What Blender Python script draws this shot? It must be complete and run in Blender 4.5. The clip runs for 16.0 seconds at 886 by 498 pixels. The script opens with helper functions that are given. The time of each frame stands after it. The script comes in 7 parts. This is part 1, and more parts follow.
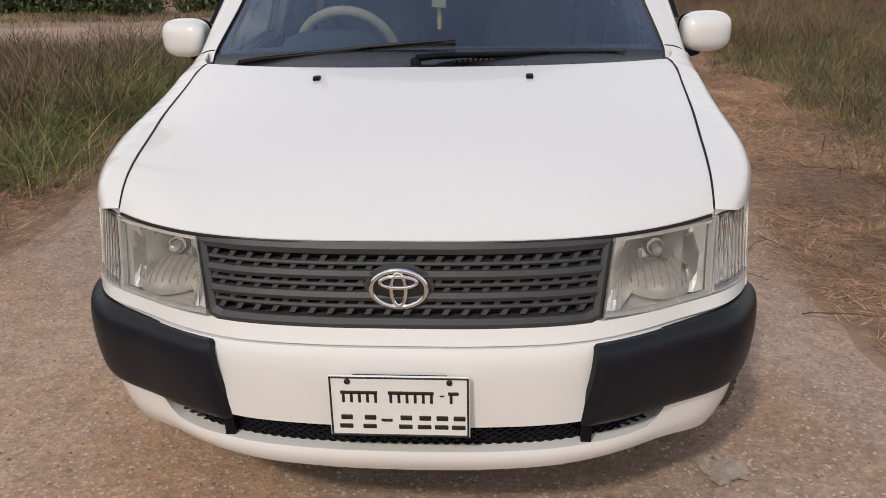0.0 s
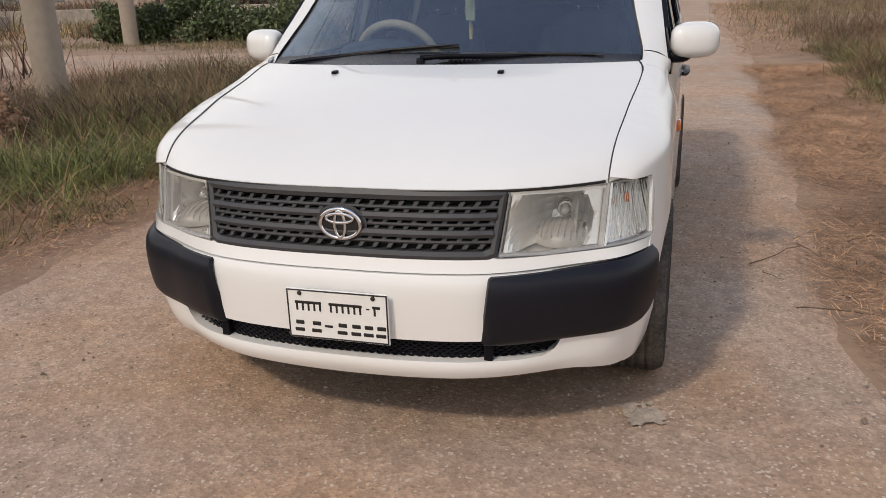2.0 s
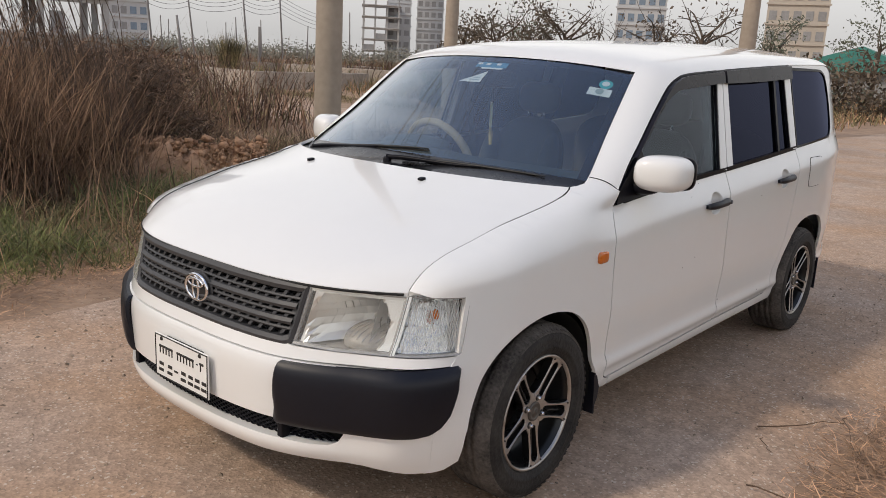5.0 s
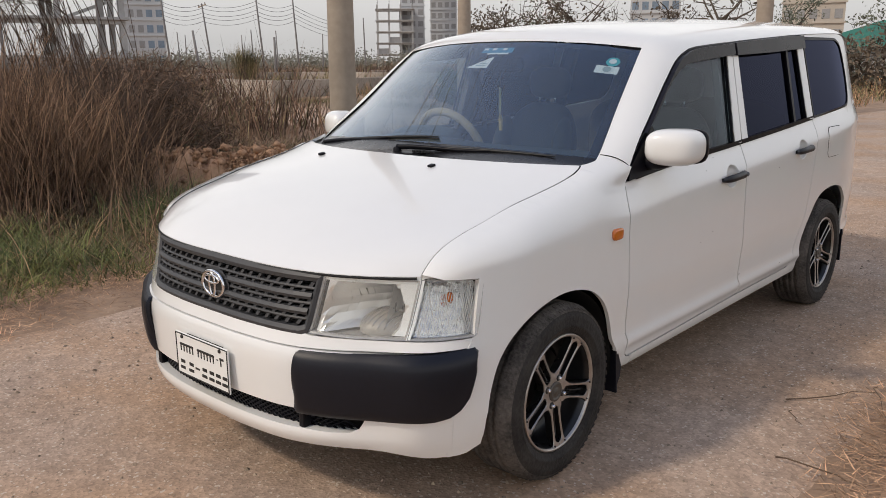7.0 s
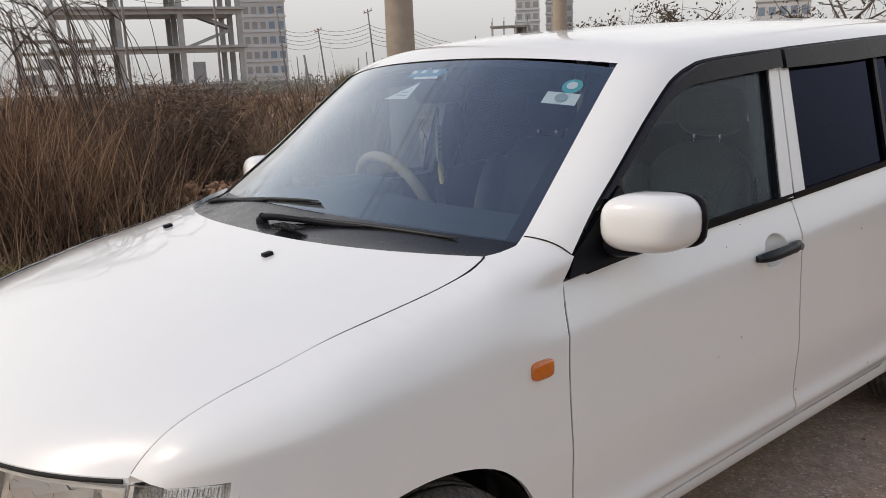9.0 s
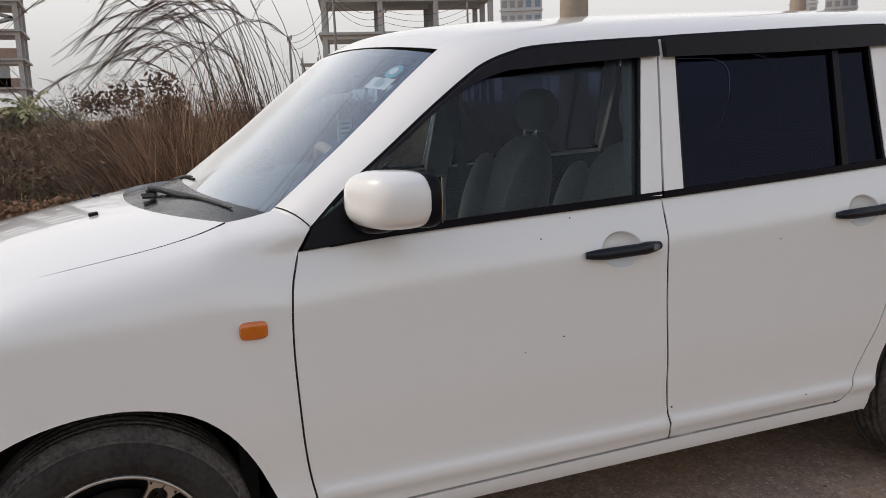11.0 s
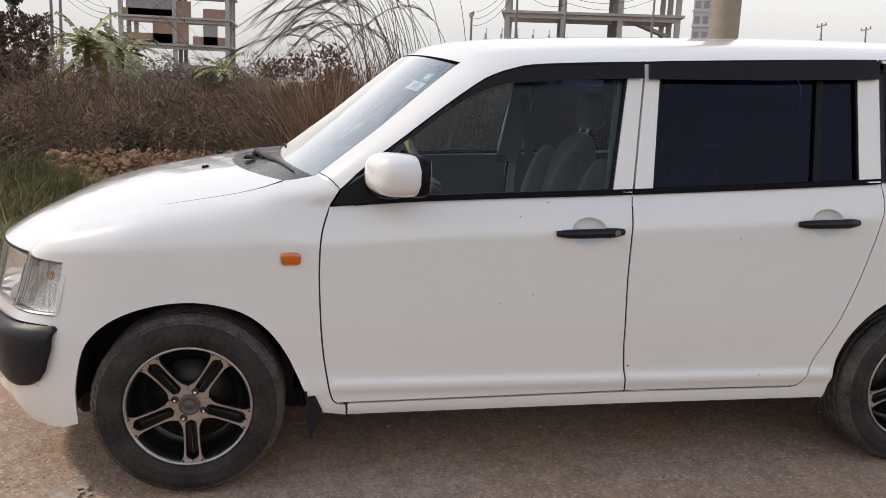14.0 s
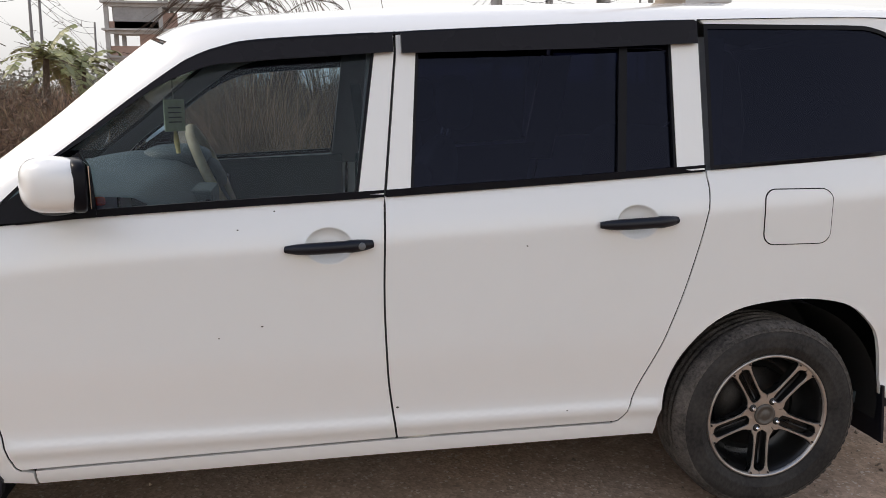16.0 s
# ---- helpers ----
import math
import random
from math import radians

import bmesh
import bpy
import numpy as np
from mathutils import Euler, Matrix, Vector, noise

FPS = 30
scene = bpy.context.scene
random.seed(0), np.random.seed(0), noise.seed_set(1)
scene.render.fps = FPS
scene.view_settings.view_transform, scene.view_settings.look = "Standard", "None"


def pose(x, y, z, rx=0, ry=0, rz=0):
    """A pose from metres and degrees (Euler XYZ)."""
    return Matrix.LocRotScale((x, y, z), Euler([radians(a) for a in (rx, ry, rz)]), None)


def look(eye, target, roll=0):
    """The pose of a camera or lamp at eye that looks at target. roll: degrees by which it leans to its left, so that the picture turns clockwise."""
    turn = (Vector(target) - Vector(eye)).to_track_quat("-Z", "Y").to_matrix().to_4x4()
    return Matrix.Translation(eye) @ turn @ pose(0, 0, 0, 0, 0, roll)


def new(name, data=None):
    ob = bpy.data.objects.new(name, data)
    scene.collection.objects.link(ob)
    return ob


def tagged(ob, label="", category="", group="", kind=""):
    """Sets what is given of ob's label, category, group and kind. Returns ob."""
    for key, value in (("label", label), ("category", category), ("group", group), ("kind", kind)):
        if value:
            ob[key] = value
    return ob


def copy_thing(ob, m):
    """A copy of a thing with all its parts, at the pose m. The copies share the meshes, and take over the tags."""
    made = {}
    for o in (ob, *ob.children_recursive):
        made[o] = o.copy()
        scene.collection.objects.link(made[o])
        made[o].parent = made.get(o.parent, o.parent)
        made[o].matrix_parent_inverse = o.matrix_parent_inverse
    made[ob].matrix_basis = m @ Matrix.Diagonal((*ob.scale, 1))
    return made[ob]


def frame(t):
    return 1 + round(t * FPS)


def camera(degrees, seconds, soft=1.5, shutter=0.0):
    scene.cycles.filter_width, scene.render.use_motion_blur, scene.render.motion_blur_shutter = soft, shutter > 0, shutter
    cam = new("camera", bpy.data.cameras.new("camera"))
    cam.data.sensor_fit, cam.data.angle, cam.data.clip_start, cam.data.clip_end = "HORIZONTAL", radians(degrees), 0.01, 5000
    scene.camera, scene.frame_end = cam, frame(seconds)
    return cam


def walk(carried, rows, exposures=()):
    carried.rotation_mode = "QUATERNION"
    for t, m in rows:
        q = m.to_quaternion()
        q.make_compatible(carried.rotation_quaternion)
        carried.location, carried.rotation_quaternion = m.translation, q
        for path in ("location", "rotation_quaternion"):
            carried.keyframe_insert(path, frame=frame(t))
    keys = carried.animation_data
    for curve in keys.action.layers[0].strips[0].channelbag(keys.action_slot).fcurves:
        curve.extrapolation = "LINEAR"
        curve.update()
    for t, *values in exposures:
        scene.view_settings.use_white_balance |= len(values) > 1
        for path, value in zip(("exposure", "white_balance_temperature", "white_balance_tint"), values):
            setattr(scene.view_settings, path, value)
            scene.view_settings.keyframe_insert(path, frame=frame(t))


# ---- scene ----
cam = camera(57.4, 16.0, 0.55)
EXPOSURES = [(0, -0.10), (1.5, -0.02), (3, -0.02), (4.5, 0.03), (8.2, 0.03), (10.5, -0.10), (11.5, 0.14), (13, 0.22), (14.5, 0.26), (15.5, 0.28), (16, 0.43)]
PATH = [
    (0, (0.201, -1.422, 1.316), (0.061, 0.445, 0.613), -1.2),
    (0.5, (0.23, -1.671, 1.309), (0.068, 0.2, 0.619), -1.4),
    (1, (0.407, -1.878, 1.296), (0.143, -0.008, 0.636), 0.6),
    (1.5, (0.625, -1.947, 1.287), (0.297, -0.081, 0.646), 0.1),
    (2, (0.862, -1.813, 1.256), (0.307, 0.005, 0.634), -1.9),
    (2.5, (1.171, -1.696, 1.279), (0.503, 0.085, 0.661), -2.7),
    (3, (1.483, -1.567, 1.312), (0.538, 0.09, 0.71), -3.2),
    (3.5, (1.638, -1.319, 1.288), (0.546, 0.252, 0.704), 0.1),
    (4, (1.756, -1.153, 1.319), (0.615, 0.383, 0.737), 1.4),
    (4.5, (2.022, -1.183, 1.385), (0.782, 0.308, 0.896), 3.0),
    (4.7, (2.103, -1.221, 1.387), (0.853, 0.272, 0.93), 3.2),
    (6.8, (2.175, -1.348, 1.337), (0.92, 0.144, 0.892), 0.4),
    (7, (2.168, -1.248, 1.336), (0.869, 0.203, 0.88), -0.4),
    (7.5, (2.098, -0.951, 1.324), (0.788, 0.485, 0.851), -0.7),
    (8, (1.937, -0.612, 1.373), (0.628, 0.822, 0.894), -1.1),
    (8.2, (1.902, -0.494, 1.381), (0.586, 0.937, 0.913), -1.2),
    (10.3, (2.281, 0.596, 1.275), (0.481, 1.394, 0.923), -2.6),
    (10.5, (2.407, 0.671, 1.266), (0.602, 1.456, 0.912), -2.4),
    (11, (2.563, 0.857, 1.222), (0.737, 1.599, 0.883), -1.6),
    (11.5, (2.67, 1.041, 1.234), (0.79, 1.64, 0.909), 0.8),
    (12, (2.935, 1.151, 1.25), (0.976, 1.389, 0.929), 0.6),
    (12.5, (3.122, 1.179, 1.266), (1.152, 1.24, 0.931), 0.0),
    (13, (3.209, 1.115, 1.269), (1.243, 1.18, 0.909), 0.6),
    (13.5, (3.287, 1.048, 1.279), (1.336, 1.268, 0.897), 1.7),
    (14, (3.278, 1.131, 1.294), (1.349, 1.485, 0.901), 2.4),
    (14.5, (3.202, 1.316, 1.29), (1.281, 1.716, 0.9), 1.6),
    (15, (3.124, 1.497, 1.279), (1.207, 1.912, 0.892), 0.9),
    (15.5, (2.975, 1.739, 1.249), (1.055, 2.145, 0.864), 0.5),
    (16, (2.909, 1.987, 1.254), (0.977, 2.332, 0.865), 0.1),
]
walk(cam, [(t, look(eye, target, roll)) for t, eye, target, roll in PATH], EXPOSURES)

# ---- world and light ----
world = bpy.data.worlds.new("hazy_sky")
scene.world = world
world.use_nodes = True
wn, wl = world.node_tree.nodes, world.node_tree.links
wn.clear()
SUN_AZ, SUN_EL = 203.0, 44.0      # degrees: clockwise from +Y, and up
sky = wn.new("ShaderNodeTexSky")
sky.sky_type = "NISHITA"
sky.sun_disc = False
sky.sun_elevation = radians(SUN_EL)
sky.sun_rotation = radians(SUN_AZ)
sky.air_density, sky.dust_density, sky.ozone_density = 1.2, 2.0, 2.0
haze = wn.new("ShaderNodeMix")
haze.data_type = "RGBA"
tc, sep, rise = wn.new("ShaderNodeTexCoord"), wn.new("ShaderNodeSeparateXYZ"), wn.new("ShaderNodeMapRange")
rise.inputs["From Min"].default_value, rise.inputs["From Max"].default_value = 0.3, 0.95
rise.inputs["To Min"].default_value, rise.inputs["To Max"].default_value = 0.97, 0.6
wl.new(tc.outputs["Generated"], sep.inputs[0])
wl.new(sep.outputs["Z"], rise.inputs["Value"])
wl.new(rise.outputs["Result"], haze.inputs[0])
glow = wn.new("ShaderNodeValToRGB")
glow.color_ramp.elements[0].position, glow.color_ramp.elements[1].position = 0.02, 1.0
glow.color_ramp.elements[0].color, glow.color_ramp.elements[1].color = (4.1, 4.03, 4.0, 1), (2.0, 2.6, 4.0, 1)
for at, c in ((0.22, (7.4, 7.25, 7.15)), (0.55, (5.3, 5.35, 5.6)), (0.80, (2.5, 2.9, 4.1))):
    glow.color_ramp.elements.new(at).color = (*c, 1)
wl.new(sep.outputs["Z"], glow.inputs["Fac"])
wl.new(glow.outputs["Color"], haze.inputs[7])
bg = wn.new("ShaderNodeBackground")
bg.inputs["Strength"].default_value = 0.14
wout = wn.new("ShaderNodeOutputWorld")
wl.new(sky.outputs[0], haze.inputs[6])
wl.new(haze.outputs[2], bg.inputs["Color"])
wl.new(bg.outputs[0], wout.inputs["Surface"])

sun = new("sun", bpy.data.lights.new("sun", "SUN"))
sun.data.energy, sun.data.angle, sun.data.color = 1.75, radians(5), (1.0, 0.86, 0.70)
sun_from = Vector((math.sin(radians(SUN_AZ)) * math.cos(radians(SUN_EL)), math.cos(radians(SUN_AZ)) * math.cos(radians(SUN_EL)), math.sin(radians(SUN_EL))))
sun.matrix_world = look(sun_from * 30, (0, 0, 0))
scene.view_settings.exposure = 0.0

# ---- materials ----
def mat(name, color, rough=0.5, metal=0.0, spread=0.12, scale=8.0, bump=0.0, bump_scale=60.0, color2=None, coat=0.0, detail=6.0, spec=0.5, rough_var=0.1, per_object=0.0, island=0.0, sub=0.0, sharp=0.15):
    """Procedural surface: two scales of noise on the colour and the gloss, and fine relief."""
    m = bpy.data.materials.new(name)
    m.use_nodes = True
    n, l = m.node_tree.nodes, m.node_tree.links
    p = n["Principled BSDF"]
    p.inputs["Metallic"].default_value = metal
    p.inputs["Coat Weight"].default_value = coat
    p.inputs["Coat Roughness"].default_value = 0.04
    p.inputs["Specular IOR Level"].default_value = spec
    co = n.new("ShaderNodeTexCoord")
    big, fine = n.new("ShaderNodeTexNoise"), n.new("ShaderNodeTexNoise")
    big.inputs["Scale"].default_value, fine.inputs["Scale"].default_value = scale, scale * 9
    big.inputs["Detail"].default_value = fine.inputs["Detail"].default_value = detail
    l.new(co.outputs["Object"], big.inputs["Vector"])
    l.new(co.outputs["Object"], fine.inputs["Vector"])
    both = n.new("ShaderNodeMath")
    both.operation = "MULTIPLY_ADD"
    l.new(fine.outputs["Fac"], both.inputs[0])
    both.inputs[1].default_value = 0.4
    half = n.new("ShaderNodeMath")
    half.operation = "MULTIPLY"
    l.new(big.outputs["Fac"], half.inputs[0])
    half.inputs[1].default_value = 0.6
    l.new(half.outputs[0], both.inputs[2])
    ramp = n.new("ShaderNodeValToRGB")
    c1 = color2 or tuple(min(1, c * (1 - spread)) for c in color)
    c2 = color if color2 else tuple(min(1, c * (1 + spread)) for c in color)
    ramp.color_ramp.elements[0].position, ramp.color_ramp.elements[1].position = 0.5 - sharp, 0.5 + sharp
    ramp.color_ramp.elements[0].color, ramp.color_ramp.elements[1].color = (*c1, 1), (*c2, 1)
    l.new(both.outputs[0], ramp.inputs["Fac"])
    col = ramp.outputs["Color"]
    if per_object or island:
        src = n.new("ShaderNodeObjectInfo").outputs["Random"] if per_object else n.new("ShaderNodeNewGeometry").outputs["Random Per Island"]
        hsv = n.new("ShaderNodeHueSaturation")
        rng = n.new("ShaderNodeMapRange")
        amount = per_object or island
        rng.inputs["To Min"].default_value, rng.inputs["To Max"].default_value = 1 - amount, 1 + amount
        l.new(src, rng.inputs["Value"])
        l.new(rng.outputs["Result"], hsv.inputs["Value"])
        l.new(col, hsv.inputs["Color"])
        col = hsv.outputs["Color"]
    l.new(col, p.inputs["Base Color"])
    rr = n.new("ShaderNodeMapRange")
    rr.inputs["To Min"].default_value, rr.inputs["To Max"].default_value = max(0, rough - rough_var), min(1, rough + rough_var)
    l.new(big.outputs["Fac"], rr.inputs["Value"])
    l.new(rr.outputs["Result"], p.inputs["Roughness"])
    if bump:
        b, t = n.new("ShaderNodeBump"), n.new("ShaderNodeTexNoise")
        t.inputs["Scale"].default_value, t.inputs["Detail"].default_value = bump_scale, 8
        l.new(co.outputs["Object"], t.inputs["Vector"])
        b.inputs["Strength"].default_value, b.inputs["Distance"].default_value = bump, 0.01
        l.new(t.outputs["Fac"], b.inputs["Height"])
        l.new(b.outputs["Normal"], p.inputs["Normal"])
    if sub:
        p.inputs["Subsurface Weight"].default_value = sub
    return m


def glass(name, tint, rough=0.0, ribs=0.0, ior=1.45, film=(1, 1, 1), dust=0.0, rise=4.5, pale=False, bloom=0.0):
    """A thin pane: what lies behind, tinted, under a Fresnel gloss."""
    m = bpy.data.materials.new(name)
    m.use_nodes = True
    n, l = m.node_tree.nodes, m.node_tree.links
    n.clear()
    out, mix = n.new("ShaderNodeOutputMaterial"), n.new("ShaderNodeMixShader")
    tr, gl, fr = n.new("ShaderNodeBsdfTransparent"), n.new("ShaderNodeBsdfGlossy"), n.new("ShaderNodeLayerWeight")
    tr.inputs["Color"].default_value = (*tint, 1)
    gl.inputs["Roughness"].default_value = rough
    fr.inputs["Blend"].default_value = 0.5
    f0 = ((ior - 1) / (ior + 1)) ** 2
    pw, ma = n.new("ShaderNodeMath"), n.new("ShaderNodeMath")
    pw.operation, pw.inputs[1].default_value = "POWER", rise
    ma.operation, ma.inputs[1].default_value, ma.inputs[2].default_value = "MULTIPLY_ADD", 1 - f0, f0
    l.new(fr.outputs["Facing"], pw.inputs[0])
    l.new(pw.outputs[0], ma.inputs[0])
    sheen = n.new("ShaderNodeMix")      # a coating's tint, which pales towards grazing
    sheen.data_type = "RGBA"
    sheen.inputs[6].default_value, sheen.inputs[7].default_value = (*film, 1), (0.97, 0.985, 1.0, 1) if pale else (*film, 1)
    l.new(pw.outputs[0], sheen.inputs[0])
    l.new(sheen.outputs[2], gl.inputs["Color"])
    if ribs:
        co, wv, b = n.new("ShaderNodeTexCoord"), n.new("ShaderNodeTexWave"), n.new("ShaderNodeBump")
        wv.bands_direction = "DIAGONAL" if ribs < 0 else "X"
        wv.inputs["Scale"].default_value = abs(ribs)
        l.new(co.outputs["Object"], wv.inputs["Vector"])
        b.inputs["Strength"].default_value, b.inputs["Distance"].default_value = 0.6, 0.004
        l.new(wv.outputs["Fac"], b.inputs["Height"])
        l.new(b.outputs["Normal"], gl.inputs["Normal"])
        l.new(b.outputs["Normal"], fr.inputs["Normal"])
    l.new(ma.outputs[0], mix.inputs[0])
    l.new(tr.outputs[0], mix.inputs[1])
    l.new(gl.outputs[0], mix.inputs[2])
    last = mix
    if dust:
        # a thin uneven coat of dust
        df, co2, nz, mr, mix2 = n.new("ShaderNodeBsdfDiffuse"), n.new("ShaderNodeTexCoord"), n.new("ShaderNodeTexNoise"), n.new("ShaderNodeMapRange"), n.new("ShaderNodeMixShader")
        df.inputs["Color"].default_value = (0.62, 0.60, 0.57, 1)
        nz.inputs["Scale"].default_value, nz.inputs["Detail"].default_value = 5.0, 8
        mr.inputs["To Min"].default_value, mr.inputs["To Max"].default_value = dust * 0.5, dust * 1.5
        l.new(co2.outputs["Object"], nz.inputs["Vector"])
        l.new(nz.outputs["Fac"], mr.inputs["Value"])
        l.new(mr.outputs["Result"], mix2.inputs[0])
        l.new(mix.outputs[0], mix2.inputs[1])
        l.new(df.outputs[0], mix2.inputs[2])
        last = mix2
    if bloom:
        # a dusty film: a dull gloss that shows towards grazing
        dull, p6, up, mix3 = n.new("ShaderNodeBsdfGlossy"), n.new("ShaderNodeMath"), n.new("ShaderNodeMath"), n.new("ShaderNodeMixShader")
        dull.inputs["Roughness"].default_value, dull.inputs["Color"].default_value = 0.5, (0.95, 0.95, 0.93, 1)
        p6.operation, p6.inputs[1].default_value = "POWER", 4.5
        up.operation, up.inputs[1].default_value = "MULTIPLY", bloom
        l.new(fr.outputs["Facing"], p6.inputs[0])
        l.new(p6.outputs[0], up.inputs[0])
        l.new(up.outputs[0], mix3.inputs[0])
        l.new(last.outputs[0], mix3.inputs[1])
        l.new(dull.outputs[0], mix3.inputs[2])
        last = mix3
    l.new(last.outputs[0], out.inputs["Surface"])
    return m


PAINT = mat("white_car_paint", (0.825, 0.825, 0.812), 0.30, spread=0.008, scale=1.3, coat=1.0, rough_var=0.02, detail=2)
PAD = mat("black_bumper_plastic", (0.006, 0.007, 0.013), 0.42, spread=0.15, scale=6, bump=0.05, bump_scale=900, spec=0.35)
TRIM = mat("black_trim", (0.007, 0.007, 0.010), 0.35, spread=0.2, scale=12, spec=0.12)
GRILLE = mat("dark_grey_grille_plastic", (0.046, 0.047, 0.051), 0.5, spread=0.15, scale=20, bump=0.05, bump_scale=700)
DARK = mat("underbody_black", (0.008, 0.008, 0.008), 0.8, spread=0.3, scale=10)
CHROME = mat("chrome", (0.82, 0.82, 0.83), 0.08, 1.0, spread=0.03, scale=20, rough_var=0.03)
SILVER = mat("lamp_reflector", (0.95, 0.95, 0.94), 0.36, 1.0, spread=0.05, scale=30, rough_var=0.08)
DOME_M = mat("smoky_dome", (0.36, 0.35, 0.33), 0.55, 0.3, spread=0.15, scale=40)
FACET = mat("faceted_reflector", (0.9, 0.91, 0.92), 0.22, 1.0, spread=0.05, scale=30, bump=0.9, bump_scale=40)
LAMP_RIM = mat("lamp_rim", (0.36, 0.36, 0.36), 0.25, 0.2, spread=0.1, scale=30)
LAMP_GREY = mat("lamp_housing", (0.62, 0.62, 0.60), 0.3, 0.6, spread=0.1, scale=30)
RUBBER = mat("tyre_rubber", (0.050, 0.046, 0.042), 0.75, spread=0.35, scale=9, bump=0.3, bump_scale=90, color2=(0.014, 0.013, 0.013), spec=0.25)
TREAD = mat("dusty_tread", (0.145, 0.128, 0.113), 0.9, spread=0.3, scale=11, bump=0.5, bump_scale=120, color2=(0.035, 0.032, 0.03), spec=0.2)
ALLOY = mat("machined_alloy", (0.47, 0.44, 0.41), 0.34, 0.85, spread=0.12, scale=40, bump=0.05, bump_scale=300)
RIMDARK = mat("rim_black", (0.013, 0.013, 0.013), 0.3, 0.2, spread=0.3, scale=14)
BRAKE = mat("brake_disc", (0.055, 0.05, 0.047), 0.5, 0.8, spread=0.3, scale=20)
AMBER = mat("amber_lens", (0.62, 0.16, 0.015), 0.15, spread=0.15, scale=40, coat=1.0, sub=0.2)
PLATE_W = mat("plate_white", (0.80, 0.80, 0.78), 0.4, spread=0.03, scale=20, bump=0.05, bump_scale=200)
BLACK = mat("plate_black", (0.012, 0.012, 0.012), 0.5, spread=0.2, scale=30)
LINER = mat("cabin_trim_grey", (0.15, 0.155, 0.16), 0.75, spread=0.08, scale=12, bump=0.1, bump_scale=300)
DASH = mat("dashboard_dark", (0.045, 0.064, 0.073), 0.6, spread=0.15, scale=14, bump=0.15, bump_scale=350)
SEAT = mat("seat_leatherette", (0.15, 0.15, 0.145), 0.5, spread=0.1, scale=12, bump=0.2, bump_scale=160)
CREAM = mat("cream_wheel_cover", (0.46, 0.39, 0.28), 0.7, spread=0.15, scale=30, bump=0.4, bump_scale=200)
GLASS_F = glass("windscreen_glass", (0.60, 0.69, 0.72), ior=1.75, film=(0.58, 0.78, 1.0), dust=0.03, rise=2.3, pale=True, bloom=0.85)
GLASS_S = glass("door_glass", (0.61, 0.72, 0.77), ior=1.40, film=(0.64, 0.70, 0.79))
GLASS_D = glass("privacy_glass", (0.04, 0.045, 0.085), ior=1.40, film=(0.35, 0.39, 0.60), rise=6.0)
LENS = glass("lamp_lens", (0.97, 0.97, 0.95), rough=0.03, ior=1.4, dust=0.14)
LENS_RIB = glass("ribbed_lens", (0.97, 0.97, 0.96), rough=0.08, ribs=26.0, ior=1.4)
COWL = mat("scuttle_black", (0.012, 0.012, 0.014), 0.28, spread=0.2, scale=12, spec=0.4, coat=0.2)
COWL.node_tree.nodes["Principled BSDF"].inputs["Coat IOR"].default_value = 1.42
VISOR = mat("smoked_visor", (0.012, 0.0115, 0.016), 0.28, spread=0.1, scale=5, spec=0.13)
LAMP_WHITE = mat("lamp_inner_white", (0.78, 0.79, 0.78), 0.3, 0.2, spread=0.06, scale=40)

# ---- mesh tools ----
from mathutils.geometry import delaunay_2d_cdt


def part(name, verts, faces, material, parent=None, label="", smooth=True):
    """One mesh object, under a thing or a part."""
    me = bpy.data.meshes.new(name)
    me.from_pydata([tuple(map(float, v)) for v in verts], [], [tuple(f) for f in faces])
    if smooth:
        me.polygons.foreach_set("use_smooth", [True] * len(me.polygons))
    me.materials.append(material)
    me.update()
    ob = new(name, me)
    if parent:
        ob.parent = parent
    return tagged(ob, label)


def bpart(name, bm, material, parent=None, label="", smooth=False, angle=None):
    """One mesh object from a bmesh."""
    me = bpy.data.meshes.new(name)
    bm.to_mesh(me)
    bm.free()
    if smooth:
        me.polygons.foreach_set("use_smooth", [True] * len(me.polygons))
        if angle:
            me.set_sharp_from_angle(angle=radians(angle))
    me.materials.append(material)
    ob = new(name, me)
    if parent:
        ob.parent = parent
    return tagged(ob, label)


def thing(name, label, category, group="", at=(0, 0, 0)):
    ob = new(name)
    ob.location = at
    ob.empty_display_size = 0.2
    return tagged(ob, label, category, group)


def cr(pts, n=6):
    """Points on a smooth curve through pts."""
    p = [np.array(q, float) for q in pts]
    p = [2 * p[0] - p[1]] + p + [2 * p[-1] - p[-2]]
    out = []
    for a, b, c, d in zip(p, p[1:], p[2:], p[3:]):
        for k in range(n):
            t = k / n
            out.append(0.5 * (2 * b + (c - a) * t + (2 * a - 5 * b + 4 * c - d) * t * t + (3 * b - a - 3 * c + d) * t ** 3))
    return out + [p[-2]]


def resample(pts, n):
    p = np.array(pts, float)
    d = np.r_[0, np.cumsum(np.linalg.norm(np.diff(p, axis=0), axis=1))]
    s = np.linspace(0, d[-1], n)
    return np.stack([np.interp(s, d, p[:, k]) for k in range(p.shape[1])], 1)


def area2(o):
    o = np.array(o)
    x, y = o[:, 0], o[:, 1]
    return 0.5 * np.sum(x * np.roll(y, -1) - y * np.roll(x, -1))


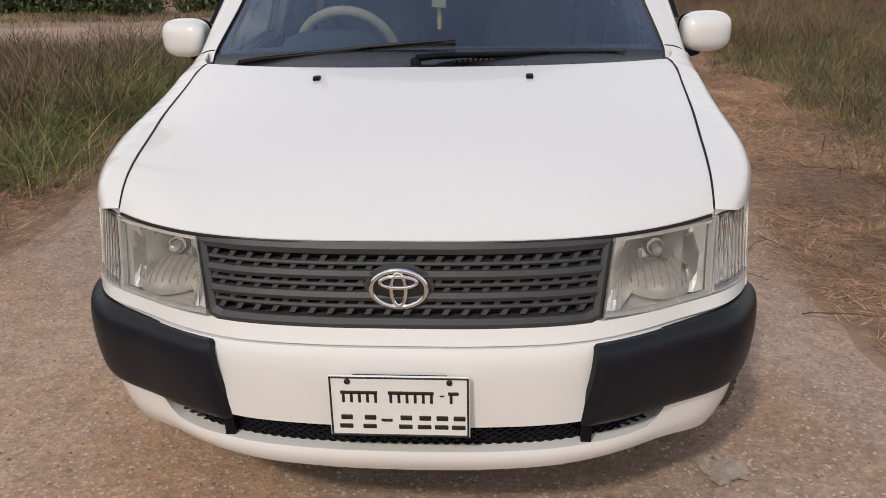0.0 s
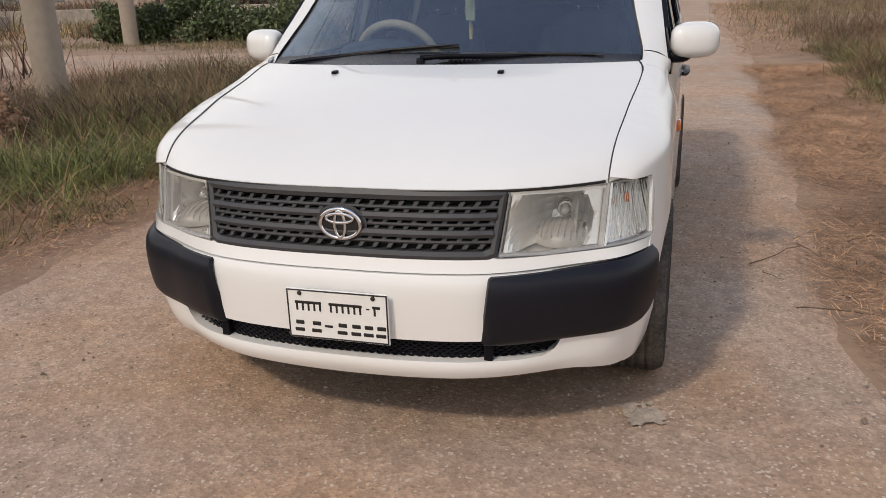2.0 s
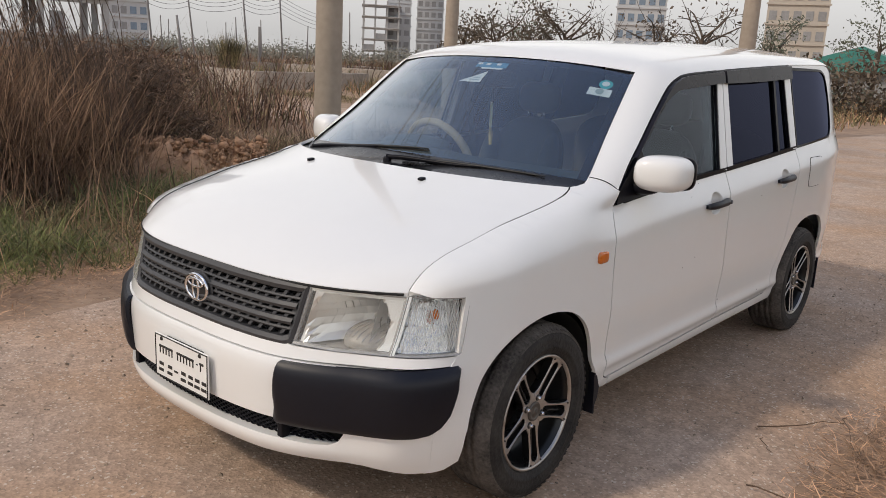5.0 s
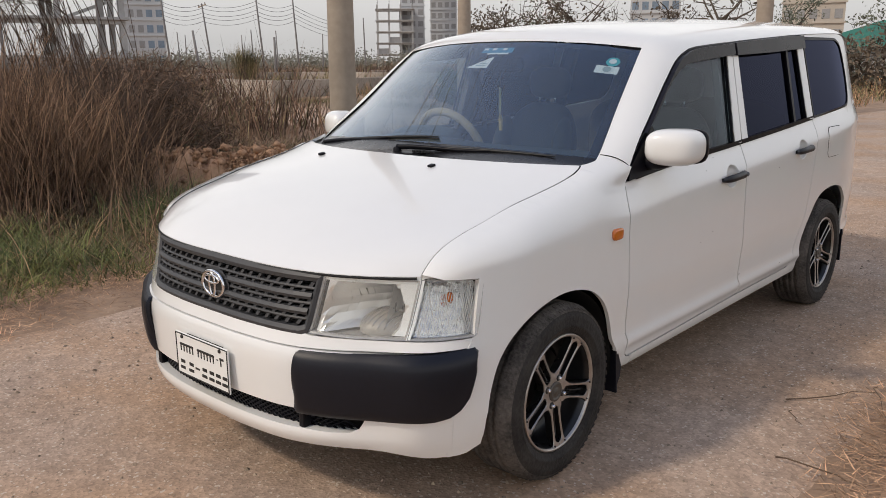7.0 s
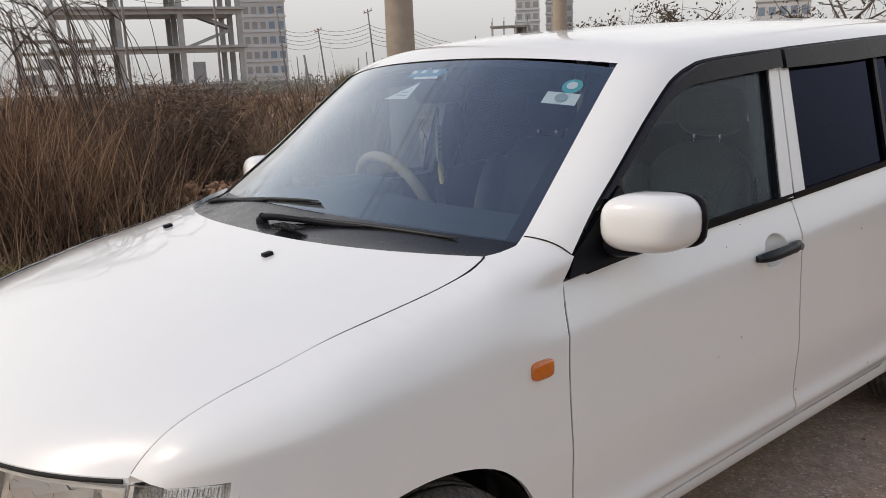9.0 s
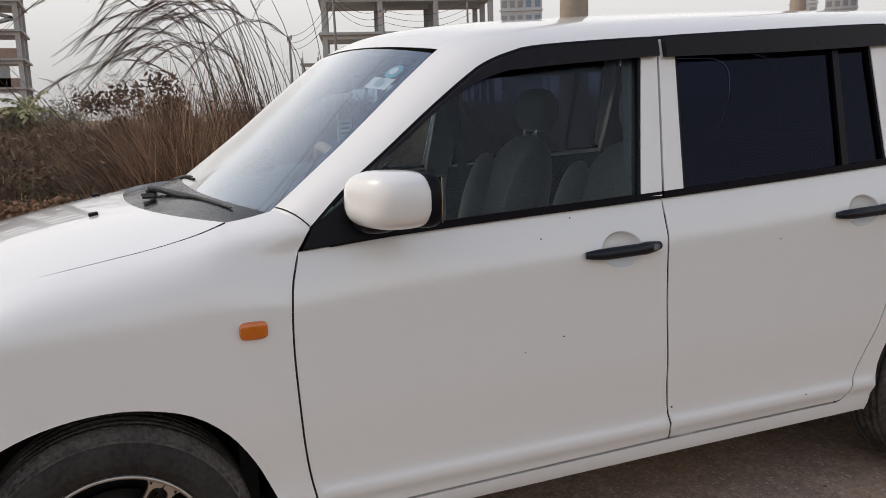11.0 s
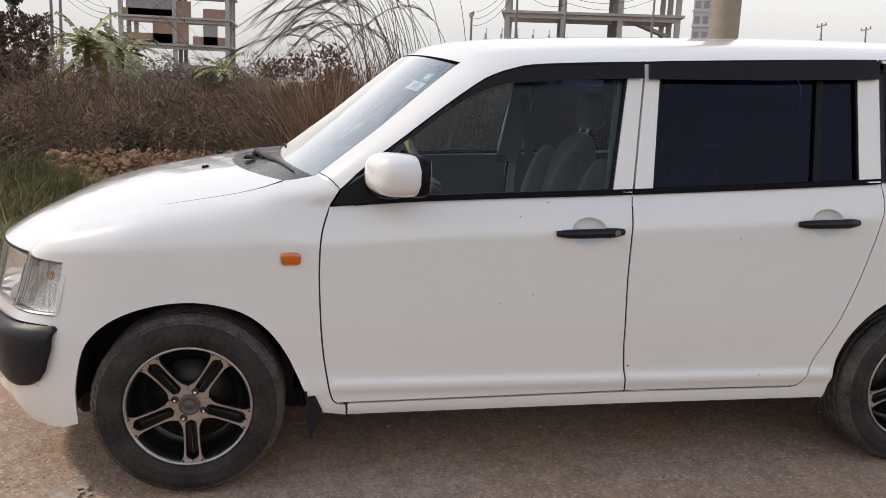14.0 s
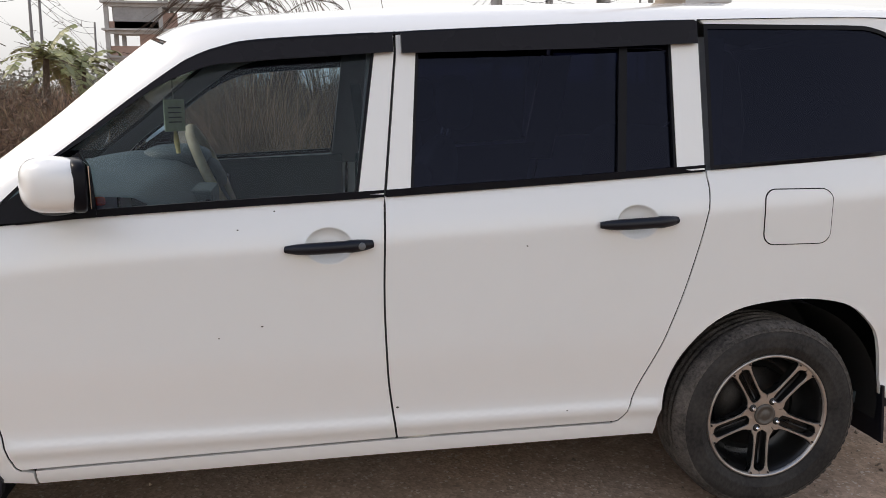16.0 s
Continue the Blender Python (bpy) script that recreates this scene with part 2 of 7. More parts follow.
def inset(o, gap):
    """A closed outline drawn in by gap."""
    o = np.array(o, float)
    if area2(o) < 0:
        o = o[::-1]
    keep = np.linalg.norm(o - np.roll(o, 1, 0), axis=1) > 1e-4
    o = o[keep]
    a, b = o - np.roll(o, 1, 0), np.roll(o, -1, 0) - o
    a, b = a / np.linalg.norm(a, axis=1)[:, None], b / np.linalg.norm(b, axis=1)[:, None]
    na, nb = np.stack([-a[:, 1], a[:, 0]], 1), np.stack([-b[:, 1], b[:, 0]], 1)
    m = na + nb
    m /= np.maximum(0.6, (m * m).sum(1) / 2)[:, None]
    return o + gap * m


def dense(o, step):
    out = []
    for a, b in zip(o, np.roll(o, -1, 0)):
        k = max(1, int(np.ceil(np.linalg.norm(b - a) / step)))
        out += [a + (b - a) * i / k for i in range(k)]
    return np.array(out)


def inside(pts, o):
    x, y = pts[:, 0][:, None], pts[:, 1][:, None]
    x0, y0, x1, y1 = o[:, 0], o[:, 1], np.roll(o[:, 0], -1), np.roll(o[:, 1], -1)
    with np.errstate(divide="ignore", invalid="ignore"):
        cross = ((y0 > y) != (y1 > y)) & (x < (x1 - x0) * (y - y0) / (y1 - y0) + x0)
    return cross.sum(1) % 2 == 1


def sheet(outline, lift, step=0.04, gap=0.0, flange=0.012, out=(1, 0, 0), side=1, rows=None, extra=None, turn_in=None):
    """Verts and faces of a panel: an outline in two coordinates, filled, lifted onto a surface, its rim turned in by flange."""
    o = dense(inset(outline, gap) if gap else np.array(inset(outline, 1e-6)), step)
    lo, hi = o.min(0), o.max(0)
    us = np.arange(lo[0] + step / 2, hi[0], step)
    vs = np.arange(lo[1] + step / 2, hi[1], step) if rows is None else np.array([r for r in rows if lo[1] < r < hi[1]])
    g = np.array([(u + (0.25 * step if k % 2 else -0.25 * step), v) for k, v in enumerate(vs) for u in us]) if len(us) and len(vs) else np.zeros((0, 2))
    if len(g):
        g = g[inside(g, o)]
    if len(g):
        a, b = o, np.roll(o, -1, 0)
        ab = b - a
        t = np.clip(((g[:, None] - a) * ab).sum(2) / np.maximum((ab * ab).sum(1), 1e-12), 0, 1)
        d = np.linalg.norm(g[:, None] - (a + t[..., None] * ab), axis=2).min(1)
        g = g[d > 0.35 * step * (1 if rows is None else 0.5)]
    if extra is not None:
        ex = np.array(extra)
        if len(g):
            g = g[np.array([np.hypot(*(ex - p).T).min() for p in g]) > 0.012]
        g = np.concatenate([g, ex])
    allp = np.concatenate([o, g])
    n = len(o)
    vs2, _, fs, *_ = delaunay_2d_cdt([Vector(p) for p in allp], [(i, (i + 1) % n) for i in range(n)], [], 1, 1e-7)
    V = [np.array(lift(*p)) for p in vs2]
    F = [list(f) for f in fs]
    out = np.array(out, float)
    acc = np.zeros(3)
    for f in F:
        acc += np.cross(V[f[1]] - V[f[0]], V[f[2]] - V[f[0]])
    if acc @ out < 0:
        F = [f[::-1] for f in F]
    if flange:
        rim = [np.array(lift(*p)) for p in o]
        k = len(V)
        V += rim + [p - (out if turn_in is None else np.array(turn_in(*q), float)) * flange for p, q in zip(rim, o)]
        sgn = acc @ out >= 0
        for i in range(n):
            j = (i + 1) % n
            q = [k + i, k + j, k + n + j, k + n + i]
            F.append(q[::-1] if sgn else q)
    if side < 0:
        V = [p * np.array((-1, 1, 1)) for p in V]
        F = [f[::-1] for f in F]
    return V, F


def ribbon(A, B, n, m, bulge=0.0, out=(0, 0, 1), side=1):
    """A ruled strip between two curves, n points along and m across, bowed by bulge."""
    A, B, out = resample(A, n), resample(B, n), np.array(out, float)
    V, F = [], []
    for i in range(n):
        for j in range(m):
            t = j / (m - 1)
            V.append(A[i] * (1 - t) + B[i] * t + out * bulge * 4 * t * (1 - t))
    for i in range(n - 1):
        for j in range(m - 1):
            F.append([i * m + j, (i + 1) * m + j, (i + 1) * m + j + 1, i * m + j + 1])
    nrm = sum(np.cross(V[f[1]] - V[f[0]], V[f[3]] - V[f[0]]) for f in F)
    if nrm @ out < 0:
        F = [f[::-1] for f in F]
    if side < 0:
        V = [p * np.array((-1, 1, 1)) for p in V]
        F = [f[::-1] for f in F]
    return V, F


def grid(fn, nu, nv, flip=False):
    """A surface fn(u, v) over the unit square."""
    V = [np.array(fn(i / (nu - 1), j / (nv - 1))) for i in range(nu) for j in range(nv)]
    F = [[i * nv + j, (i + 1) * nv + j, (i + 1) * nv + j + 1, i * nv + j + 1] for i in range(nu - 1) for j in range(nv - 1)]
    return V, ([f[::-1] for f in F] if flip else F)


def lathe(profile, n=48, axis="x"):
    """Revolve (radius, along) pairs round an axis."""
    V, F, m = [], [], len(profile)
    for i in range(n):
        a = 2 * math.pi * i / n
        for r, h in profile:
            V.append((h, r * math.cos(a), r * math.sin(a)) if axis == "x" else (r * math.cos(a), r * math.sin(a), h))
    for i in range(n):
        for j in range(m - 1):
            F.append([i * m + j, ((i + 1) % n) * m + j, ((i + 1) % n) * m + j + 1, i * m + j + 1])
    return [np.array(v, float) for v in V], F


def tube(path, r, n=8, closed=False, taper=None):
    """A round bar along a path."""
    p = np.array(path, float)
    V, F, k = [], [], len(p)
    for i in range(k):
        a, b = (p[(i - 1) % k], p[(i + 1) % k]) if closed else (p[max(i - 1, 0)], p[min(i + 1, k - 1)])
        d = Vector(b - a).normalized()
        u = d.cross(Vector((0.13, 0.31, 0.94)))
        u.normalize()
        w = d.cross(u)
        rr = r * (taper[i] if taper is not None else 1)
        for j in range(n):
            t = 2 * math.pi * j / n
            V.append(p[i] + rr * (math.cos(t) * np.array(u) + math.sin(t) * np.array(w)))
    for i in range(k if closed else k - 1):
        for j in range(n):
            F.append([i * n + j, ((i + 1) % k) * n + j, ((i + 1) % k) * n + (j + 1) % n, i * n + (j + 1) % n])
    if not closed:
        F += [list(range(n))[::-1], [(k - 1) * n + j for j in range(n)]]
    return V, F


def box(lo, hi, bevel=0.0, segs=2):
    bm = bmesh.new()
    bmesh.ops.create_cube(bm, size=1)
    for v in bm.verts:
        v.co = Vector([l + (h - l) * (c + 0.5) for l, h, c in zip(lo, hi, v.co)])
    if bevel:
        bmesh.ops.bevel(bm, geom=list(bm.edges), offset=bevel, segments=segs, profile=0.6, affect="EDGES")
    return bm


def join(*pieces):
    V, F = [], []
    for v, f in pieces:
        k = len(V)
        V += list(v)
        F += [[i + k for i in q] for q in f]
    return V, F


def interp(x, pts):
    return float(np.interp(x, [p[0] for p in pts], [p[1] for p in pts]))


def soft(x, pts):
    """A smooth curve through a few (x, value) pairs."""
    xs = [p[0] for p in pts]
    ys = [p[1] for p in pts]
    k = min(max(int(np.searchsorted(xs, x)) - 1, 0), len(xs) - 2)
    h = xs[k + 1] - xs[k]
    t = min(max((x - xs[k]) / h, 0.0), 1.0)

    def slope(i):
        if i == 0 or i == len(xs) - 1:
            return 0.0 if len(xs) == 2 else (ys[1] - ys[0]) / (xs[1] - xs[0]) if i == 0 else (ys[-1] - ys[-2]) / (xs[-1] - xs[-2])
        a, b = (ys[i] - ys[i - 1]) / (xs[i] - xs[i - 1]), (ys[i + 1] - ys[i]) / (xs[i + 1] - xs[i])
        return 0.0 if a * b <= 0 else 2 * a * b / (a + b)

    m0, m1 = slope(k) * h, slope(k + 1) * h
    return ys[k] * (2 * t ** 3 - 3 * t * t + 1) + m0 * (t ** 3 - 2 * t * t + t) + ys[k + 1] * (3 * t * t - 2 * t ** 3) + m1 * (t ** 3 - t * t)

# ---- the car ----
car = thing("car", "white compact estate car with black bumper corners parked on the road", "car", at=(-0.006, 0, 0))

# the front's curve in plan, from the middle to the wing
PLAN = np.array(cr([(0, 0), (0.15, 0.0017), (0.3, 0.0155), (0.4, 0.039), (0.5, 0.0795), (0.605, 0.142), (0.692, 0.212), (0.748, 0.274), (0.787, 0.343), (0.811, 0.423), (0.828, 0.50), (0.840, 0.60), (0.843, 0.72)], 8))
PLAN_S = np.r_[0, np.cumsum(np.linalg.norm(np.diff(PLAN, axis=0), axis=1))]
NOSE = [(0.18, 0.085), (0.21, 0.06), (0.25, 0.042), (0.30, 0.032), (0.36, 0.026), (0.48, 0.022), (0.515, 0.026), (0.537, 0.040), (0.574, 0.058), (0.60, 0.071), (0.67, 0.095), (0.75, 0.118)]
# how far the middle of the front stands back from that line
BACK = [(0.18, 0.030), (0.30, 0.037), (0.50, 0.035), (0.574, 0.025), (0.655, 0.016), (0.75, 0.009)]
TUCK = [(0.18, 0.04), (0.24, 0.026), (0.30, 0.014), (0.36, 0.007), (0.45, 0.003), (0.6, 0.0), (0.8, 0.0)]


def s_of_x(x):
    return math.copysign(float(np.interp(abs(x), PLAN[:, 0], PLAN_S)), x)


def s_of_y(y, z):
    return float(np.interp(y - soft(z, NOSE) * 0.8, PLAN[:, 1], PLAN_S))


def nose(s, z, off=0.0):
    """The point of the front skin at s along the plan curve and z up, off metres proud of it."""
    a = abs(s)
    x, y = float(np.interp(a, PLAN_S, PLAN[:, 0])), float(np.interp(a, PLAN_S, PLAN[:, 1]))
    x2, y2 = float(np.interp(a + 0.01, PLAN_S, PLAN[:, 0])), float(np.interp(a + 0.01, PLAN_S, PLAN[:, 1]))
    x1, y1 = float(np.interp(max(a - 0.01, 0), PLAN_S, PLAN[:, 0])), float(np.interp(max(a - 0.01, 0), PLAN_S, PLAN[:, 1]))
    t = np.array((x2 - x1, y2 - y1)) / max(1e-6, math.hypot(x2 - x1, y2 - y1))
    w = 1 - 0.5 * min(max((a - 0.85) / 0.4, 0), 1)
    px = x - soft(z, TUCK) * min(1, x / 0.5) + off * t[1]
    k = min(max((a - 0.60) / 0.24, 0), 1)
    py = y + soft(z, NOSE) * w - off * t[0] + soft(z, BACK) * (1 - k * k * (3 - 2 * k))
    return (math.copysign(px, s) if s else 0.0, py, z)


ZC = [(0.130, 0.750), (0.150, 0.763), (0.19, 0.788), (0.268, 0.829), (0.372, 0.876), (0.54, 0.927), (0.692, 0.961), (0.849, 0.989), (1.0, 1.014)]
ZG = [(0.322, 0.748), (0.356, 0.783), (0.40, 0.812), (0.471, 0.839), (0.576, 0.866), (0.699, 0.898), (0.823, 0.921), (0.93, 0.941), (1.02, 0.963), (1.09, 0.985), (1.197, 1.013), (1.30, 1.05)]
XG = [(0.322, 0.684), (0.45, 0.691), (0.63, 0.703), (0.9, 0.72), (1.0, 0.724), (1.06, 0.718), (1.10, 0.705), (1.197, 0.712), (1.3, 0.74)]
BELT = [(1.20, 0.918), (1.48, 0.941), (2.21, 0.977), (2.79, 1.009), (3.12, 1.030), (3.65, 1.062), (4.2, 1.09)]
SHAPE = [(0.20, -0.052), (0.235, -0.046), (0.262, -0.030), (0.285, -0.026), (0.312, -0.022), (0.340, -0.0085), (0.350, -0.0075), (0.370, -0.0155), (0.385, -0.0165), (0.46, -0.009), (0.55, 0.0005), (0.565, 0.0010), (0.62, 0.0002), (0.72, -0.0015), (0.80, -0.0035), (0.9, -0.005)]


def tail(y):
    return 0.085 * max(0.0, (y - 3.50) / 0.6) ** 2.0


def flank(y, z, off=0.0):
    """The car's side: doors, quarter and, above the belt, the window plane."""
    b = soft(y, BELT)
    if z > b:
        x = 0.803 - (z - b) * 0.235
    else:
        c = b - 0.105
        x = 0.846 + soft(z, SHAPE)
        if z > c:
            x -= 0.043 * ((z - c) / 0.105) ** 1.12
    return (x - tail(y) + off, y, z)


def wing(y, z, off=0.0):
    """The front wing: side, and the roll of its top to the bonnet gap."""
    w = 0.8 - 0.6 * min(max((y - 0.45) / 0.22, 0), 1)
    xp = float(np.interp(y - soft(z, NOSE) * w, PLAN[:, 1], PLAN[:, 0])) + 0.003 * min(max((y - 0.7) / 0.2, 0), 1)
    x = xp + soft(z, SHAPE) * min(1, max(0, (y - 0.4) / 0.3)) - soft(z, TUCK) * max(0, 1 - (y - 0.36) / 0.3)
    zg, xg = soft(y, ZG), soft(y, XG)
    h = interp(y, [(0.32, 0.035), (0.45, 0.075), (0.8, 0.14), (1.05, 0.18), (1.25, 0.22)])
    t = min(1.0, max(0.0, (zg - z) / h))
    x = xg + (x - xg) * math.sqrt(max(0.0, 1 - (1 - t) ** 2.2))
    k = min(1, max(0, (y - 1.0) / 0.2)) * (1 if z < 0.93 else max(0, 1 - (z - 0.93) / 0.05))
    x = x * (1 - k) + flank(y, min(z, 0.93))[0] * k
    return (x + off, y, z)


def both(name, outline, lift, material, label="", parent=None, **kw):
    """A panel on either side of the car."""
    return [part(name, *sheet(outline, lift, side=s, **kw), material, parent or car, label) for s in (1, -1)]


# bonnet
def bonnet_point(u, v, drop=0.0, wide=1.0):
    t = v ** 1.35
    a = abs(u) ** 2.4
    yc = 0.130 + (0.885 - 0.130) * t
    yg = 0.324 + (1.088 - 0.324) * t
    x = u * (soft(yg, XG) - 0.0036) * wide
    front = 0.670 * abs(x) ** 3.2 + 0.130
    rear = 0.885 + 0.203 * abs(u) ** 2.6
    y = front + (rear - front) * t
    z = soft(yc, ZC) * (1 - a) + soft(yg, ZG) * a
    return (x, y, z - drop)


def bonnet_sheet(drop=0.0, wide=1.0):
    return grid(lambda i, j: bonnet_point(2 * i - 1, j, drop, wide), 49, 36)


V, F = bonnet_sheet()
n0 = len(V)
rim = [(0, j) for j in range(36)] + [(i, 35) for i in range(49)] + [(48, j) for j in range(35, -1, -1)] + [(i, 0) for i in range(48, -1, -1)]
for a, b in zip(rim, rim[1:]):
    k = len(V)
    pa, pb = V[a[0] * 36 + a[1]], V[b[0] * 36 + b[1]]
    V += [pa, pb, pb - np.array((0, 0, 0.014)), pa - np.array((0, 0, 0.014))]
    F.append([k, k + 1, k + 2, k + 3])
bonnet = part("bonnet", V, F, PAINT, car, "white painted bonnet")
# black tubes added along the bonnet's gaps to stand for their shade
for s in (1, -1):
    part("bonnet_gap_shade", *tube([np.array(bonnet_point(s * 1.0028, v)) + np.array((0, 0, 0.0008)) for v in np.linspace(0.02, 0.995, 60)], 0.0027 if s > 0 else 0.0019, 6), DARK, bonnet)
part("bonnet_gap_shade", *tube([np.array(bonnet_point(u, 0)) + np.array((0, -0.0005, -0.006)) for u in np.linspace(-0.99, 0.99, 50)], 0.0042, 6), DARK, bonnet)
# near-black sheet added below the bonnet so the gaps look dark
part("under_bonnet_shade", *grid(lambda i, j: bonnet_point(2 * i - 1, 0.14 + 0.86 * j, 0.035, 1.0), 33, 20), DARK, car)

# wings
ARCH_F = cr([(1.157, 0.325), (1.132, 0.381), (1.095, 0.461), (1.042, 0.537), (0.971, 0.591), (0.884, 0.618), (0.798, 0.625), (0.712, 0.615), (0.627, 0.589), (0.557, 0.547), (0.507, 0.489), (0.483, 0.417), (0.471, 0.337), (0.469, 0.225)], 3)
GAP_F = cr([(1.228, 0.921), (1.203, 0.836), (1.197, 0.729), (1.20, 0.62), (1.207, 0.508), (1.219, 0.411), (1.24, 0.307), (1.258, 0.284)], 4)
wing_line = [(y, soft(y, ZG) + 0.0024 + 0.0016 * min(1, max(0, (0.75 - y) / 0.3))) for y in np.linspace(0.324, 1.09, 40)]
wing_out = wing_line + [(1.14, 0.998), (1.195, 1.011), (1.258, 0.972)] + [tuple(p) for p in GAP_F] + [(1.288, 0.279), (1.290, 0.234), (1.205, 0.250)] + [tuple(p) for p in ARCH_F] + [(0.42, 0.207), (0.362, 0.205), (0.350, 0.30), (0.348, 0.385), (0.366, 0.40), (0.372, 0.50), (0.398, 0.552), (0.408, 0.566), (0.418, 0.578), (0.430, 0.65), (0.446, 0.737), (0.40, 0.739), (0.36, 0.7405)]
wing_rows = list(np.arange(0.22, 0.70, 0.03)) + list(np.arange(0.70, 1.02, 0.007))
wings = both("wing", wing_out, wing, PAINT, "white painted front wing", step=0.03, gap=0.0022, rows=wing_rows, flange=0.014, turn_in=lambda y, z: (0, 0, 1) if z > soft(y, ZG) - 0.006 and y < 1.2 else (1, 0, 0))

# doors, quarters, sills
GAP_B = cr([(2.208, 0.977), (2.204, 0.88), (2.200, 0.696), (2.207, 0.504), (2.218, 0.402), (2.232, 0.302)], 4)
GAP_R = cr([(3.117, 1.029), (3.121, 0.967), (3.105, 0.876), (3.080, 0.782), (3.044, 0.669), (2.992, 0.537), (2.934, 0.418), (2.902, 0.338), (2.882, 0.308), (2.86, 0.303)], 4)
belt_line = lambda a, b: [(y, soft(y, BELT)) for y in np.linspace(a, b, 14)]
rows = list(np.arange(0.21, 0.40, 0.007)) + list(np.arange(0.40, 0.54, 0.04)) + [0.546, 0.556, 0.566, 0.576] + list(np.arange(0.60, 0.74, 0.04)) + list(np.arange(0.74, 1.11, 0.014))
CUPS = ((2.058, 0.853), (2.905, 0.893))


def door_skin(y, z):
    d = 0.0
    for yc, zc in CUPS:
        r = math.hypot((y - yc) / 0.062, (z - zc) / 0.047)
        if r < 1:
            d = 0.022 * (1 - r ** 5)
    return flank(y, z, -d)


cup_points = lambda c: [(c[0] + 0.062 * r * math.cos(a), c[1] + 0.047 * r * math.sin(a)) for r in (1.06, 1.0, 0.94, 0.86, 0.72, 0.45) for a in np.linspace(0, 2 * math.pi, 36, endpoint=False)] + [c]
front_doors = both("front_door", [tuple(p) for p in GAP_F[::-1]] + belt_line(1.228, 2.208) + [tuple(p) for p in GAP_B] + [(1.30, 0.286)], door_skin, PAINT, "white painted front door", step=0.04, gap=0.0028, rows=rows, extra=cup_points(CUPS[0]))
rear_doors = both("rear_door", [tuple(p) for p in GAP_B[::-1]] + belt_line(2.208, 3.117) + [tuple(p) for p in GAP_R], door_skin, PAINT, "white painted rear door", step=0.04, gap=0.0028, rows=rows, extra=cup_points(CUPS[1]))
# shade inside the door gaps, modelled as near-black tubes behind them
for s, fd, rd in ((1, front_doors[0], rear_doors[0]), (-1, front_doors[1], rear_doors[1])):
    for host, line in ((fd, GAP_F), (fd, GAP_B), (rd, GAP_R)):
        part("door_gap_shade", *tube([np.array(flank(y, z, -0.0085)) * np.array((s, 1, 1)) for y, z in line[2:]], 0.006, 6), DARK, host)
sill_out = [(1.291, 0.283), (2.232, 0.299), (2.86, 0.300), (2.90, 0.31), (2.985, 0.28), (2.992, 0.254), (2.2, 0.251), (1.292, 0.237)]
both("sill", sill_out, flank, PAINT, "white painted sill", step=0.035, gap=0.0015, rows=[0.235, 0.25, 0.262, 0.275, 0.285, 0.295], flange=0.04)
ARCH_R = cr([(3.73, 0.33), (3.722, 0.411), (3.692, 0.515), (3.652, 0.571), (3.585, 0.623), (3.499, 0.646), (3.407, 0.653), (3.299, 0.646), (3.212, 0.627), (3.128, 0.581), (3.06, 0.507), (3.024, 0.43), (3.008, 0.337), (2.996, 0.248)], 3)
QWIN = [(3.128, 1.031), (3.40, 1.046)] + [tuple(p) for p in cr([(3.62, 1.060), (3.72, 1.075), (3.775, 1.13), (3.79, 1.22), (3.78, 1.32), (3.74, 1.40), (3.66, 1.432), (3.58, 1.436)], 4)] + [(3.128, 1.432)]
quarter_out = [tuple(p) for p in GAP_R[::-1]][:-1] + [(3.118, 1.029)] + QWIN[:-1] + [(3.128, 1.434), (3.118, 1.447), (3.60, 1.462), (3.85, 1.458), (3.98, 1.425)] + [tuple(p) for p in cr([(4.03, 1.36), (4.075, 1.2), (4.11, 1.06), (4.135, 0.8), (4.14, 0.55), (4.12, 0.36)], 4)] + [(3.78, 0.30)] + [tuple(p) for p in ARCH_R]
quarters = both("rear_quarter", quarter_out, flank, PAINT, "white painted rear quarter", step=0.04, gap=0.0015, rows=rows + list(np.arange(1.13, 1.46, 0.04)), flange=0.014)

# pillars, roof, screen
def edge_one(y, z):
    return np.array(flank(y, z, 0.006))


E1 = [edge_one(*p) for p in cr([(1.258, 0.972), (1.35, 1.057), (1.446, 1.130), (1.58, 1.233), (1.694, 1.314), (1.74, 1.339), (1.793, 1.358), (1.894, 1.379), (2.252, 1.403), (2.7, 1.428), (3.1, 1.447), (3.60, 1.461), (3.85, 1.457), (3.98, 1.425), (4.03, 1.36)], 5)]
E1 = [E1[0] - np.array((0.012, 0.045, 0.042))] + E1
E2 = cr([(0.712, 1.155, 0.980), (0.712, 1.197, 1.012), (0.692, 1.28, 1.075), (0.664, 1.39, 1.16), (0.632, 1.548, 1.292), (0.610, 1.65, 1.372), (0.602, 1.70, 1.402), (0.597, 1.78, 1.424), (0.592, 1.95, 1.441), (0.587, 2.25, 1.462), (0.580, 2.7, 1.484), (0.575, 3.1, 1.497), (0.572, 3.6, 1.503), (0.57, 3.85, 1.495), (0.56, 4.0, 1.46), (0.55, 4.05, 1.40)], 5)
pillars = [part("pillar_and_rail", *ribbon(E1, E2, 90, 9, 0.013, (0.75, 0, 0.66), s), PAINT, car, "white windscreen pillar and roof rail") for s in (1, -1)]
for s in (1, -1):
    a_, b_ = np.array(E1[1]), np.array((0.712, 1.197, 1.012))
    part("pillar_seam", *tube([(a_ * (1 - t) + b_ * t + np.array((0.75, 0, 0.66)) * (0.052 * t * (1 - t) + 0.0005)) * np.array((s, 1, 1)) for t in np.linspace(0.02, 0.98, 12)], 0.0016, 5), DARK, pillars[0 if s > 0 else 1])
E2 = np.array(E2)


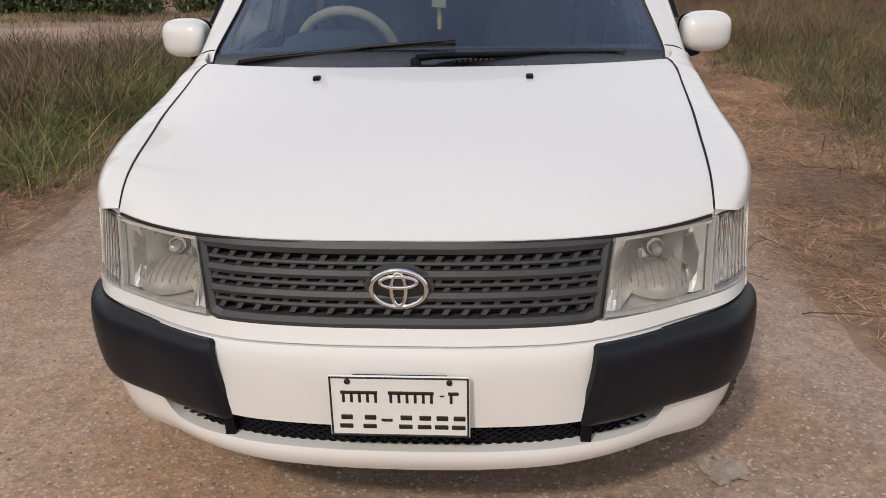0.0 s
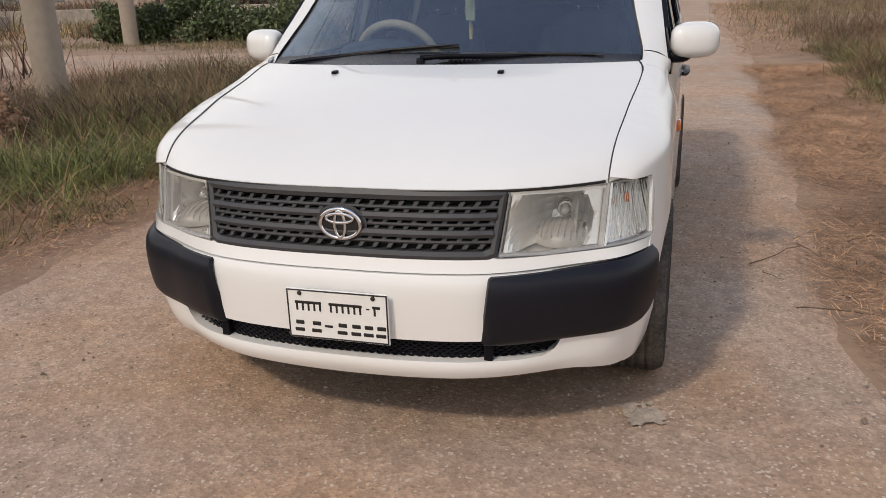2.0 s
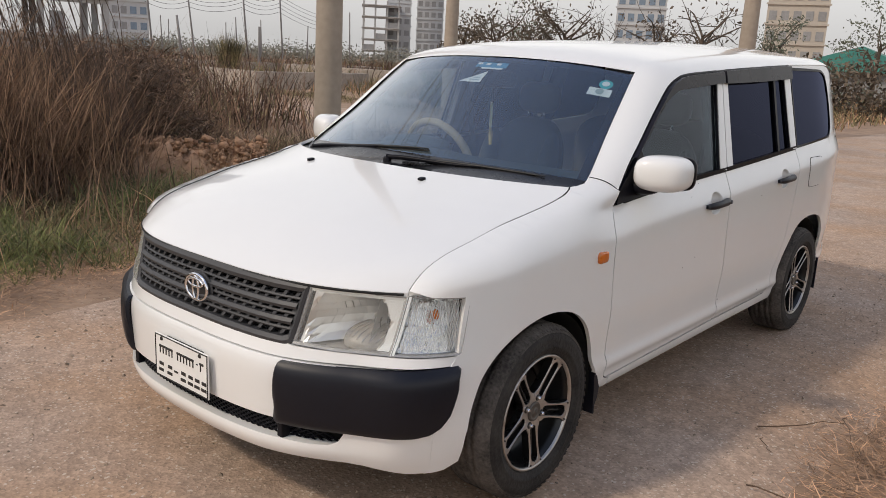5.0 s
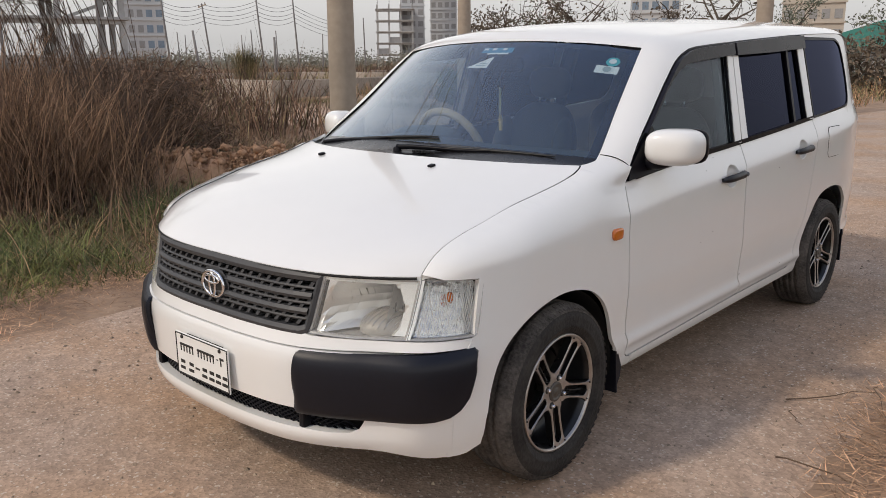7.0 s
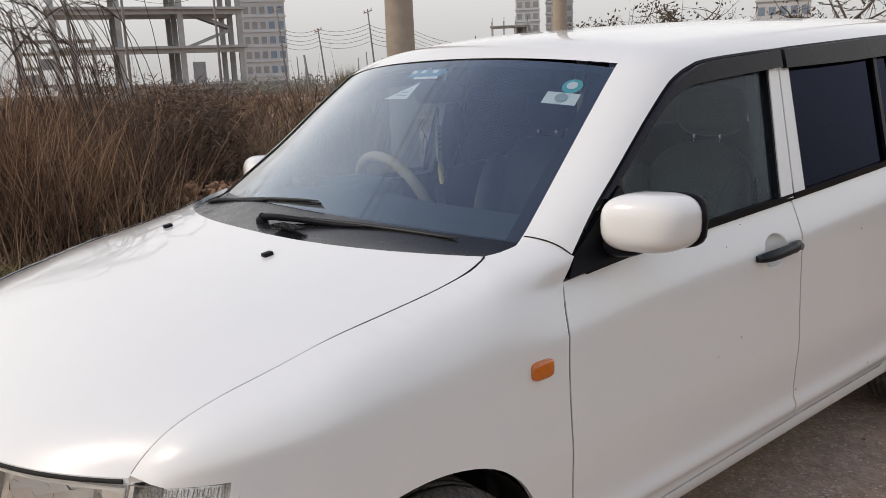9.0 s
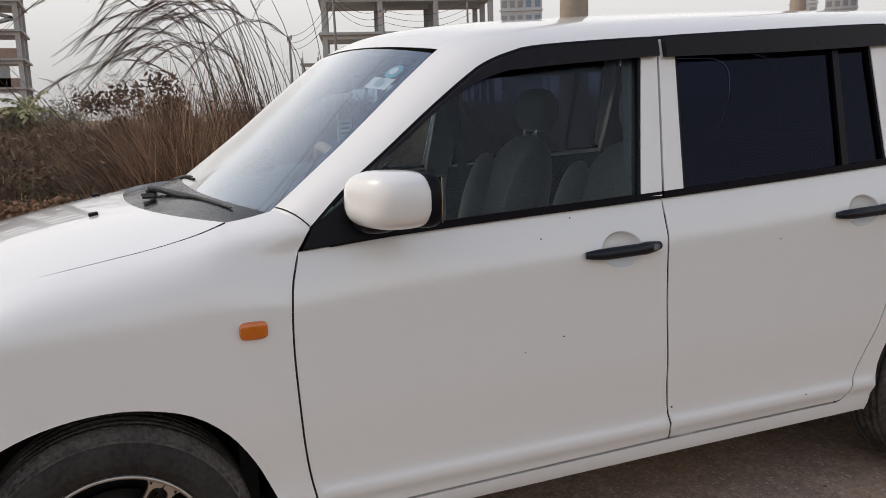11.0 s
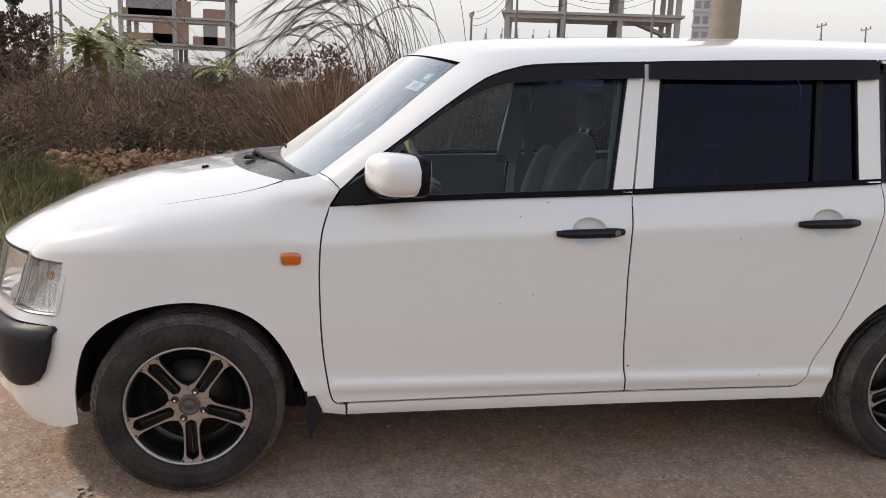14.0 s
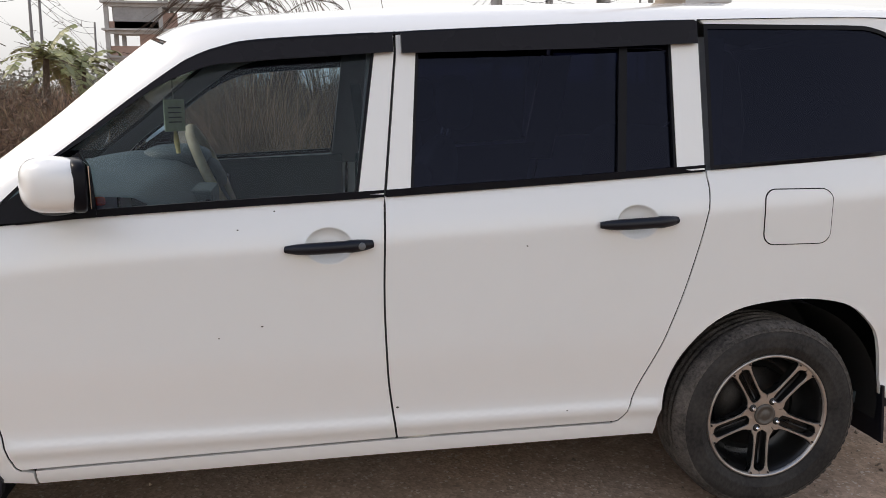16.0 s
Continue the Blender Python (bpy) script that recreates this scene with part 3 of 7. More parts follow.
def edge_two(y):
    return np.array([np.interp(y, E2[:, 1], E2[:, k]) for k in (0, 2)])


def roof_point(i, j):
    u = 2 * i - 1
    y_edge = 1.655 + (4.04 - 1.655) * j
    x, z = edge_two(y_edge)
    crown = 0.046 * min(1, 0.75 + j * 2) * (1 - abs(u) ** 2.3) * (1 if j < 0.93 else 1)
    y = y_edge - (0.105 * (1 - j) ** 3) * (1 - u * u)
    return (u * (x + 0.001), y, z + crown - 0.001)


roof = part("roof", *grid(roof_point, 41, 60), PAINT, car, "white painted roof")


def screen_point(i, j, off=0.0, su=1.0):
    u = (2 * i - 1) * su
    y_edge = 1.150 + (1.650 - 1.150) * j
    x = np.interp(y_edge, [1.15, *E2[:, 1]], [0.722, *E2[:, 0]])
    z = np.interp(y_edge, [1.15, *E2[:, 1]], [0.975, *E2[:, 2]])
    b, c = 0.125 - 0.02 * j, 0.022 + 0.018 * j
    bow = 1 - abs(u) ** 2.6
    return (u * (x - 0.006), y_edge - b * bow, z + c * bow - 0.008 + off)


windscreen = part("windscreen", *grid(lambda i, j: screen_point(i, j), 33, 24), GLASS_F, car, "tinted laminated windscreen")
windscreen.visible_shadow = False
# black band round the edge of the screen
V, F = [], []
ringA = [(i / 32, 0) for i in range(33)] + [(1, j / 23) for j in range(24)] + [(1 - i / 32, 1) for i in range(33)] + [(0, 1 - j / 23) for j in range(24)]
for a, b in zip(ringA, ringA[1:] + ringA[:1]):
    k = len(V)
    q = []
    for p in (a, b):
        ii, jj = 0.5 + (p[0] - 0.5) * 0.955, 0.09 + p[1] * 0.87
        q += [screen_point(*p, off=-0.003), screen_point(ii, jj, off=-0.003)]
    V += q
    F.append([k, k + 2, k + 3, k + 1])
part("screen_band", V, F, TRIM, windscreen, "black ceramic border")

# cowl under the screen
def cowl_point(i, j):
    u = 2 * i - 1
    a = np.array(bonnet_point(u * 0.985, 1.0, 0.012))
    b = np.array(screen_point(i, 0.07, 0.004))
    return a * (1 - j) + b * j - np.array((0, 0, 0.007 * math.sin(math.pi * j)))


cowl = part("cowl", *grid(cowl_point, 41, 8), COWL, car, "black plastic scuttle panel")
for k in range(8):
    bm = box((-0.004, -0.018, -0.002), (0.004, 0.018, 0.004))
    bmesh.ops.translate(bm, verts=bm.verts, vec=Vector((0.075 + 0.015 * k, 0.950, 1.003)))
    bpart("cowl_slot", bm, DARK, cowl)

# ---- side windows ----
WF = [(1.236, 0.927)] + [(p[1], p[2]) for p in E1[2:] if p[1] < 2.19] + [(2.192, 1.399), (2.192, 1.346), (2.138, 0.986)] + belt_line(1.236, 2.13)[::-1][:-1]
WR = [(2.277, 0.990), (2.304, 1.349), (2.304, 1.404)] + [(y, interp(y, [(2.25, 1.403), (2.7, 1.428), (3.1, 1.447)])) for y in np.linspace(2.33, 3.02, 8)] + [(3.026, 1.379), (3.027, 1.036)] + belt_line(2.29, 3.02)[::-1]


def ring(outline, width, lift, side=1):
    a = inset(outline, 1e-6)
    b = inset(outline, width)
    V = [np.array(lift(*p)) for p in a] + [np.array(lift(*p)) for p in b] + [np.array(lift(*p)) - np.array((0.012, 0, 0)) for p in b]
    n = len(a)
    F = [[i, (i + 1) % n, n + (i + 1) % n, n + i] for i in range(n)] + [[n + i, n + (i + 1) % n, 2 * n + (i + 1) % n, 2 * n + i] for i in range(n)]
    if side < 0:
        V = [p * np.array((-1, 1, 1)) for p in V]
        F = [f[::-1] for f in F]
    return V, F


out_of = lambda off: (lambda y, z: flank(y, z, off))
for s in (1, -1):
    fd, rd, rq = front_doors[0 if s > 0 else 1], rear_doors[0 if s > 0 else 1], quarters[0 if s > 0 else 1]
    for host, win, gl, lab in ((fd, WF, GLASS_S, "clear front door glass"), (rd, WR, GLASS_D, "dark tinted rear door glass"), (rq, QWIN, GLASS_D, "dark tinted quarter glass")):
        g = part("window_glass", *sheet(win, out_of(-0.010 if host is not rq else -0.002), step=0.12, gap=0.004, flange=0, side=s), gl, host, lab)
        g.visible_shadow = False
        part("window_seal", *ring(win, 0.0075 if host is not rq else 0.011, out_of(0.003), s), TRIM, host, "black rubber window seal", smooth=False)
    # door frames beside the pillar gap, and the belt mouldings
    for host, o in ((fd, [(2.138, 0.982), (2.192, 1.346), (2.194, 1.402), (2.2455, 1.404), (2.2455, 1.346), (2.206, 0.980)]),
                    (rd, [(2.212, 0.984), (2.2505, 1.346), (2.2505, 1.404), (2.304, 1.406), (2.304, 1.349), (2.277, 0.992)]),
                    (rd, [(3.026, 1.036), (3.025, 1.444), (3.108, 1.448), (3.110, 1.031), (3.07, 1.029)])):
        part("door_frame", *sheet(o, out_of(0.006), step=0.06, gap=0.001, flange=0.02, side=s), PAINT, host, "white door frame")
    for host, a, b in ((fd, 1.30, 2.206), (rd, 2.212, 3.112)):
        o = [(y, z - 0.003) for y, z in belt_line(a, b)] + [(y, z + 0.016) for y, z in belt_line(a, b)[::-1]]
        part("belt_moulding", *sheet(o, out_of(0.008), step=0.08, flange=0.012, side=s), TRIM, host, "black belt moulding", smooth=False)
    part("mirror_sail", *sheet([(1.236, 0.925), (1.262, 0.968), (1.36, 1.036), (1.452, 1.098), (1.475, 1.06), (1.49, 0.945)], out_of(0.009), step=0.05, flange=0.015, side=s), TRIM, fd, "black mirror sail")
    part("window_bar", *sheet([(2.853, 1.022), (2.878, 1.022), (2.900, 1.40), (2.876, 1.40)], out_of(0.003), step=0.1, flange=0.01, side=s), TRIM, rd, smooth=False)
    part("drip_channel", *tube([(p - np.array((0.004, 0, 0.007))) * np.array((s, 1, 1)) for p in E1 if 1.30 < p[1] < 3.12], 0.0075, 6), TRIM, pillars[0 if s > 0 else 1], "black drip channel")
    # wind deflectors
    vis_low = cr([(1.385, 1.078), (1.482, 1.141), (1.591, 1.223), (1.683, 1.278), (1.776, 1.311), (1.85, 1.319), (1.95, 1.328), (2.242, 1.349)], 4)
    vis_top = [(p[1] - 0.0, p[2] - 0.008) for p in E1 if 1.37 < p[1] < 2.24] + [(2.242, 1.396)]
    vis_f = [tuple(p) for p in vis_low] + vis_top[::-1]
    vis_r = [(2.264, 1.346), (2.264, 1.398), (2.7, 1.423), (3.098, 1.442), (3.098, 1.380), (2.7, 1.360)]
    for host, o in ((fd, vis_f), (rd, vis_r)):
        part("wind_deflector", *sheet(o, out_of(0.024), step=0.05, flange=0.02, side=s), VISOR, host, "smoked plastic wind deflector", smooth=False)

# ---- bumper ----
S_END = s_of_y(0.345, 0.42)
top = lambda s: 0.534 + 0.002 * min(1, max(0, (abs(s) - 0.4) / 0.4))
b_main = [(-S_END, 0.350)] + [(x, top(x)) for x in np.linspace(-S_END, S_END, 30)] + [(S_END, 0.350)] + [(s_of_x(x), 0.350) for x in np.linspace(0.56, -0.56, 20)]
bumper = part("front_bumper", *sheet(b_main, lambda s, z: nose(s, z, 0.004), step=0.03, out=(0, -1, 0), flange=0.03), PAINT, car, "white painted front bumper")
strip = [(-s_of_y(0.40, 0.57), 0.547), (-s_of_x(0.6), 0.5425), (-s_of_x(0.4), 0.5375), (s_of_x(0.4), 0.5375), (s_of_x(0.6), 0.5425), (s_of_y(0.40, 0.57), 0.547), (s_of_y(0.42, 0.57), 0.573), (s_of_x(0.425), 0.572), (s_of_x(0.40), 0.578), (-s_of_x(0.40), 0.578), (-s_of_x(0.425), 0.572), (-s_of_y(0.42, 0.57), 0.573)]
part("bumper_top", *sheet(strip, nose, step=0.02, out=(0, -1, 0), flange=0.03), PAINT, bumper)


def lip_low(x):
    return soft(abs(x), [(0, 0.226), (0.4, 0.233), (0.6, 0.234), (0.76, 0.207)])


low = [(s_of_x(x), lip_low(x)) for x in np.linspace(-0.74, 0.74, 31)]
opening = [(0.590, 0.352), (0.585, 0.328), (0.574, 0.306), (0.550, 0.292), (0.50, 0.288), (0.42, 0.289), (0.2, 0.288), (0, 0.287)]
opening = opening + [(-x, z) for x, z in opening[::-1][1:]]
lip = [(-S_END, 0.352), (-S_END, 0.207)] + low + [(S_END, 0.207), (S_END, 0.352)] + [(s_of_x(x), z) for x, z in opening]
part("bumper_lip", *sheet(lip, lambda s, z: nose(s, z, 0.004 + 0.014 * math.exp(-((z - 0.266) / 0.026) ** 2) * (1 if abs(s) < 0.5 else max(0, 1 - (abs(s) - 0.5) / 0.3))), step=0.02, out=(0, -1, 0), flange=0.05), PAINT, bumper, "white lower lip")
under = grid(lambda i, j: (np.array(nose((2 * i - 1) * S_END * 0.80, 0.232 if j > 0.5 else 0.36)) + np.array((0, 0.07 + 0.10 * j, 0))) * np.array((0.93, 1, 1)), 31, 3)
part("bumper_inner", *under, DARK, bumper)

# diamond mesh in the lower opening
mesh_bars = []
for k in range(-46, 47):
    for d in (1, -1):
        x0 = k * 0.024
        p0, p1 = x0 - d * 0.062, x0 + d * 0.062
        if max(abs(p0), abs(p1)) > 0.60:
            continue
        mesh_bars.append(tube([nose(s_of_x(p0), 0.280, -0.020), nose(s_of_x(p1), 0.354, -0.020)], 0.0034, 4))
part("lower_mesh", *join(*mesh_bars), TRIM, bumper, "black diamond mesh", smooth=False)
part("mesh_back", *grid(lambda i, j: nose(s_of_x(1.2 * i - 0.6), 0.27 + 0.10 * j, -0.045), 21, 2), DARK, bumper)
for s in (1, -1):
    bm = box((s * 0.398 - 0.012, 0.108, 0.282), (s * 0.398 + 0.012, 0.14, 0.352), 0.004)
    bpart("mesh_post", bm, TRIM, bumper)

# black corner pads
def pad_lift(side_out):
    lo_s, hi_s = s_of_x(0.396), s_of_y(0.418, 0.5)

    def f(s, z):
        d = min(s - lo_s + 0.012 * (z - 0.345) / 0.2, hi_s - s + 0.004, z - 0.335, 0.541 - z)
        k = min(1, max(0, d / 0.030))
        belly = 0.010 * (1 - ((z - 0.44) / 0.11) ** 2)
        return nose(s, z, 0.004 + (0.014 + belly) * math.sqrt(max(0, 1 - (1 - k) ** 2)))
    return f


sl, sh = s_of_x(0.396), s_of_y(0.418, 0.55)
pad_out = [(s_of_x(0.388), 0.347), (s_of_x(0.394), 0.338), (s_of_x(0.5), 0.337), (s_of_x(0.62), 0.339)] + [(s_of_y(y, z), z) for y, z in ((0.30, 0.345), (0.335, 0.355), (0.362, 0.375), (0.384, 0.41), (0.404, 0.48), (0.416, 0.535))] + [(s_of_y(0.413, 0.545), 0.546), (s_of_y(0.30, 0.545), 0.541), (s_of_x(0.6), 0.536), (s_of_x(0.412), 0.5315), (s_of_x(0.405), 0.527)]
for s in (1, -1):
    V, F = sheet(pad_out, pad_lift(s), step=0.012, out=(0.5, -0.85, 0), flange=0.014, side=s)
    part("bumper_pad", V, F, PAD, bumper, "black plastic bumper corner")

# ---- grille ----
def gr(x, z, off):
    return nose(s_of_x(x), z, off)


grille = part("grille", *grid(lambda i, j: gr(0.90 * i - 0.45, 0.572 + 0.185 * j, -0.035), 25, 2), DARK, car, "dark grey plastic radiator grille")
edge_o = [(-0.443, 0.748), (-0.420, 0.579), (-0.400, 0.572), (0.400, 0.572), (0.420, 0.579), (0.443, 0.748)]
edge_i = [(-0.421, 0.722), (-0.403, 0.599), (-0.385, 0.592), (0.385, 0.592), (0.403, 0.599), (0.421, 0.722)]
EO = dense(np.array(edge_o), 0.02)
EI = []
for a, b, c, d in zip(edge_o, edge_o[1:] + edge_o[:1], edge_i, edge_i[1:] + edge_i[:1]):
    k = max(1, int(np.ceil(np.hypot(b[0] - a[0], b[1] - a[1]) / 0.02)))
    EI += [np.array(c) + (np.array(d) - np.array(c)) * i / k for i in range(k)]
V = [np.array(gr(*p, 0.0)) for p in EO] + [np.array(gr(*(p * 0.5 + q * 0.5), 0.006)) for p, q in zip(EO, EI)] + [np.array(gr(*p, 0.0)) for p in EI] + [np.array(gr(*p, -0.03)) for p in EI]
n = len(EO)
F = [[m * n + i, m * n + (i + 1) % n, (m + 1) * n + (i + 1) % n, (m + 1) * n + i] for m in range(3) for i in range(n)]
part("grille_frame", V, F, GRILLE, grille, smooth=False)


def gbar(x0, z0, x1, z1, h, off=0.0, deep=0.022, n=14, rise=0.003):
    """A bar of the grille that follows its curve."""
    sec = [(-h / 2, -deep), (-h / 2, 0), (0, rise), (h / 2, 0), (h / 2, -deep)]
    V, F = [], []
    for i in range(n + 1):
        t = i / n
        for dz, o in sec:
            V.append(gr(x0 + (x1 - x0) * t, z0 + (z1 - z0) * t + dz, off + o))
    m = len(sec)
    for i in range(n):
        for j in range(m - 1):
            F.append([i * m + j, (i + 1) * m + j, (i + 1) * m + j + 1, i * m + j + 1])
    return V, F


def gspan(z):
    return 0.403 + (z - 0.600) / 0.121 * 0.018


for z in (0.680, 0.636):
    part("grille_bar", *gbar(-gspan(z), z, gspan(z), z, 0.0185, 0.002, rise=0.006), GRILLE, grille, smooth=False)
teeth = []
for zc in (0.7015, 0.658, 0.614):
    part("grille_slat", *gbar(-gspan(zc), zc, gspan(zc), zc, 0.0080, -0.003), GRILLE, grille, smooth=False)
    for row, (za, zb) in enumerate(((zc + 0.001, zc + 0.0165), (zc - 0.0165, zc - 0.001))):
        for k in range(-11, 12):
            x = (k + 0.4 * row) * 0.0405
            if abs(x) > 0.41 or abs(x) < 0.0:
                continue
            w = 0.0062
            pts = []
            for o in (-0.004, -0.02):
                pts += [gr(x - w - 0.004, za, o), gr(x + w - 0.004, za, o), gr(x + w + 0.006, zb, o), gr(x - w + 0.006, zb, o)]
            teeth.append((pts, [[0, 1, 2, 3], [0, 3, 7, 4], [1, 5, 6, 2], [3, 2, 6, 7], [0, 4, 5, 1]]))
part("grille_teeth", *join(*teeth), GRILLE, grille, smooth=False)

# badge: a plain chrome oval
def oval(rx, rz, w, y, thick, n=40):
    V, F = [], []
    for i in range(n):
        t = 2 * math.pi * i / n
        for j in range(6):
            a = 2 * math.pi * j / 6
            V.append((math.cos(t) * (rx + w * math.cos(a)), y + thick * math.sin(a), 0.656 + math.sin(t) * (rz + w * math.cos(a))))
    for i in range(n):
        for j in range(6):
            F.append([i * 6 + j, i * 6 + (j + 1) % 6, ((i + 1) % n) * 6 + (j + 1) % 6, ((i + 1) % n) * 6 + j])
    return V, F


def disc(rx, rz, y, dome=0.004, n=40):
    V, F = [(0, y - dome, 0.656)], []
    for r in (0.5, 1.0):
        for i in range(n):
            t = 2 * math.pi * i / n
            V.append((r * rx * math.cos(t), y - dome * (1 - r * r), 0.656 + r * rz * math.sin(t)))
    for i in range(n):
        F.append([0, 1 + i, 1 + (i + 1) % n])
        F.append([1 + i, 1 + n + i, 1 + n + (i + 1) % n, 1 + (i + 1) % n])
    return V, F


badge = part("badge", *disc(0.073, 0.054, 0.106, 0.004), GRILLE, grille, "round badge boss")
part("badge_disc", *disc(0.061, 0.043, 0.100, 0.006), BLACK, badge, "black oval")
part("badge_ring", *oval(0.0575, 0.0405, 0.0066, 0.097, 0.006), CHROME, badge, "chrome oval ring")
part("badge_ellipse", *oval(0.0150, 0.036, 0.0052, 0.094, 0.005), CHROME, badge, "plain chrome shape")
V, F = oval(0.038, 0.0125, 0.0050, 0.093, 0.004)
part("badge_ellipse", [np.array(p) + np.array((0, 0, 0.016)) for p in V], F, CHROME, badge, "plain chrome shape")

# ---- headlamps ----
S_COR = s_of_y(0.448, 0.735)
SPLIT_T, SPLIT_B = s_of_x(0.684), s_of_x(0.676)
main_out = [(s_of_x(0.444), 0.7465), (s_of_x(0.56), 0.744), (SPLIT_T - 0.001, 0.7405), (SPLIT_B - 0.001, 0.5765), (s_of_x(0.55), 0.5755), (s_of_x(0.423), 0.579)]
corner_out = [(SPLIT_T + 0.001, 0.7425), (SPLIT_T + 0.08, 0.7425), (S_COR, 0.7385), (S_COR + 0.004, 0.730), (s_of_y(0.424, 0.58), 0.582), (s_of_y(0.418, 0.58), 0.5775), (SPLIT_B + 0.001, 0.5765)]


def lamp_x(u, z):
    lo, hi = 0.431 + (z - 0.577) / 0.17 * 0.021, 0.674 + (z - 0.577) / 0.17 * 0.008
    return lo + (hi - lo) * u


BOWL = (0.566, 0.385, 0.655)      # the deepest point of the reflector
for s in (1, -1):
    lamp = part("headlamp", *sheet(main_out + [], lambda a, z: nose(a, z, -0.185), step=0.05, out=(0.3, -0.95, 0), flange=-0.172, side=s), LAMP_GREY, car, "clear headlamp with chrome reflector")
    lens = part("lamp_lens", *sheet(main_out, lambda a, z: nose(a, z, 0.003), step=0.03, out=(0.3, -0.95, 0), flange=0.006, side=s), LENS, lamp, "clear lens")
    lens.visible_shadow = False
    # reflector: a deep bowl of upright facets that ends in a plain bright shoulder
    fr = np.random.default_rng(12)
    V, F = [], []
    cols, bands = 24, (0.583, 0.604, 0.626, 0.647, 0.668, 0.690, 0.714, 0.742)
    for i in range(cols):
        for za, zb in zip(bands, bands[1:]):
            tilt_u, tilt_v = fr.normal(0, 0.0014), fr.normal(0, 0.0012)
            k = len(V)
            for u, z in ((i, za), (i + 1, za), (i + 1, zb), (i, zb)):
                x = lamp_x(u / cols, z)
                front_y = nose(s_of_x(x), z, 0.0)[1] + 0.016
                y = BOWL[1] - 14.0 * ((x - BOWL[0]) ** 2 + (z - BOWL[2]) ** 2)
                if y > front_y:
                    y += tilt_u * (1 if u > i else -1) + tilt_v * (1 if z > za else -1)
                V.append(np.array((s * x, max(y, front_y), z)))
            F.append([k, k + 1, k + 2, k + 3] if s > 0 else [k + 3, k + 2, k + 1, k])
    part("reflector", V, F, SILVER, lamp, "faceted chrome reflector", smooth=False)

    def turned(prof, x, y, z, n=20):
        """A round piece that faces forward in the lamp."""
        V, F = lathe(prof, n, "z")
        V = [(np.array((x + p[0], y + p[2], z + p[1]))) * np.array((s, 1, 1)) for p in V]
        return V, (F if s < 0 else [f[::-1] for f in F])

    part("bulb_shield", *turned([(0.0, -0.040), (0.009, -0.039), (0.0115, -0.032), (0.0115, 0.03)], BOWL[0], 0.362, BOWL[2]), LAMP_GREY, lamp, "bulb shield")
    part("shield_ring", *turned([(0.0145, -0.010), (0.0165, -0.018), (0.0205, -0.018), (0.0215, 0.0), (0.0145, 0.0)], BOWL[0], 0.368, BOWL[2]), CHROME, lamp)
    part("bulb_hole", *turned([(0.021, -0.004), (0.0265, -0.006), (0.0275, 0.012)], BOWL[0], 0.372, BOWL[2]), BRAKE, lamp, "dark bulb socket")
    part("park_bulb", *turned([(0.0, -0.016), (0.004, -0.015), (0.0062, -0.006), (0.0062, 0.02)], 0.628, 0.318, 0.615), CHROME, lamp)
    part("bulb_hole", *turned([(0.0, 0.0), (0.010, -0.001), (0.0115, -0.004), (0.0125, 0.02)], 0.628, 0.314, 0.615), BRAKE, lamp, "dark bulb socket")
    brow = [(s_of_x(0.4455), 0.7455), (s_of_x(0.56), 0.7435), (SPLIT_T - 0.004, 0.740), (SPLIT_T - 0.004, 0.7270), (s_of_x(0.56), 0.7290), (s_of_x(0.443), 0.7310)]
    part("lamp_brow", *sheet(brow, lambda a, z: nose(a, z, -0.003), step=0.03, out=(0.3, -0.95, 0), flange=0.0, side=s), LAMP_WHITE, lamp, "pale upper edge of the lamp")
    # smoky lower dome with fine ribs, bulging forward out of the bowl's floor
    dome = lambda i, j: np.array((s * (0.562 + 0.086 * math.cos(math.pi * i) * math.sin(0.5 * math.pi * j)), 0.340 - 0.115 * math.cos(0.5 * math.pi * j), 0.580 + 0.056 * math.sin(math.pi * i) * math.sin(0.5 * math.pi * j) ** 0.7))
    part("lower_dome", *grid(dome, 25, 12, s < 0), DOME_M, lamp, "smoky lower dome")
    ribs = []
    for k in range(15):
        c = math.cos(math.pi * (k + 1) / 16)
        j0 = 2 / math.pi * math.asin(min(1, abs(c) + 0.08))
        ribs.append(tube([dome(math.acos(max(-1, min(1, c / math.sin(0.5 * math.pi * j)))) / math.pi, j) + np.array((0, -0.001, 0.001)) for j in np.linspace(max(j0, 0.25), 1.0, 9)], 0.0013, 4))
    tagged(part("dome_ribs", *join(*ribs), CHROME, lamp), kind="stuff")
    for outline, fit_ in ((main_out, ((0.968, 0.935), (0.964, 0.930))), (corner_out, ((0.955, 0.950), (0.948, 0.942)))):
        rim_o = dense(inset(outline, 0.0005), 0.03)
        ctr = rim_o.mean(0)
        V = [np.array(nose(*p, 0.004)) for p in rim_o]
        V += [np.array(nose(*(ctr + (p - ctr) * np.array(fit_[0])), 0.0005)) for p in rim_o] + [np.array(nose(*(ctr + (p - ctr) * np.array(fit_[1])), -0.010)) for p in rim_o]
        n = len(rim_o)
        F = [[m * n + i, m * n + (i + 1) % n, (m + 1) * n + (i + 1) % n, (m + 1) * n + i] for m in (0, 1) for i in range(n)]
        if s < 0:
            V, F = [p * np.array((-1, 1, 1)) for p in V], [f[::-1] for f in F]
        part("lamp_bezel", V, F, LAMP_RIM, lamp, "pale grey bezel", smooth=False)
    turn = part("indicator", *sheet(corner_out, lambda a, z: nose(a, z, -0.030 - 0.25 * (z - 0.576)), step=0.02, out=(0.8, -0.6, 0), flange=-0.026, side=s), FACET, car, "clear ribbed corner indicator")
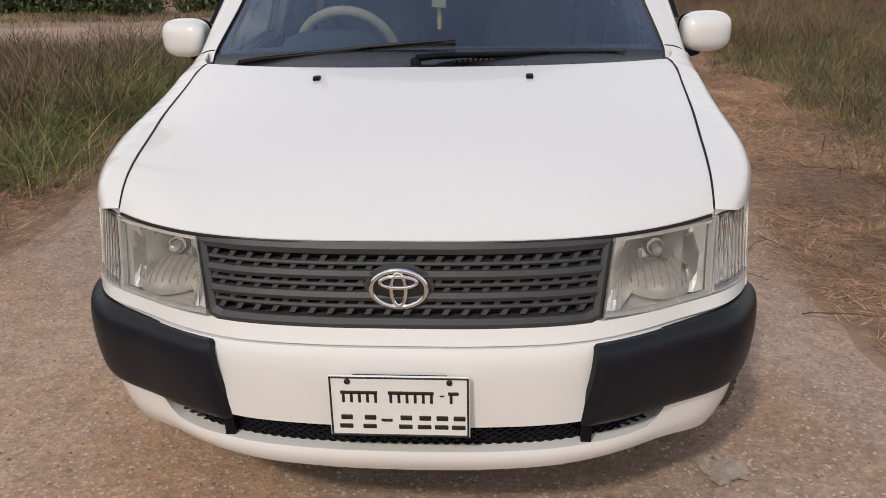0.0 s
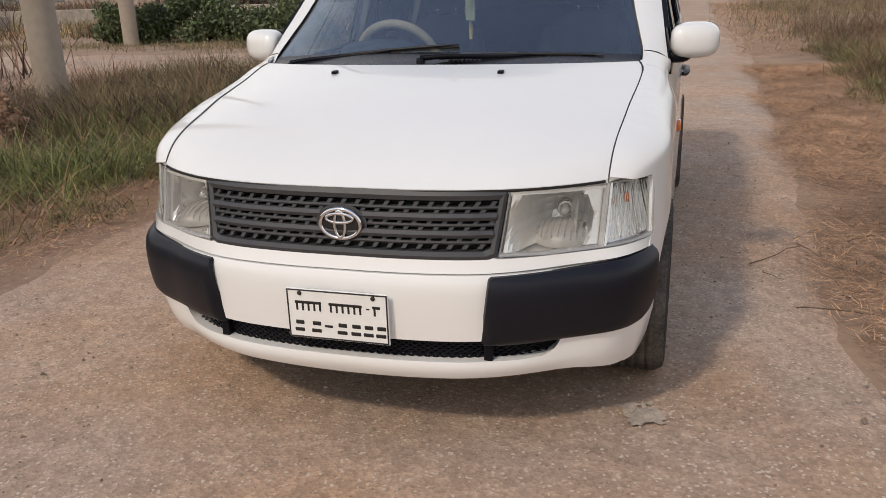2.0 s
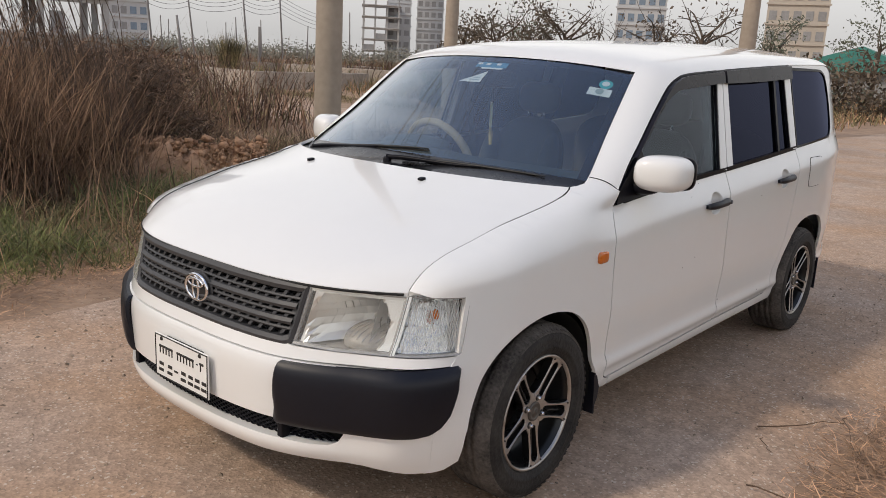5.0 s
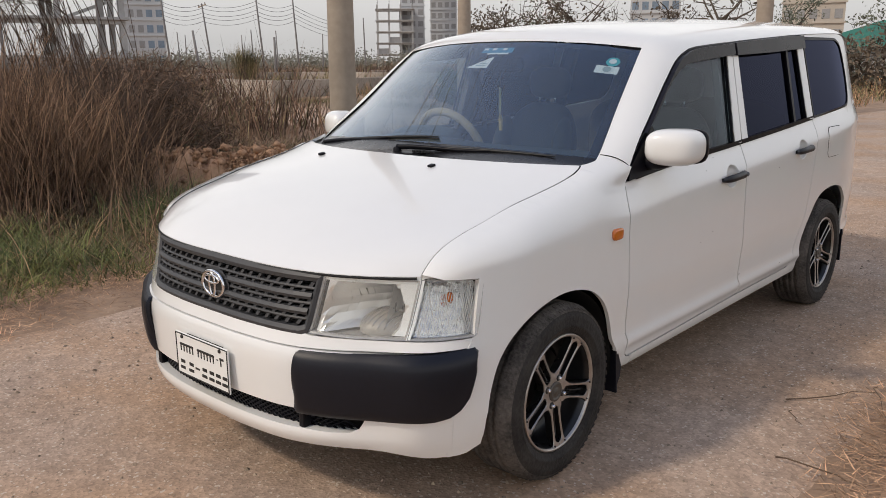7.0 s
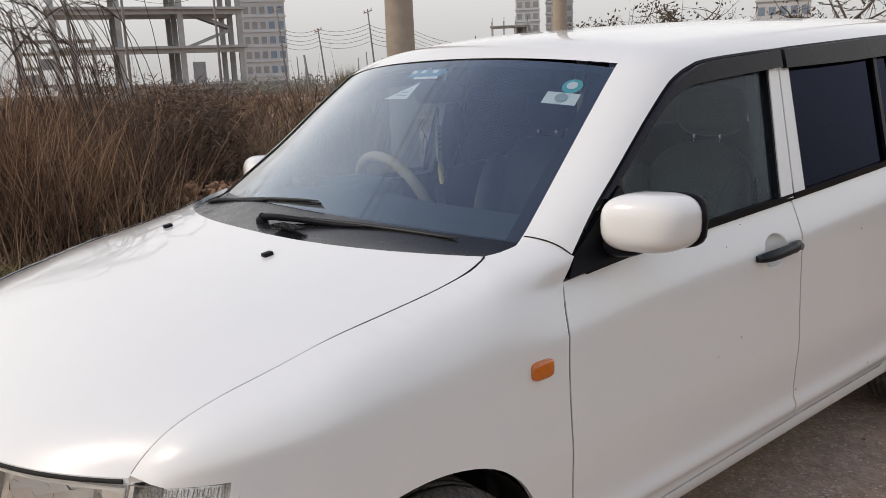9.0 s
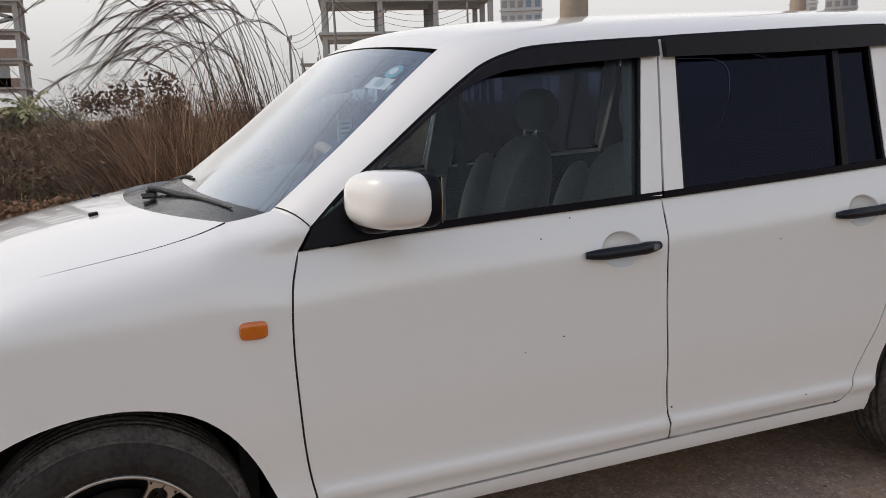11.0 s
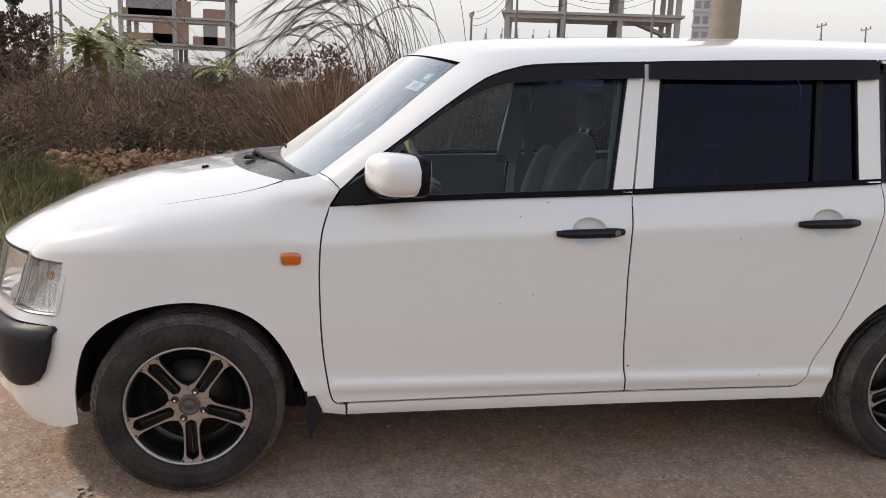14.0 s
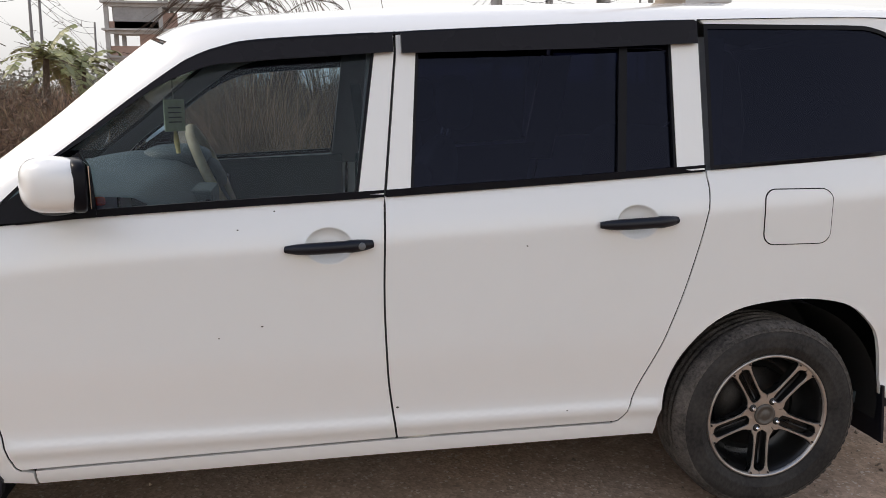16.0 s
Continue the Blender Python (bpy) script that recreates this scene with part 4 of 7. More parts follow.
    g = part("indicator_lens", *sheet(corner_out, lambda a, z: nose(a, z, 0.003), step=0.03, out=(0.8, -0.6, 0), flange=0.006, side=s), LENS_RIB, turn, "ribbed clear lens")
    g.visible_shadow = False
    ribs = []
    for k in range(26):
        a = SPLIT_T + 0.020 + k * 0.0064
        if a < S_COR - 0.012:
            ribs.append(tube([np.array(nose(a + 0.0016 * math.sin(90 * z + 1.7 * k), z, -0.004)) * np.array((s, 1, 1)) for z in np.linspace(0.590, 0.730, 17)], 0.0011, 4))
    tagged(part("lens_ribs", *join(*ribs), LAMP_GREY, turn), kind="stuff")
    bulb = np.array(nose(SPLIT_T + 0.100, 0.685, -0.028)) * np.array((s, 1, 1))
    V, F = lathe([(0.0, -0.016), (0.009, -0.011), (0.012, 0.0), (0.009, 0.011), (0.0, 0.016)], 14, "z")
    part("indicator_bulb", [np.array(p) + bulb for p in V], F, AMBER, turn, "amber bulb")
    post = [(SPLIT_T - 0.002, 0.7405), (SPLIT_T + 0.012, 0.7405), (SPLIT_B + 0.012, 0.5765), (SPLIT_B - 0.002, 0.5765)]
    part("lamp_divider", *sheet(post, lambda a, z: nose(a, z, 0.002), step=0.05, out=(0.5, -0.8, 0), flange=0.03, side=s), SILVER, lamp)

# ---- number plate: bars in place of the writing ----
PY = 0.036
plate = bpart("number_plate", box((-0.149, PY, 0.3405), (0.147, PY + 0.006, 0.4855), 0.002, 1), PLATE_W, car, "white number plate with black bars, edge and screws")


def plate_box(x0, z0, x1, z1, y0, y1, m, name, bev=0.002):
    bm = box((x0, y0, z0), (x1, y1, z1), bev, 1)
    return bpart(name, bm, m, plate)


bm = bmesh.new()
for lo, hi in (((-0.147, 0.3425), (0.145, 0.3465)), ((-0.147, 0.4795), (0.145, 0.4835)), ((-0.147, 0.3425), (-0.143, 0.4835)), ((0.141, 0.3425), (0.145, 0.4835))):
    c = box((lo[0], PY - 0.002, lo[1]), (hi[0], PY + 0.003, hi[1]), 0.001, 1)
    me = bpy.data.meshes.new("t")
    c.to_mesh(me)
    c.free()
    bm.from_mesh(me)
    bpy.data.meshes.remove(me)
bpart("plate_edge", bm, BLACK, plate)
for x0, x1 in ((-0.124, -0.046), (-0.024, 0.072), (0.084, 0.094), (0.102, 0.124)):
    z0, z1 = (0.4285, 0.4505) if x1 - x0 > 0.012 else (0.4385, 0.4425)
    plate_box(x0, z0 + (0.014 if x1 - x0 > 0.012 else 0), x1, z1, PY - 0.0015, PY + 0.002, BLACK, "plate_bar", 0.001)
    if x1 - x0 > 0.012:
        for xx in np.arange(x0 + 0.003, x1 - 0.004, 0.017):
            plate_box(xx, z0 - 0.006, xx + 0.006, z1 - 0.004, PY - 0.0015, PY + 0.002, BLACK, "plate_bar", 0.001)
for x0 in (-0.130, -0.080, -0.004, 0.036, 0.072, 0.108):
    plate_box(x0, 0.3595, x0 + 0.030, 0.3715, PY - 0.0015, PY + 0.002, BLACK, "plate_bar", 0.002)
    plate_box(x0 + 0.004, 0.3805, x0 + 0.030, 0.3935, PY - 0.0015, PY + 0.002, BLACK, "plate_bar", 0.002)
plate_box(-0.040, 0.3775, -0.016, 0.3845, PY - 0.0015, PY + 0.002, BLACK, "plate_bar", 0.001)
for x in (-0.108, 0.105):
    V, F = lathe([(0.0, -0.004), (0.005, -0.004), (0.0065, -0.002), (0.0065, 0.003)], 14, "z")
    part("plate_screw", [np.array((p[0] + x, PY + p[2], p[1] + 0.4725)) for p in V], F, BRAKE, plate)
bpart("plate_mount", box((-0.10, PY + 0.006, 0.37), (0.10, PY + 0.036, 0.48)), DARK, plate)

# ---- small outside parts ----
for x in (-0.299, 0.285):
    bm = box((-0.010, -0.012, 0), (0.010, 0.012, 0.011), 0.004, 2)
    z = min((np.linalg.norm(np.array(bonnet_point(u, v)[:2]) - np.array((x, 0.806))), bonnet_point(u, v)[2]) for u in np.linspace(-0.6, 0.6, 60) for v in np.linspace(0.7, 1, 40))[1]
    bmesh.ops.rotate(bm, verts=bm.verts, cent=Vector(), matrix=Matrix.Rotation(radians(9), 3, "X"))
    bmesh.ops.translate(bm, verts=bm.verts, vec=Vector((x, 0.806, z - 0.002)))
    bpart("washer_nozzle", bm, TRIM, bonnet, "black washer nozzle", smooth=True, angle=40)


def wiper(x0, y0, z0, tip, name):
    base = np.array((x0, y0, z0))
    tip = np.array(tip)
    w = part(name, *lathe([(0.0, 0.006), (0.012, 0.005), (0.016, -0.002), (0.016, -0.03)], 18, "z"), TRIM, car, "black windscreen wiper")
    w.location = base
    d = tip - base
    mid = base + d * 0.45 + np.array((0, -0.008, 0.008))
    arm = cr([base + np.array((0, 0, 0.004)), base + d * 0.15 + np.array((0, -0.006, 0.010)), mid, base + d * 0.62 + np.array((0, -0.005, 0.013))], 6)
    V, F = tube(np.array(arm) - base, 0.0085, 8, taper=np.linspace(1.25, 0.55, len(arm)))
    part("arm", V, F, TRIM, w)
    blade = [base + d * t + np.array((0, -0.004, 0.008 + 0.006 * math.sin(math.pi * t))) for t in np.linspace(0.10, 1.0, 12)]
    V, F = tube(np.array(blade) - base, 0.0055, 6, taper=[0.5] + [1] * 8 + [0.9, 0.7, 0.4])
    part("blade", V, F, BLACK, w)
    V, F = tube(np.array(blade) - base - np.array((0, -0.004, 0.008)), 0.004, 6)
    part("rubber", V, F, RUBBER, w)


def on_screen(u, j):
    return np.array(screen_point((u + 1) / 2, j, 0.006))


wiper(-0.04, 0.965, 1.006, on_screen(0.83, 0.035), "wiper")
wiper(-0.60, 1.075, 0.982, on_screen(0.10, 0.11), "wiper")

# side parts
def blob(c, r, e=2.6, n=20, m=14, side=1):
    """A rounded box: a superellipsoid."""
    V, F = [], []
    pw = lambda v: math.copysign(abs(v) ** (2 / e), v)
    for i in range(n):
        for j in range(m + 1):
            a, b = 2 * math.pi * i / n, math.pi * (j / m - 0.5)
            V.append(np.array((side * (c[0] + r[0] * pw(math.cos(b)) * pw(math.cos(a))), c[1] + r[1] * pw(math.cos(b)) * pw(math.sin(a)), c[2] + r[2] * pw(math.sin(b)))))
    for i in range(n):
        for j in range(m):
            f = [i * (m + 1) + j, ((i + 1) % n) * (m + 1) + j, ((i + 1) % n) * (m + 1) + j + 1, i * (m + 1) + j + 1]
            F.append(f if side > 0 else f[::-1])
    return V, F


for s in (1, -1):
    fd, rd, rq, wg = front_doors[0 if s > 0 else 1], rear_doors[0 if s > 0 else 1], quarters[0 if s > 0 else 1], wings[0 if s > 0 else 1]
    # mirror: domed shell with a flat back
    V, F = blob((0.886, 1.418, 1.031), (0.088, 0.078, 0.065), 3.0, 28, 18, s)
    V = [np.array((p[0], min(p[1], 1.465) + 0.028 * (abs(p[0]) - 0.886) / 0.088, p[2])) for p in V]
    mirror = part("door_mirror", V, F, PAINT, fd, "white door mirror shell")
    V, F = blob((0.886, 1.469, 1.030), (0.086, 0.022, 0.063), 4.0, 28, 10, s)
    part("mirror_bezel", [np.array((p[0], p[1] + 0.028 * (abs(p[0]) - 0.886) / 0.088, p[2])) for p in V], F, TRIM, mirror, "black bezel")
    bm = box((0.815, 1.4915, 0.98), (0.955, 1.4935, 1.08))
    for v in bm.verts:
        v.co.y += 0.028 * (v.co.x - 0.886) / 0.088
        v.co.x *= s
    bpart("mirror_glass", bm, CHROME, mirror, "mirror glass")
    V, F = blob((0.812, 1.405, 0.975), (0.064, 0.05, 0.026), 2.6, 18, 10, s)
    part("mirror_foot", V, F, TRIM, mirror, "black mirror foot")
    # handles: recess, grip, lock
    for host, yc, zc in ((fd, 2.058, 0.853), (rd, 2.905, 0.893)):
        path = [np.array((s, 1, 1)) * np.array(flank(yc + t * 0.112, zc + 0.004 * t, 0.004 + 0.016 * (1 - abs(t) ** 3.0))) for t in np.linspace(-1, 1, 17)]
        V, F = tube(path, 0.0155, 10, taper=[0.55 + 0.45 * (1 - abs(t) ** 4) + (0.12 if t > 0.4 else 0) for t in np.linspace(-1, 1, 17)])
        V = [np.array((p[0] * 1.0, p[1], p[2])) for p in V]
        h = part("door_handle", V, F, PAD, host, "black plastic door handle")
        if host is fd:
            V, F = lathe([(0.0, 0.0), (0.008, 0.0), (0.0095, -0.002), (0.0095, -0.008)], 16, "x")
            c = np.array(flank(yc + 0.083, zc + 0.003, 0.033)) * np.array((s, 1, 1))
            part("lock", [np.array((p[0] * s, p[1], p[2])) + c for p in V], F, LINER, h, "grey key lock")
    # amber repeater
    V, F = blob((0.846, 1.111, 0.764), (0.010, 0.031, 0.020), 4.0, 20, 10, s)
    part("side_repeater", V, F, AMBER, wg, "amber side repeater")
    # mud flaps
    for host, y0, y1, zt in ((wg, 1.155, 1.275, 0.335), (rq, 3.73, 3.80, 0.36)):
        f1 = [(0.62, y0, zt), (0.834, y0, zt), (0.830, y0 + 0.02, 0.17), (0.62, y0 + 0.02, 0.17)]
        bm = bmesh.new()
        ring_v = [[bm.verts.new((s * x, y + d, z)) for x, y, z in f1] for d in (0.0, 0.008)]
        bm.faces.new(ring_v[0])
        bm.faces.new(ring_v[1][::-1])
        for k in range(4):
            bm.faces.new([ring_v[0][k], ring_v[0][(k + 1) % 4], ring_v[1][(k + 1) % 4], ring_v[1][k]])
        bmesh.ops.recalc_face_normals(bm, faces=bm.faces)
        bpart("mud_flap", bm, PAD, host, "black rubber mud flap")
    part("flap_return", *sheet([(1.160, 0.335), (1.180, 0.335), (1.212, 0.262), (1.206, 0.225), (1.176, 0.178)], lambda y, z: (0.826, y, z), step=0.05, flange=0.03, side=s), PAD, wg, smooth=False)
    # arch liners
    for yc, r0 in ((0.80, 0.352), (3.365, 0.366)):
        V, F = [], []
        for i in range(25):
            a = math.pi * (-0.04 + 1.06 * i / 24)
            for x in (0.45, 0.815 - 0.06 * max(0, -math.cos(a)) ** 2 * (1 if yc < 2 else 0.1)):
                V.append((s * x, yc + r0 * math.cos(a), 0.29 + (r0 - 0.015) * math.sin(a)))
        F = [[2 * i, 2 * i + 1, 2 * i + 3, 2 * i + 2] for i in range(24)]
        part("arch_liner", V, F, DARK, wg if yc < 2 else rq)
        V = [(s * 0.47, yc, 0.25)] + [(s * 0.47, yc + (r0 + 0.01) * math.cos(a), 0.29 + r0 * math.sin(a)) for a in np.linspace(-0.35, math.pi + 0.35, 26)]
        part("arch_inner_wall", V, [[0, i, i + 1] for i in range(1, 26)], DARK, wg if yc < 2 else rq)
# fuel flap and its gap, on the quarter that the walk passes
def rrect(y0, z0, y1, z1, r, n=6):
    o = []
    for cy, cz, a0 in ((y1 - r, z1 - r, 0), (y0 + r, z1 - r, 90), (y0 + r, z0 + r, 180), (y1 - r, z0 + r, 270)):
        o += [(cy + r * math.cos(radians(a0 + 90 * k / n)), cz + r * math.sin(radians(a0 + 90 * k / n))) for k in range(n + 1)]
    return o


part("fuel_flap_gap", *sheet(rrect(3.283, 0.816, 3.497, 0.977, 0.035), out_of(0.0006), step=0.03, flange=0), DARK, quarters[0])
part("fuel_flap", *sheet(rrect(3.286, 0.819, 3.494, 0.974, 0.033), out_of(0.0022), step=0.03, flange=0), PAINT, quarters[0], "white fuel filler flap")

# tail: closed body end, window and bumper
def tail_point(i, j):
    u = 2 * i - 1
    z = 0.30 + 1.13 * j
    y = interp(z, [(0.3, 4.12), (0.55, 4.14), (0.8, 4.135), (1.06, 4.11), (1.2, 4.075), (1.36, 4.03), (1.43, 3.985)])
    x = flank(y, z)[0]
    return (u * x, y + 0.05 * (1 - u ** 4), z)


part("tailgate", *grid(tail_point, 25, 22), PAINT, car, "white tailgate")
part("tail_header", *grid(lambda i, j: np.array(tail_point(i, 1.0)) * (1 - j) + np.array(roof_point(i, 1.0)) * j, 25, 4), PAINT, car)
tb = part("rear_bumper", *grid(lambda i, j: (1.46 * (i - 0.5), 4.11 + 0.07 * (1 - (2 * i - 1) ** 6) - 0.02 * (1 - j), 0.30 + 0.28 * j), 21, 4), PAINT, car, "white rear bumper")
# underbody
bpart("floor_pan", box((-0.56, 0.40, 0.165), (0.56, 4.0, 0.26), 0.02, 1), DARK, car)
bpart("floor_side", box((-0.73, 1.25, 0.215), (0.73, 2.95, 0.27), 0.02, 1), DARK, car)
for y0, y1 in ((0.25, 0.42), (1.15, 3.0), (3.75, 4.1)):
    bpart("body_core", box((-0.48 if y0 < 1 else -0.74, y0, 0.25), (0.48 if y0 < 1 else 0.74, y1, 0.42)), DARK, car)
bpart("bulkhead", box((-0.70, 1.08, 0.26), (0.70, 1.12, 0.93)), DARK, car)
bpart("rear_core", box((-0.50, 2.9, 0.40), (0.50, 4.0, 0.72)), DARK, car)
bpart("axle", box((-0.6, 0.70, 0.22), (0.6, 0.90, 0.36)), DARK, car)

# ---- wheels ----
def build_wheel():
    w = part("wheel", *lathe([(0.150, -0.10), (0.178, -0.09), (0.180, -0.03), (0.186, -0.012), (0.192, -0.004), (0.1965, 0.004), (0.199, 0.002), (0.201, -0.006), (0.201, -0.02)], 56), RIMDARK, car, "alloy wheel with five double spokes")
    tyre = [(0.196, -0.165), (0.215, -0.175), (0.250, -0.178), (0.277, -0.168), (0.288, -0.152)]
    for k, x in enumerate((-0.140, -0.115, -0.085, -0.055, -0.030)):
        tyre += [(0.2955, x - 0.008), (0.2955, x + 0.008), (0.289, x + 0.010), (0.289, x + 0.014)] if k < 4 else [(0.2955, x - 0.008), (0.2950, x + 0.004)]
    tyre += [(0.291, -0.012), (0.286, 0.001), (0.272, 0.011), (0.268, 0.0105), (0.266, 0.013), (0.250, 0.015), (0.230, 0.014), (0.226, 0.0155), (0.222, 0.013), (0.208, 0.007), (0.2015, 0.002), (0.199, -0.01)]
    tyre = [(r if r < 0.2 else 0.2 + (r - 0.2) * 1.05, x) for r, x in tyre]
    part("tyre", *lathe(tyre[-10:], 72), RUBBER, w, "worn black tyre wall")
    part("tread", *lathe(tyre[:-9], 72), TREAD, w, "dusty grey tread")
    lugs = []
    for i in range(64):
        a = 2 * math.pi * i / 64
        for (r0, x0), (r1, x1) in (((0.2985, -0.020), (0.283, 0.009)),):
            c, d = math.cos(a), math.sin(a)
            t = np.array((0, -d, c))
            base = lambda r, x: np.array((x, r * c, r * d))
            V = []
            for lift_ in (0.0, 0.0018):
                for r, x in ((r0, x0), (r1, x1)):
                    for k in (-1, 1):
                        V.append(base(r + lift_ * 0.8, x + lift_ * 0.7) + t * 0.0075 * k)
            lugs.append((V, [[4, 5, 7, 6], [0, 4, 6, 2], [1, 3, 7, 5], [2, 6, 7, 3], [0, 1, 5, 4]]))
    tagged(part("tread_pattern", *join(*lugs), TREAD, w, smooth=False), kind="stuff")
    part("rim_lip", *lathe([(0.1885, -0.004), (0.191, 0.004), (0.1955, 0.0065), (0.199, 0.004), (0.2005, -0.004)], 64), ALLOY, w, "machined rim edge")
    part("brake", *lathe([(0.02, -0.085), (0.13, -0.085), (0.13, -0.097), (0.02, -0.097)], 36), BRAKE, w, "brake disc")
    part("barrel_back", *lathe([(0.0, -0.115), (0.16, -0.115), (0.165, -0.10)], 30), DARK, w)
    for k in range(5):
        a0 = -math.pi / 2 + 2 * math.pi * k / 5
        R = np.array(((math.cos(a0), -math.sin(a0)), (math.sin(a0), math.cos(a0))))

        def loft(path, wd, lo, hi):
            """A flat bar along a path in the wheel's plane."""
            p = np.array(path, float)
            V, F = [], []
            for i in range(len(p)):
                d = p[min(i + 1, len(p) - 1)] - p[max(i - 1, 0)]
                d = d / np.linalg.norm(d)
                nrm = np.array((-d[1], d[0]))
                h = hi(np.linalg.norm(p[i]))
                for q, x in ((nrm * wd * 0.75, lo), (nrm * wd, h - 0.004), (nrm * wd * 0.6, h), (-nrm * wd * 0.6, h), (-nrm * wd, h - 0.004), (-nrm * wd * 0.75, lo)):
                    u = R @ (p[i] + q)
                    V.append(np.array((x, u[0], u[1])))
            for i in range(len(p) - 1):
                for j in range(5):
                    F.append([i * 6 + j, (i + 1) * 6 + j, (i + 1) * 6 + j + 1, i * 6 + j + 1])
            return V, F

        dish = lambda r: -0.018 + 0.020 * min(1, r / 0.19) ** 1.5

        def slot(r):
            if r < 0.052 or r > 0.1795:
                return 0.0
            if r < 0.066:
                return 0.0165 * math.sqrt(max(0, 1 - ((0.066 - r) / 0.014) ** 2))
            if r > 0.163:
                return 0.0190 * math.sqrt(max(0, 1 - ((r - 0.163) / 0.0165) ** 2))
            return 0.0165 + 0.0025 * (r - 0.066) / 0.097

        def edge(r):
            o = interp(r, [(0.03, 0.03), (0.052, 0.0378), (0.060, 0.0345), (0.068, 0.0295), (0.08, 0.0262), (0.10, 0.0252), (0.14, 0.0262), (0.165, 0.0285), (0.178, 0.033), (0.187, 0.040), (0.193, 0.047)])
            return min(o, r * math.tan(math.pi / 5))

        rs_ = sorted(set(list(np.linspace(0.040, 0.193, 34)) + [0.0521, 0.0535, 0.056, 0.060, 0.1735, 0.176, 0.178, 0.1793]))
        for sg in (1, -1):
            V, F = [], []
            for r in rs_:
                a_, b_ = slot(r), edge(r)
                h = dish(r)
                for lat, x in ((a_, h - 0.030), (a_, h - 0.003), (min(a_ + 0.0016, b_), h), (max(a_, b_ - 0.0016), h), (b_, h - 0.003), (b_, h - 0.030)):
                    u = R @ np.array((r, sg * lat))
                    V.append(np.array((x, u[0], u[1])))
            face, wall = [], []
            for i in range(len(rs_) - 1):
                for j in range(5):
                    q = [i * 6 + j, (i + 1) * 6 + j, (i + 1) * 6 + j + 1, i * 6 + j + 1]
                    (face if 1 <= j <= 3 else wall).append(q if sg > 0 else q[::-1])
            part("spoke", V, face, ALLOY, w, "machined twin spoke", smooth=False)
            part("spoke_side", V, wall, RIMDARK, w, smooth=False)
            V, F = lathe([(0.0, 0.0035), (0.0028, 0.0035), (0.0034, -0.002)], 8)
            u = R @ np.array((0.1835, sg * 0.029))
            part("rim_bolt", [p + np.array((dish(0.185), u[0], u[1])) for p in V], F, BRAKE, w)
        web = [(0.050, 0.018), (0.12, 0.020), (0.165, 0.018), (0.178, 0.0), (0.165, -0.018), (0.12, -0.020), (0.050, -0.018)]
        V = [np.array((-0.034, *(R @ np.array(p)))) for p in web]
        part("spoke_pocket", V, [list(range(7))], RIMDARK, w)
        ridge_ = [(-0.026, 0.06, 0.0), (-0.022, 0.11, 0.0), (-0.018, 0.16, 0.0)]
        part("pocket_ridge", *tube([np.array((q[0], *(R @ np.array(q[1:])))) for q in ridge_], 0.004, 6), RIMDARK, w)
    # hub star, cap and nuts
    star = []
    for i in range(60):
        a = 2 * math.pi * i / 60
        star.append(0.0505)
    V = [np.array((-0.0162, 0, 0))] + [np.array((-0.0162, r * math.cos(2 * math.pi * i / 60), r * math.sin(2 * math.pi * i / 60))) for i, r in enumerate(star)] + [np.array((-0.05, r * math.cos(2 * math.pi * i / 60), r * math.sin(2 * math.pi * i / 60))) for i, r in enumerate(star)]
    F = [[0, 1 + i, 1 + (i + 1) % 60] for i in range(60)] + [[1 + i, 61 + i, 61 + (i + 1) % 60, 1 + (i + 1) % 60] for i in range(60)]
    part("hub", V, F, ALLOY, w, "machined hub", smooth=False)
    part("hub_cap", *lathe([(0.0, -0.009), (0.012, -0.0095), (0.013, -0.011), (0.024, -0.011), (0.025, -0.0095), (0.029, -0.0095), (0.033, -0.011), (0.0345, -0.017)], 30), mat("cap_grey", (0.11, 0.098, 0.085), 0.5, 0.5, spread=0.2, scale=60), w, "dusty round centre cap")
    for k in range(4):
        a = radians(64) + k * math.pi / 2
        V, F = lathe([(0.0, -0.002), (0.004, -0.003), (0.0065, -0.007), (0.0068, -0.0155)], 10)
        V2, F2 = lathe([(0.0068, -0.0145), (0.0118, -0.0145), (0.0122, -0.016)], 16)
        part("nut_recess", [p + np.array((0, 0.048 * math.cos(a), 0.048 * math.sin(a))) for p in V2], F2, RIMDARK, w)
        part("wheel_nut", [p + np.array((0, 0.048 * math.cos(a), 0.048 * math.sin(a))) for p in V], F, CHROME, w, smooth=False)
    return w


wheel = build_wheel()
wheel.matrix_basis = pose(0.834, 0.803, 0.2925, 3) @ Matrix.Diagonal((1, 0.975, 0.975, 1))
copy_thing(wheel, pose(0.842, 3.345, 0.2925, -4))
for y, a in ((0.80, 31), (3.35, 11)):
    w = copy_thing(wheel, pose(-0.832, y, 0.2925, a, 0, 180))

# ---- cabin ----
def dash_point(i, j):
    u = 2 * i - 1
    y = 1.13 + 0.55 * j - 0.08 * (1 - u * u) * (1 - j)
    z = interp(j, [(0, 0.955), (0.5, 0.985), (0.8, 0.975), (0.93, 0.93), (1, 0.80)]) + 0.035 * math.exp(-((u + 0.5) / 0.25) ** 2) * max(0, math.sin(math.pi * j))
    return (u * 0.73, y, z)


